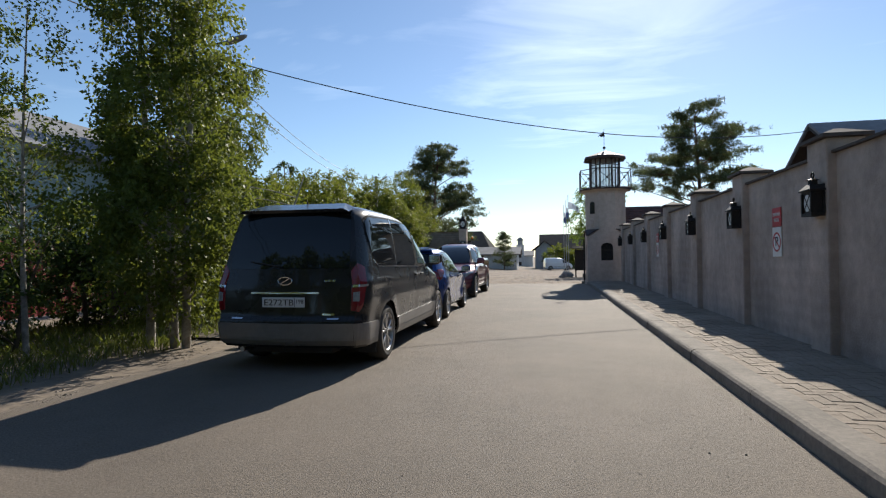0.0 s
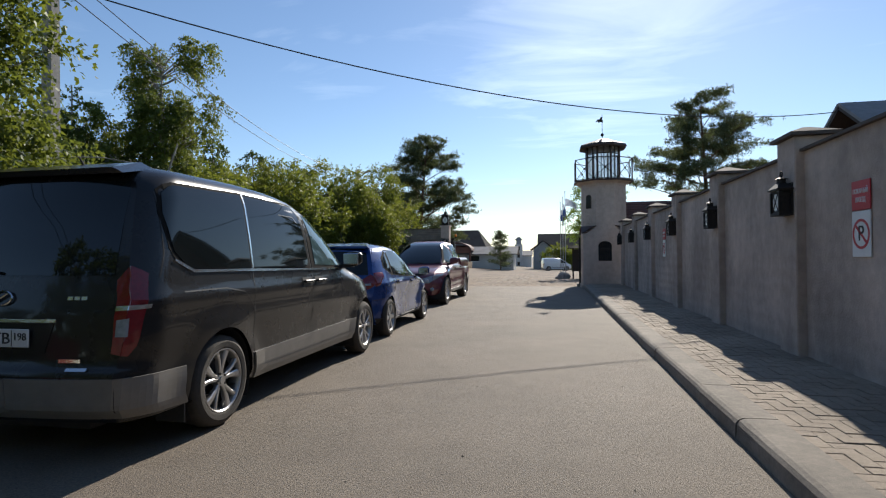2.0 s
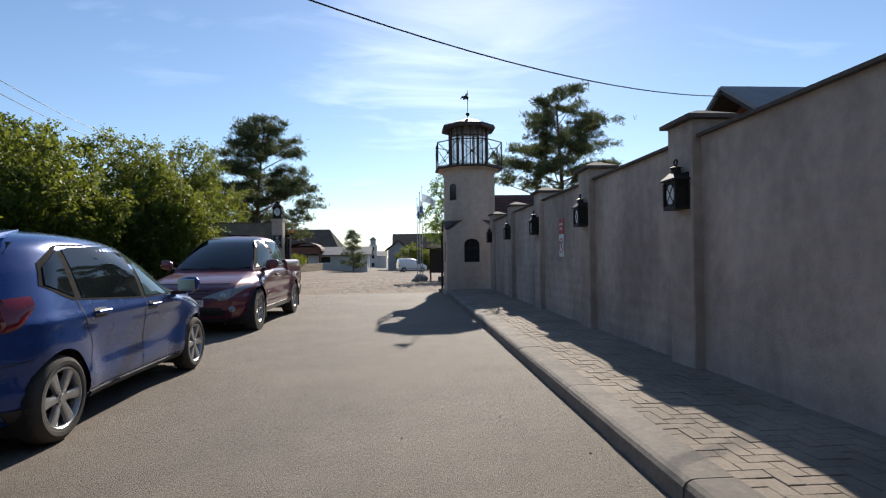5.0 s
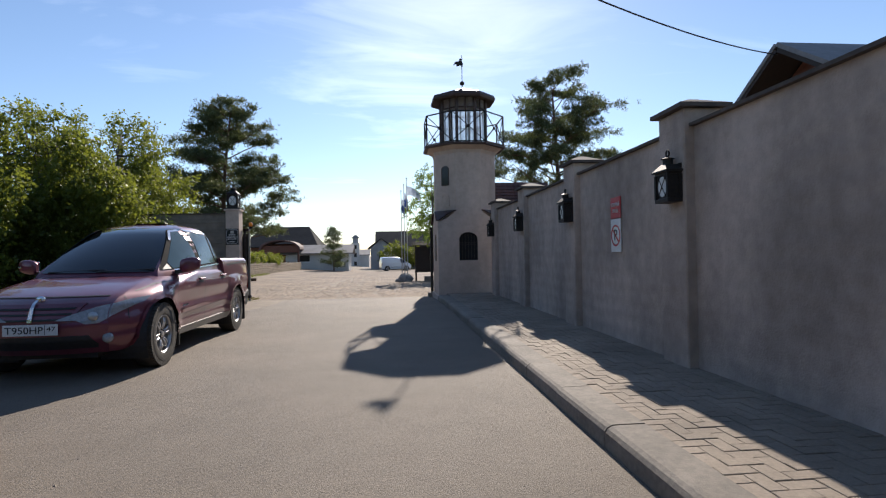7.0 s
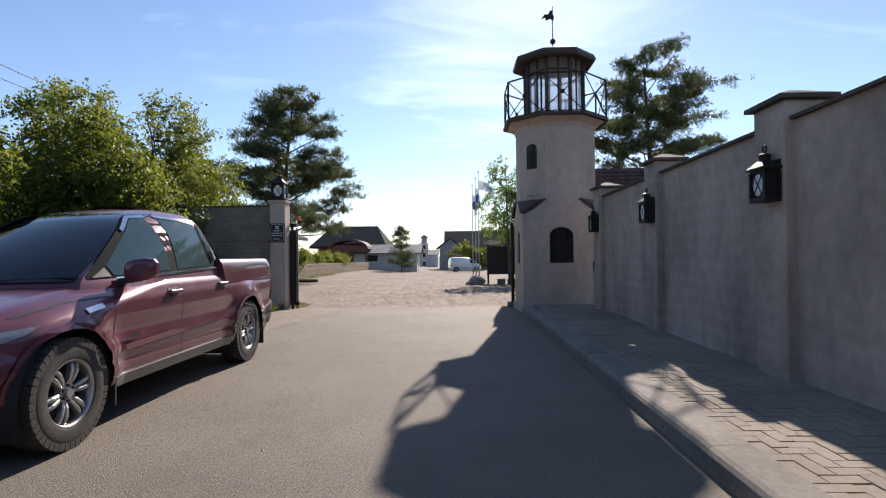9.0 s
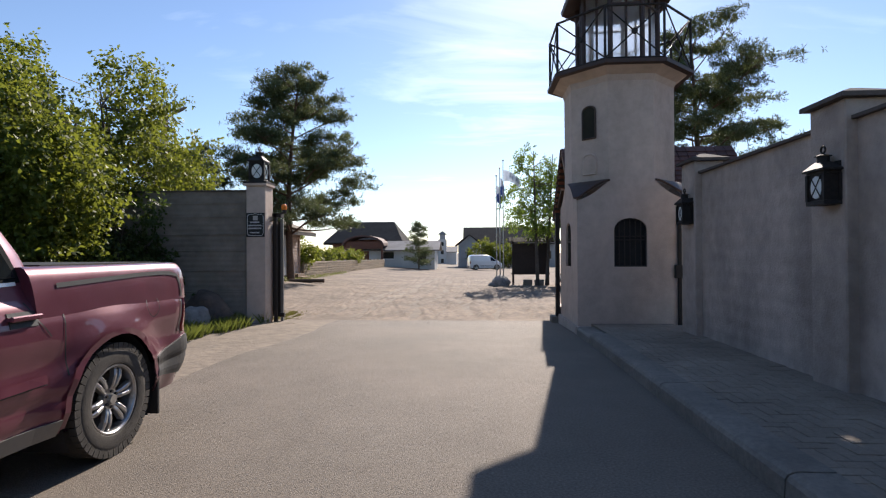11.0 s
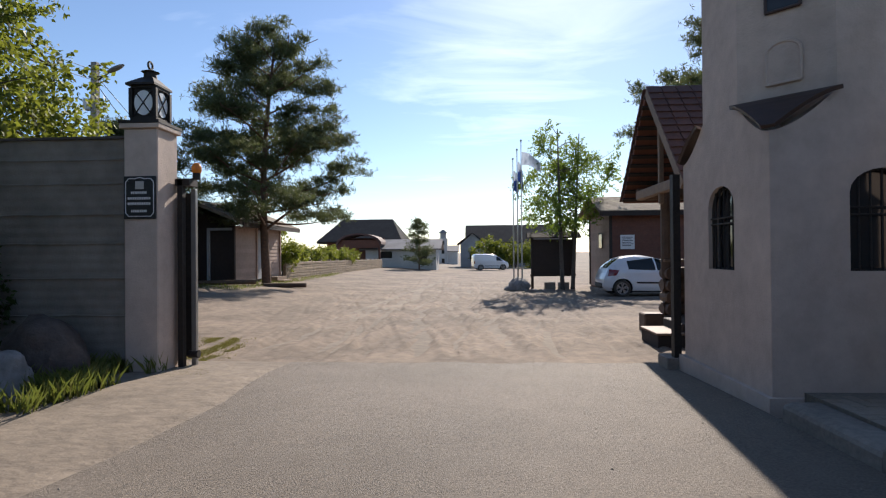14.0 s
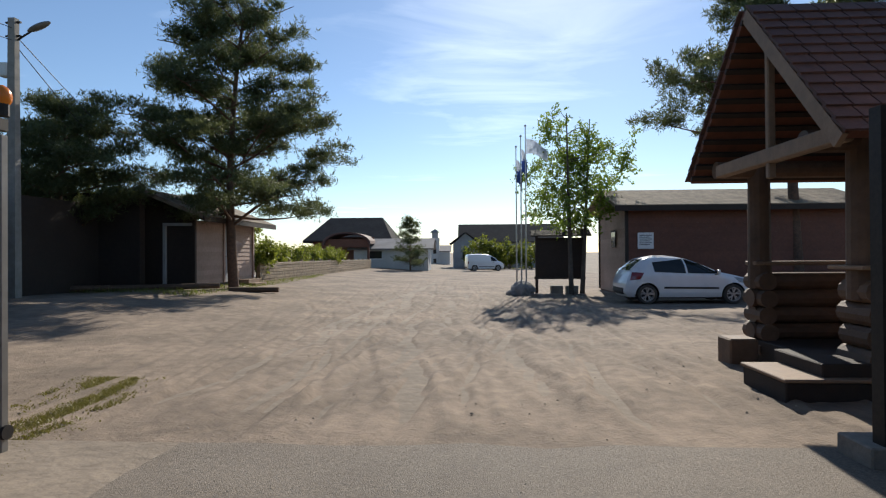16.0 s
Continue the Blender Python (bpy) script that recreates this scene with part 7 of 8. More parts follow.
simple_car("white_van", "white panel van parked across the yard", -0.9, 86.5, -78, wv, [(0.85, 0.33, 0.38), (3.55, 0.33, 0.38)], 0.33, zsteps(0.25, 1.86, 0.06) + [1.89, 1.92], M_CARWHITE,
           [([(2.75, 1.12), (3.55, 1.1)], [(2.7, 1.6), (2.95, 1.6), (3.52, 1.14)])], [([(-0.6, 1.15), (0.6, 1.15)], [(-0.55, 1.72), (0.55, 1.72)], True)], 0.89,
           [([(0.05, 0.8), (0.15, 0.8)], [(0.07, 1.1), (0.17, 1.1)], M_REDLENS)])

# ---- plants ----
def leaf_mat(name, c1, c2, trans=0.45, tcol=(0.30, 0.42, 0.05)):
    m = bpy.data.materials.new(name)
    m.use_nodes = True
    nt = m.node_tree
    bs = nt.nodes["Principled BSDF"]
    g = nt.nodes.new("ShaderNodeNewGeometry")
    r = nt.nodes.new("ShaderNodeValToRGB")
    r.color_ramp.elements[0].color, r.color_ramp.elements[1].color = (*c1, 1), (*c2, 1)
    nt.links.new(g.outputs["Random Per Island"], r.inputs[0])
    nt.links.new(r.outputs[0], bs.inputs["Base Color"])
    bs.inputs["Roughness"].default_value = 0.55
    bs.inputs["Specular IOR Level"].default_value = 0.35
    t = nt.nodes.new("ShaderNodeBsdfTranslucent")
    t.inputs[0].default_value = (*tcol, 1)
    x = nt.nodes.new("ShaderNodeMixShader")
    x.inputs[0].default_value = trans
    nt.links.new(bs.outputs[0], x.inputs[1])
    nt.links.new(t.outputs[0], x.inputs[2])
    nt.links.new(x.outputs[0], nt.nodes["Material Output"].inputs[0])
    return m


L_BIRCH = leaf_mat("birch_leaf", (0.04, 0.075, 0.015), (0.10, 0.135, 0.026), 0.36, (0.25, 0.29, 0.04))
L_BUSH = leaf_mat("bush_leaf", (0.035, 0.068, 0.013), (0.10, 0.135, 0.024), 0.38, (0.30, 0.335, 0.04))
L_ASH = leaf_mat("ash_leaf", (0.05, 0.09, 0.03), (0.10, 0.15, 0.05), 0.4)
L_PINE = leaf_mat("pine_needle", (0.035, 0.06, 0.03), (0.085, 0.105, 0.05), 0.3, (0.17, 0.2, 0.07))
L_GRASS = leaf_mat("grass_blade", (0.09, 0.12, 0.026), (0.23, 0.225, 0.065), 0.34, (0.2, 0.24, 0.04))
L_DRYGRASS = leaf_mat("dry_grass", (0.13, 0.115, 0.035), (0.24, 0.20, 0.075), 0.28, (0.27, 0.25, 0.06))
L_DARK = leaf_mat("dark_leaf", (0.025, 0.045, 0.014), (0.05, 0.075, 0.022), 0.3, (0.12, 0.18, 0.03))
M_BARK = mat("grey_bark", (0.13, 0.11, 0.09), (0.07, 0.058, 0.048), 0.9, scale=14, bump=0.6, bscale=30, stain=0.3)
M_PINEBARK = mat("pine_bark", (0.17, 0.10, 0.065), (0.085, 0.055, 0.04), 0.9, scale=10, bump=0.7, bscale=24, stain=0.3)
M_BIRCHBARK = mat("birch_bark", (0.5, 0.47, 0.42), (0.16, 0.14, 0.12), 0.8, scale=9, bump=0.3, bscale=30, stain=0.3)
rng = np.random.default_rng(7)


def limb(V, F, pts, r0, r1, n=7):
    """A bent tapered limb added to the lists."""
    base = len(V)
    m = len(pts)
    for i, p in enumerate(pts):
        a = Vector(pts[max(0, i - 1)])
        c = Vector(pts[min(m - 1, i + 1)])
        d = (c - a).normalized()
        u = d.orthogonal().normalized()
        w = d.cross(u)
        r = r0 + (r1 - r0) * i / (m - 1)
        for k in range(n):
            an = 2 * math.pi * k / n
            V.append(tuple(Vector(p) + (u * math.cos(an) + w * math.sin(an)) * r))
    for i in range(m - 1):
        for k in range(n):
            F.append((base + i * n + k, base + i * n + (k + 1) % n, base + (i + 1) * n + (k + 1) % n, base + (i + 1) * n + k))


def bend(a, b, k, n=5, droop=0.0):
    a, b = Vector(a), Vector(b)
    side = Vector(rng.normal(0, 1, 3).tolist()) * k * (b - a).length
    return [tuple(a.lerp(b, i / n) + side * math.sin(math.pi * i / n) - Vector((0, 0, droop * (i / n) ** 2))) for i in range(n + 1)]


def leaves(centres, axes, size, shape=0.6, jitter=0.35):
    """Folded diamond leaves, one at each centre, as vertex and face arrays."""
    n = len(centres)
    d = axes + rng.normal(0, jitter, (n, 3))
    d /= np.linalg.norm(d, axis=1)[:, None] + 1e-9
    o = rng.normal(0, 1, (n, 3))
    w = np.cross(d, o)
    w /= np.linalg.norm(w, axis=1)[:, None] + 1e-9
    nn = np.cross(d, w)
    s = size * rng.uniform(0.65, 1.25, n)[:, None]
    p0 = centres
    p2 = centres + d * s
    p1 = centres + d * s * 0.45 + w * s * shape * 0.5 + nn * s * 0.12
    p3 = centres + d * s * 0.45 - w * s * shape * 0.5 + nn * s * 0.12
    V = np.stack([p0, p1, p2, p3], 1).reshape(-1, 3)
    return V


def quad_mesh(name, V, material, smooth=False):
    me = bpy.data.meshes.new(name)
    n = len(V)
    me.vertices.add(n)
    me.vertices.foreach_set("co", np.ascontiguousarray(V, dtype=np.float32).ravel())
    me.loops.add(n)
    me.loops.foreach_set("vertex_index", np.arange(n, dtype=np.int32))
    me.polygons.add(n // 4)
    me.polygons.foreach_set("loop_start", np.arange(0, n, 4, dtype=np.int32))
    me.update(calc_edges=True)
    me.materials.append(material)
    return me


def tree(name, label, at, trunk_h, r0, blobs, n_clump, per, leaf, size, bark, cat="tree", twig=0.42, droop=0.0, stems=1, group="", lean=(0, 0)):
    """blobs: ellipsoids (dx, dy, z, rx, rz) that the crown fills; clumps of twigs in them carry single leaves."""
    x, y = at
    z = ground_z(x, y)
    t = thing(name, label, cat, group, (x, y, z))
    V, F = [], []
    tops = []
    for s in range(stems):
        bx, by = (0, 0) if stems == 1 else rng.normal(0, 0.35, 2)
        tx, ty = bx * 2.2 + lean[0], by * 2.2 + lean[1]
        pts = bend((bx, by, -0.2), (tx, ty, trunk_h), 0.02, 8)
        limb(V, F, pts, r0, r0 * 0.18, 9)
        tops.append(pts)
    C, A = [], []
    wts = np.array([b[3] * b[3] * b[4] for b in blobs])
    wts = wts / wts.sum()
    for k in range(n_clump):
        b = blobs[rng.choice(len(blobs), p=wts)]
        d = rng.normal(0, 1, 3)
        d /= np.linalg.norm(d)
        rad = rng.uniform(0.25, 1.0) ** 0.5
        c = np.array([b[0] + d[0] * b[3] * rad, b[1] + d[1] * b[3] * rad, b[2] + d[2] * b[4] * rad])
        st = tops[rng.integers(len(tops))]
        hh = max(0.12, min(0.97, (c[2] - 0.45 * np.hypot(c[0], c[1])) / trunk_h))
        i = hh * (len(st) - 1)
        p0 = Vector(st[int(i)]).lerp(Vector(st[min(len(st) - 1, int(i) + 1)]), i - int(i))
        if k % 3 == 0:
            limb(V, F, bend(p0, c, 0.06, 4), max(0.008, r0 * 0.22), 0.005, 5)
        out = c - np.array(p0)
        out /= np.linalg.norm(out) + 1e-9
        nt = 6
        for q in range(nt):
            dirn = out * 0.5 + rng.normal(0, 0.75, 3) + np.array([0, 0, 0.15])
            dirn /= np.linalg.norm(dirn)
            m = per // nt
            u = rng.uniform(0.1, 1, m)[:, None]
            pos = c + dirn * u * twig + np.array([0, 0, -1]) * (u ** 2) * droop + rng.normal(0, 0.035, (m, 3))
            C.append(pos)
            A.append(np.repeat((dirn * 0.5 + np.array([0, 0, -0.5 - droop]))[None], m, 0) + rng.normal(0, 0.5, (m, 3)))
    me = bpy.data.meshes.new("trunk")
    me.from_pydata(V, [], F)
    me.materials.append(bark)
    me.polygons.foreach_set("use_smooth", [True] * len(me.polygons))
    o = new("trunk", me)
    o.parent = t
    o = new("crown", quad_mesh("crown", leaves(np.concatenate(C), np.concatenate(A), size), leaf))
    o.parent = t
    return t


def pine(name, label, at, h, r0, limbs, tufts, lean=(0, 0), first=0.3, spread=1.0, tuft=0.17, group="pine trees", flat=0.55):
    """A Scots pine: bare trunk, rising limbs, needle tufts in flat irregular plates at the limbs' ends."""
    x, y = at
    z = ground_z(x, y)
    t = thing(name, label, "tree", group, (x, y, z))
    V, F = [], []
    trunk = bend((0, 0, -0.2), (lean[0], lean[1], h), 0.015, 10)
    limb(V, F, trunk, r0, r0 * 0.2, 10)
    C, A = [], []
    for k in range(limbs):
        f = first + (1 - first) * (k + rng.uniform(0, 0.8)) / limbs
        i = min(0.98, f) * 10
        p0 = Vector(trunk[int(i)]).lerp(Vector(trunk[min(10, int(i) + 1)]), i - int(i))
        a = k * 2.4 + rng.uniform(-0.5, 0.5)
        ln = spread * h * (0.36 * (1 - f) ** 0.65 + 0.09) * rng.uniform(0.7, 1.2)
        p1 = p0 + Vector((math.cos(a) * ln, math.sin(a) * ln, ln * rng.uniform(0.0, 0.6)))
        br = bend(p0, p1, 0.07, 6)
        limb(V, F, br, max(0.02, r0 * 0.36 * (1 - f * 0.6)), 0.012, 6)
        n_plate = max(4, int(ln * 3.6))
        for q in range(n_plate):
            u = rng.uniform(0.35, 1.05)
            j = min(5.99, u * 6)
            c = Vector(br[int(j)]).lerp(Vector(br[min(6, int(j) + 1)]), j - int(j))
            side = rng.normal(0, 0.15 * ln, 3)
            c2 = c + Vector((side[0], side[1], abs(side[2]) * 0.35 + 0.05))
            if q % 2 == 0:
                limb(V, F, bend(c, c2, 0.08, 3), 0.014, 0.005, 4)
            pr = rng.uniform(0.24, 0.5)
            m = int(tufts * pr / 0.4)
            off = rng.normal(0, 1, (m, 3)) * np.array([pr, pr, pr * flat]) * 0.6
            cc = np.array(c2) + off
            for w in range(7):
                C.append(cc)
                A.append(rng.normal(0, 1, (m, 3)) + np.array([0, 0, 0.6]))
    me = bpy.data.meshes.new("trunk")
    me.from_pydata(V, [], F)
    me.materials.append(M_PINEBARK)
    me.polygons.foreach_set("use_smooth", [True] * len(me.polygons))
    o = new("trunk", me)
    o.parent = t
    o = new("crown", quad_mesh("crown", leaves(np.concatenate(C), np.concatenate(A), tuft, 0.16, 0.1), L_PINE))
    o.parent = t
    return t


# young aspens and birches on the verge beside the minivan
tree("aspen", "young leafy aspen on the grassy verge", (-5.46, 7.12), 6.6, 0.07, [(0, 0, 1.7, 1.05, 1.3), (0, 0, 3.4, 1.0, 1.3), (-0.25, 0.1, 5.0, 0.75, 1.2), (0.45, 0, 5.3, 0.35, 0.9), (0.85, 0, 4.0, 0.4, 0.5)], 440, 120, L_BIRCH, 0.068, M_BIRCHBARK, stems=3, droop=0.1, group="roadside trees")
tree("birch", "slender young birch with sparse leaves", (-6.75, 6.0), 4.7, 0.045, [(0, 0, 2.6, 0.7, 1.3), (0, 0, 4.0, 0.45, 0.9)], 75, 72, L_BIRCH, 0.06, M_BIRCHBARK, twig=0.38, group="roadside trees")
tree("aspen", "low leafy aspen on the grassy verge", (-6.6, 9.4), 2.8, 0.05, [(0, 0, 1.2, 1.0, 1.0), (0, 0, 2.3, 0.8, 0.7)], 130, 96, L_BIRCH, 0.07, M_BIRCHBARK, stems=2, droop=0.08, group="roadside trees")
tree("shrub", "dense dark shrub under the roadside trees", (-7.9, 6.2), 1.9, 0.04, [(0, 0, 1.0, 1.3, 0.9), (0.3, -1.6, 0.9, 1.1, 0.8)], 90, 84, L_DARK, 0.075, M_BARK, "shrub", stems=4, group="roadside shrubs")
for (tx_, ty_, th_, tr_) in ((-8.6, 9.2, 2.6, 1.3), (-7.9, 12.6, 2.3, 1.3), (-9.6, 6.5, 3.2, 1.4), (-8.0, 3.6, 2.4, 1.3), (-9.2, -0.5, 2.6, 1.4)):
    tree("shrub", "dense dark shrub under the roadside trees", (tx_, ty_), th_ * 0.8, 0.05, [(0, 0, th_ * 0.3, tr_, th_ * 0.3), (0, 0, th_ * 0.65, tr_ * 0.9, th_ * 0.32)], 170, 96, L_DARK, 0.085, M_BARK, "shrub", stems=4, group="roadside shrubs")
tree("shrub", "dark shrub against the concrete gate wall", (-7.1, 27.1), 2.0, 0.05, [(0, 0, 0.9, 1.2, 0.9), (0.2, 0.1, 1.9, 0.95, 0.8), (0.7, 0.2, 0.7, 0.5, 0.5)], 120, 96, L_DARK, 0.085, M_BARK, "shrub", stems=4, group="thicket by the gate")
tree("shrub", "dense dark shrub under the roadside trees", (-9.0, 2.6), 1.7, 0.04, [(0, 0, 0.9, 1.3, 0.8), (0.2, -1.8, 0.8, 1.2, 0.7)], 80, 84, L_DARK, 0.075, M_BARK, "shrub", stems=4, group="roadside shrubs")
tree("shrub", "dense shrub on the verge beside the cars", (-6.6, 11.8), 2.0, 0.04, [(0, 0, 1.0, 1.1, 0.9), (0.2, 1.8, 0.9, 1.0, 0.8)], 70, 84, L_BUSH, 0.075, M_BARK, "shrub", stems=4, group="roadside shrubs")
# unseen trees added behind the walker, to darken reflections in the cars' tails
for k in range(9):
    tree("aspen", "unseen leafy aspen added behind the road to darken reflections", (-16 + 3.2 * k, -12 - 1.6 * (k % 2)), 11 + (k % 3), 0.16, [(0, 0, 2.6, 2.0, 2.0), (0, 0, 6.4, 2.1, 2.4), (0, 0, 10.2, 1.7, 2.3)], 170, 48, L_BIRCH, 0.32, M_BARK, twig=0.8, stems=2, group="trees behind the road")
# tall drooping birch
tree("weeping_birch", "tall birch with drooping twigs", (-15.5, 22.9), 9.6, 0.16, [(-0.8, 0, 9.2, 0.8, 1.5), (1.6, 0, 9.6, 0.85, 0.9), (0.2, 0, 6.8, 1.3, 1.6), (2.2, -0.2, 7.2, 0.7, 0.8), (-1.5, 0, 5.8, 1.0, 1.3), (0.6, 0, 4.2, 1.7, 1.5)], 640, 114, L_BIRCH, 0.105, M_BIRCHBARK, twig=0.65, droop=0.55, group="birch trees")
tree("birch", "birch behind the parked cars", (-17.5, 20.5), 8.0, 0.13, [(0, 0, 6.4, 1.1, 1.5), (0, 0, 4.4, 1.7, 1.8)], 300, 96, L_BIRCH, 0.12, M_BIRCHBARK, twig=0.6, droop=0.3, group="birch trees")
# thicket of cherry and willow left of the gate
TH_ = [(-8.6, 26.4, 5.3, 1.7), (-10.6, 28.6, 6.3, 1.9), (-12.8, 27.2, 6.0, 1.7), (-7.6, 28.9, 5.9, 1.5), (-7.3, 25.3, 4.4, 1.2), (-9.0, 22.2, 4.6, 1.6), (-10.8, 24.2, 5.6, 1.7), (-9.3, 17.6, 3.8, 1.5), (-11.0, 20.5, 4.6, 1.7)]
for i, (tx_, ty_, th_, tr_) in enumerate(TH_):
    near_ = i in (0, 4, 3)
    tree("thicket_tree", "broad-leaved bushy tree with sunlit yellow-green leaves", (tx_, ty_), th_ * 0.8, 0.08,
         [(0, 0, th_ * 0.28, tr_ * 0.95, th_ * 0.22), (0.2, 0, th_ * 0.55, tr_, th_ * 0.24), (-0.2, 0.1, th_ * 0.82, tr_ * 0.6, th_ * 0.2)], 330 if near_ else 250, 96, L_BUSH, 0.09 if near_ else 0.11, M_BARK, twig=0.5, stems=3, group="thicket by the gate")
for (tx_, ty_, th_, tr_) in ((-15.5, 30, 7.2, 1.8), (-18.3, 30.5, 8.2, 1.7)):
    tree("spruce", "dark conical conifer behind the thicket", (tx_, ty_), th_, 0.12, [(0, 0, th_ * 0.25, tr_, th_ * 0.22), (0, 0, th_ * 0.55, tr_ * 0.75, th_ * 0.22), (0, 0, th_ * 0.83, tr_ * 0.42, th_ * 0.18)], 270, 96, L_DARK, 0.14, M_PINEBARK, twig=0.5, droop=0.2, group="conifers")
# pines and yard trees
pine("pine", "tall Scots pine with layered dark needles in the yard", (-9.3, 44.2), 10.1, 0.2, 46, 50, (0.4, 0), 0.24, 1.04, 0.19, flat=0.5)
pine("pine", "broad Scots pine with a reddish trunk behind the wall", (12.2, 46.6), 13.0, 0.24, 40, 40, (-0.6, 0), 0.36, 1.0, 0.21, flat=0.6)
pine("pine", "dark spreading pine over the kiosk", (-14.0, 41.4), 5.6, 0.13, 40, 60, (0.5, 0), 0.3, 1.15, 0.16, flat=0.5)
pine("small_pine", "small pine in front of the far houses", (-6.6, 80.5), 5.3, 0.10, 34, 16, (0, 0), 0.08, 0.75, 0.22)
tree("rowan", "slender rowan tree with light feathery leaves", (3.75, 47.9), 7.4, 0.11, [(-0.2, 0, 6.6, 1.3, 1.2), (-0.9, 0, 5.0, 1.4, 1.3), (1.0, 0, 5.2, 1.5, 1.3), (0.0, 0, 3.6, 1.9, 1.0), (1.7, 0, 6.0, 0.9, 0.9)], 210, 72, L_ASH, 0.12, M_BARK, twig=0.55, droop=0.1, stems=2, group="yard trees")
for (tx_, ty_, th_, tr_) in ((1.2, 101, 4.4, 2.2), (4.6, 100, 3.8, 2.0), (8.0, 98, 3.6, 2.2)):
    tree("bush", "rounded green bush before the long grey house", (tx_, ty_), th_ * 0.8, 0.1, [(0, 0, th_ * 0.5, tr_, th_ * 0.45)], 70, 48, L_BUSH, 0.3, M_BARK, "bush", twig=0.9, stems=3, group="far bushes")
for k in range(6):
    tree("bush", "currant bush growing over the low fence", (-11.6 - 0.3 * (k % 2), 50.5 + k * 3.6), 1.7, 0.04, [(0, 0, 1.1, 1.25, 0.75)], 60, 60, L_BUSH, 0.15, M_BARK, "bush", twig=0.4, stems=4, group="bushes along the fence")
tree("bush", "leafy bush beside the kiosk", (-10.8, 49.6), 2.2, 0.05, [(0, 0, 1.5, 0.9, 1.0)], 60, 60, L_BUSH, 0.14, M_BARK, "bush", twig=0.4, stems=3, group="bushes along the fence")


# grass and weeds
def grass(name, label, pts, h, spread_, material=None):
    n = len(pts)
    V = np.zeros((n, 4, 3))
    a = rng.uniform(0, 2 * math.pi, n)
    hh = h * rng.uniform(0.4, 1.25, n)
    w = 0.0035 + 0.004 * rng.random(n)
    dx, dy = np.cos(a), np.sin(a)
    ln = rng.uniform(0.1, spread_, n) * hh
    base = np.array(pts)
    V[:, 0] = base + np.stack([-dy * w, dx * w, 0 * w], 1)
    V[:, 1] = base + np.stack([dy * w, -dx * w, 0 * w], 1)
    V[:, 2] = base + np.stack([dx * ln + dy * w * 0.3, dy * ln - dx * w * 0.3, hh], 1)
    V[:, 3] = base + np.stack([dx * ln * 0.35 - dy * w * 1.2, dy * ln * 0.35 + dx * w * 1.2, hh * 0.55], 1)
    o = new(name, quad_mesh(name, V.reshape(-1, 3), material or L_GRASS))
    return tagged(o, label, "grass", "", "stuff")


def scatter(n, x0, x1, y0, y1, dens):
    out = []
    while len(out) < n:
        x, y = rng.uniform(x0, x1), rng.uniform(y0, y1)
        if rng.random() < dens(x, y):
            out.append((x, y, ground_z(x, y) - 0.02))
    return out


def verge(x, y):
    e = -4.15 - 0.35 * max(0, (26.5 - y) / 6) + 0.25 * noise.noise(Vector((0, y * 1.3, 9)))
    return 1.0 if x < e and noise.noise(Vector((x * 1.5, y * 1.5, 2))) > -0.25 else 0.0


grass("grass", "uncut green grass and weeds on the verge by the gate", scatter(34000, -7.5, -3.9, 19, 27.9, verge), 0.22, 0.8)
grass("grass", "rough grass under the roadside trees", scatter(15000, -9.5, -5.0, -2, 14, lambda x, y: 1.0 if x < -5.35 + 0.25 * noise.noise(Vector((0, y, 4))) and noise.noise(Vector((x * 1.1, y * 1.1, 6))) + 0.35 * (-5.2 - x) > -0.1 else 0.0), 0.17, 0.8)
grass("grass", "thin dry grass at the gate post", scatter(14000, -5.4, -3.5, 27.5, 30.7, lambda x, y: max(0.0, 1 - abs(x + 4.2 + 0.22 * (y - 28.3)) / 0.55) * (1.0 if noise.noise(Vector((x * 2, y * 2, 2))) > -0.1 else 0.1)), 0.03, 1.3, L_DRYGRASS)
grass("grass", "short grass along the bank in the yard", scatter(7000, -12.5, -8.0, 40, 60, lambda x, y: 1.0 if x < -8.9 - 0.06 * (y - 42) else 0.0), 0.12, 0.8)
grass("grass", "weeds along the foot of the wall", scatter(500, 3.16, 3.30, 2, 25, lambda x, y: 1.0 if noise.noise(Vector((0, y * 1.2, 3))) > 0.25 else 0.02), 0.06, 0.8)


def litter(name, label, n, dens, x0, x1, y0, y1, size, material, zoff=0.0):
    """Loose grit: small uneven stones, joined."""
    pts = scatter(n, x0, x1, y0, y1, dens)
    base = np.array([(1, 0, 0), (-1, 0, 0), (0, 1, 0), (0, -1, 0), (0, 0, 1)], float)
    faces = [(0, 2, 4), (2, 1, 4), (1, 3, 4), (3, 0, 4)]
    V, F = [], []
    for p in pts:
        s = size * rng.uniform(0.4, 1.6)
        k = len(V)
        q = base * rng.uniform(0.6, 1.2, (5, 1)) * s * np.array([1, 1, 0.7])
        a = rng.uniform(0, 6.28)
        r = np.array([[math.cos(a), -math.sin(a), 0], [math.sin(a), math.cos(a), 0], [0, 0, 1]])
        V.extend((q @ r.T + np.array(p) + np.array([0, 0, 0.018 + zoff])).tolist())
        F.extend(tuple(i + k for i in f) for f in faces)
    me = bpy.data.meshes.new(name)
    me.from_pydata(V, [], F)
    me.materials.append(material)
    tagged(new(name, me), label, "gravel", "", "stuff")


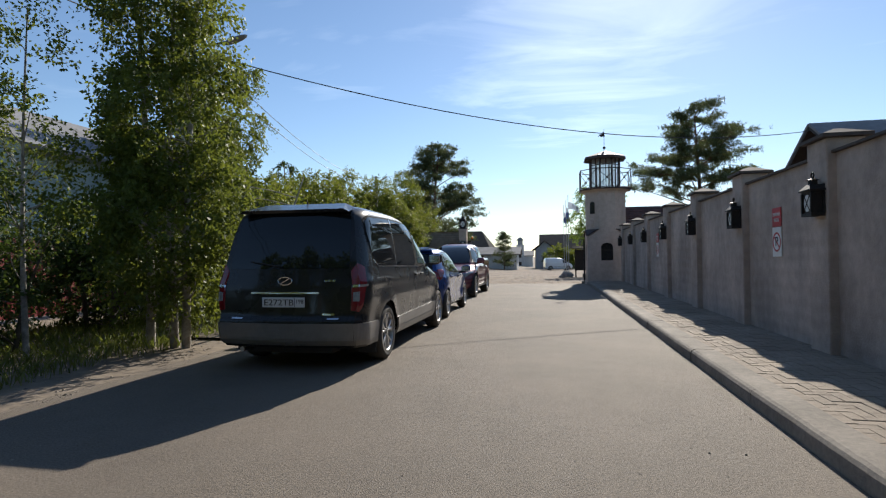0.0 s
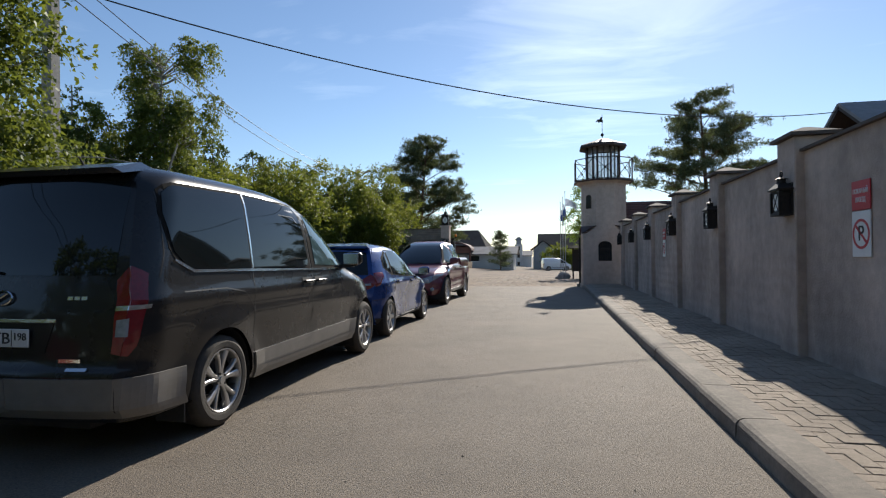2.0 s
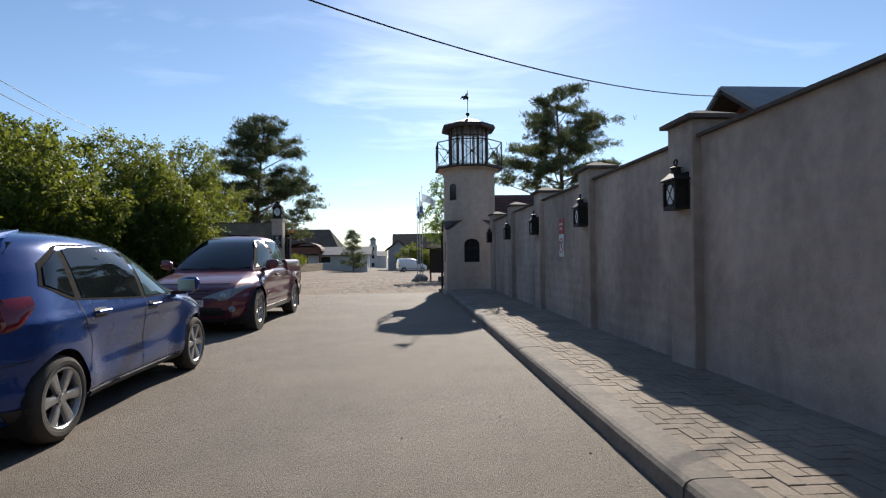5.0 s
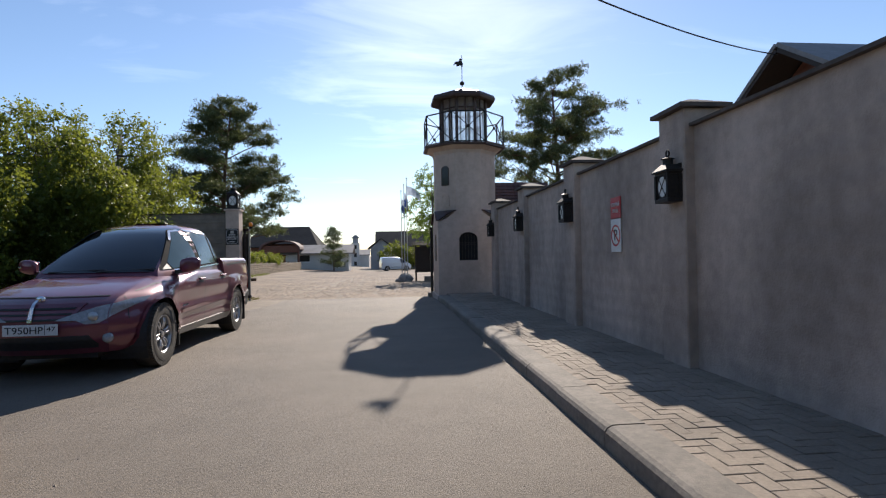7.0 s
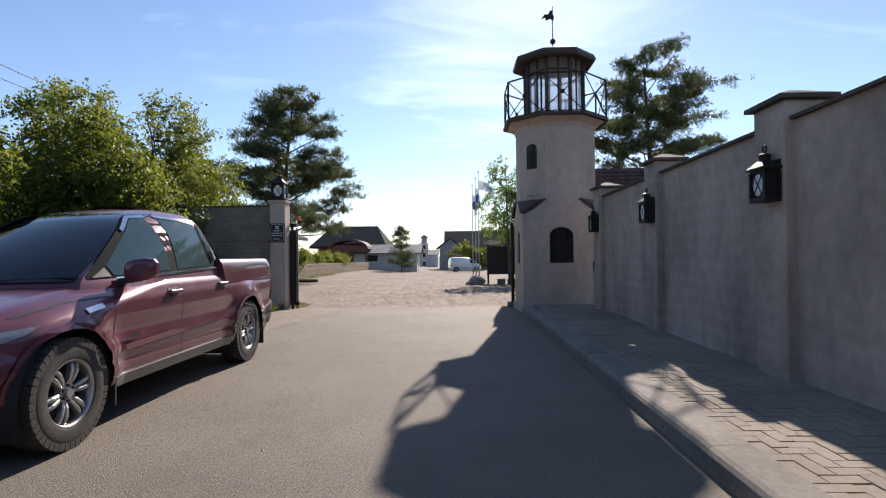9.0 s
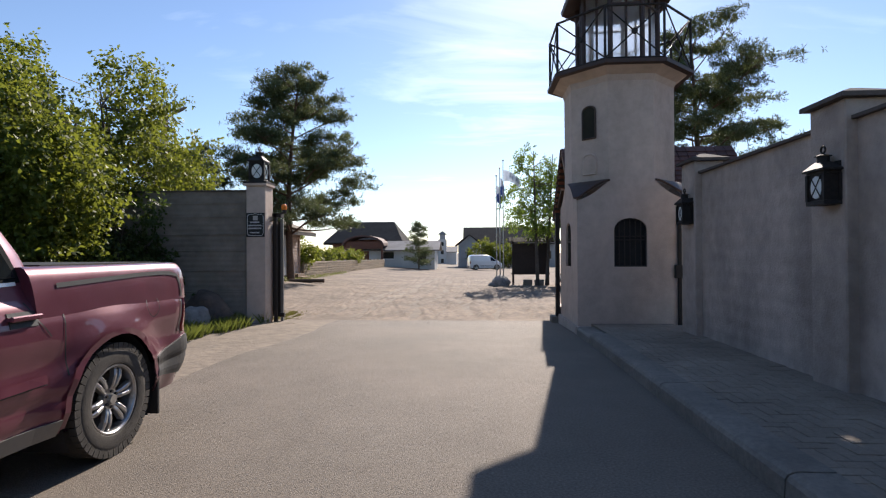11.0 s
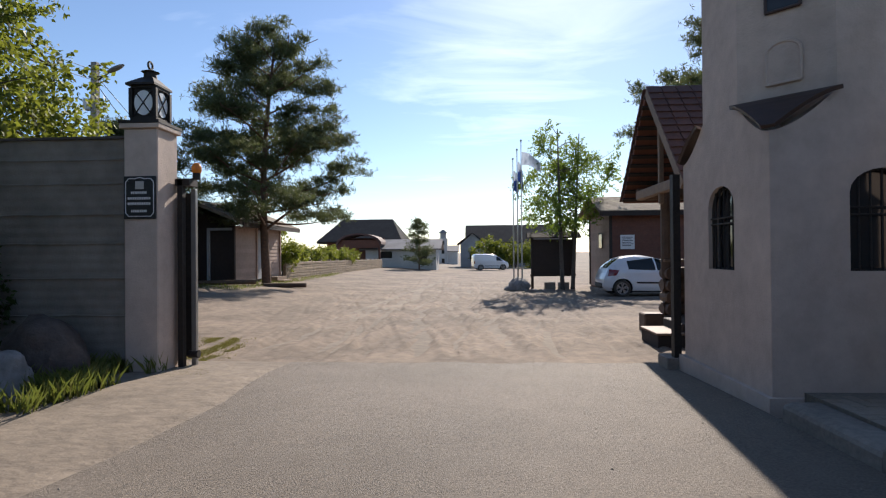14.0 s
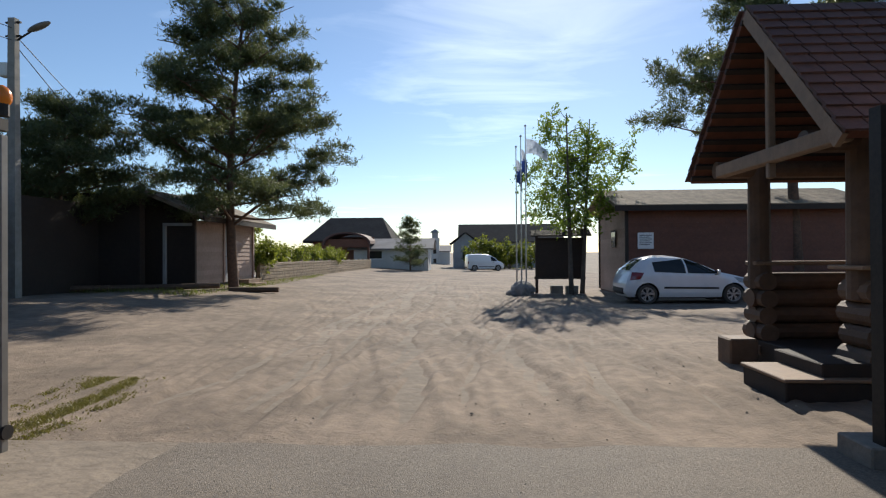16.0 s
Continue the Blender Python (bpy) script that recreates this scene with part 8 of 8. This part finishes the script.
M_GRIT = mat("grit", (0.32, 0.28, 0.22), (0.16, 0.13, 0.1), 0.9, scale=30, stain=0.3, island=0.45)
litter("gravel", "loose grit scattered on the asphalt", 900, lambda x, y: 0.25 + 0.75 * (1 if x > 1.45 or x < -3.2 else 0), -4.3, 1.68, 0, 28, 0.010, M_GRIT)
litter("gravel", "pebbles and clods on the sandy yard", 1500, lambda x, y: 1.0, -9, 8, 28.6, 48, 0.012, M_GRIT)
litter("gravel", "pebbles on the sandy verge", 700, lambda x, y: 1.0, -6.2, -4.4, 1, 27, 0.016, M_GRIT)

# ---- kerb stones and block paving (last: many small pieces) ----
road_ob = bpy.data.objects["pavement"]
b = bmesh.new()
loft(b, [[(1.742, 0.0005, -0.1), (2.02, 0.0005, -0.1), (2.02, 0.0005, 0.142), (1.83, 0.0005, 0.142), (1.795, 0.0005, 0.138), (1.768, 0.0005, 0.124), (1.752, 0.0005, 0.10)],
         [(1.742, 0.9995, -0.1), (2.02, 0.9995, -0.1), (2.02, 0.9995, 0.142), (1.83, 0.9995, 0.142), (1.795, 0.9995, 0.138), (1.768, 0.9995, 0.124), (1.752, 0.9995, 0.10)]])
bmesh.ops.recalc_face_normals(b, faces=b.faces[:])
kerb0 = part("kerb_stone", b, M_KERB, road_ob)
kerb_me = kerb0.data
kerb0.location = (0, -8, 0)
for k in range(1, 34):
    o = new("kerb_stone", kerb_me)
    o.parent = road_ob
    o.location = (random.uniform(-0.003, 0.003), -8 + k, random.uniform(-0.003, 0.003) - (0.04 if k == 33 else 0))
    o.rotation_euler = (0, 0, random.uniform(-0.003, 0.003))
part("kerb_run", bbox(1.80, 2.02, -30, -8, -0.1, 0.14), M_KERB, road_ob)

# blocks in running bond, laid across the footpath
BL, BW, GAP = 0.20, 0.10, 0.006


def block_mesh():
    bm_ = bmesh.new()
    box(bm_, GAP / 2, BL - GAP / 2, GAP / 2, BW - GAP / 2, -0.03, 0.0, bev=0.003)
    me = bpy.data.meshes.new("paver")
    bm_.to_mesh(me)
    bm_.free()
    me.materials.append(M_PAVER)
    return me


bm_me = block_mesh()
cells, halves = [], []
# 90-degree herringbone: on a grid of block widths, long-across and long-along blocks step diagonally
for j in range(-60, 260):
    y0 = j * BW
    for i in range(14):
        x0 = 2.03 + i * BW
        if (i - j) % 4 == 0:
            cells.append((x0, y0, 0))
        elif (i - j) % 4 == 3:
            cells.append((x0 + BW, y0, 90))
        elif (i - j) % 4 == 1 and i == 0:
            halves.append((2.03, y0))
near = [c for c in cells if 12.0 < c[1] < 16.6 and c[0] < 3.2][:300]
near_set = set(near)
for x, y, r in near:
    o = new("paver", bm_me)
    o.parent = road_ob
    o.matrix_local = pose(x, y, PAVE_Z + random.uniform(-0.003, 0.003), random.uniform(-0.6, 0.6), random.uniform(-0.6, 0.6), r)
src_v = np.array([v.co for v in bm_me.vertices])
src_f = [tuple(p.vertices) for p in bm_me.polygons]
V, F = [], []
for x, y, r in cells:
    if (x, y, r) in near_set:
        continue
    m = np.array(pose(x, y, PAVE_Z + random.uniform(-0.003, 0.003), random.uniform(-0.6, 0.6), random.uniform(-0.6, 0.6), r))
    n0 = len(V)
    V.extend((src_v @ m[:3, :3].T + m[:3, 3]).tolist())
    F.extend(tuple(i + n0 for i in f) for f in src_f)
for x, y in halves:
    n0 = len(V)
    V.extend((src_v * np.array([0.5, 1, 1]) + np.array([x, y, PAVE_Z + random.uniform(-0.003, 0.003)])).tolist())
    F.extend(tuple(i + n0 for i in f) for f in src_f)
me = bpy.data.meshes.new("pavers")
me.from_pydata(V, [], F)
me.materials.append(M_PAVER_FAR)
o = new("pavers", me)
o.parent = road_ob
tagged(o, "", "", "", "stuff")
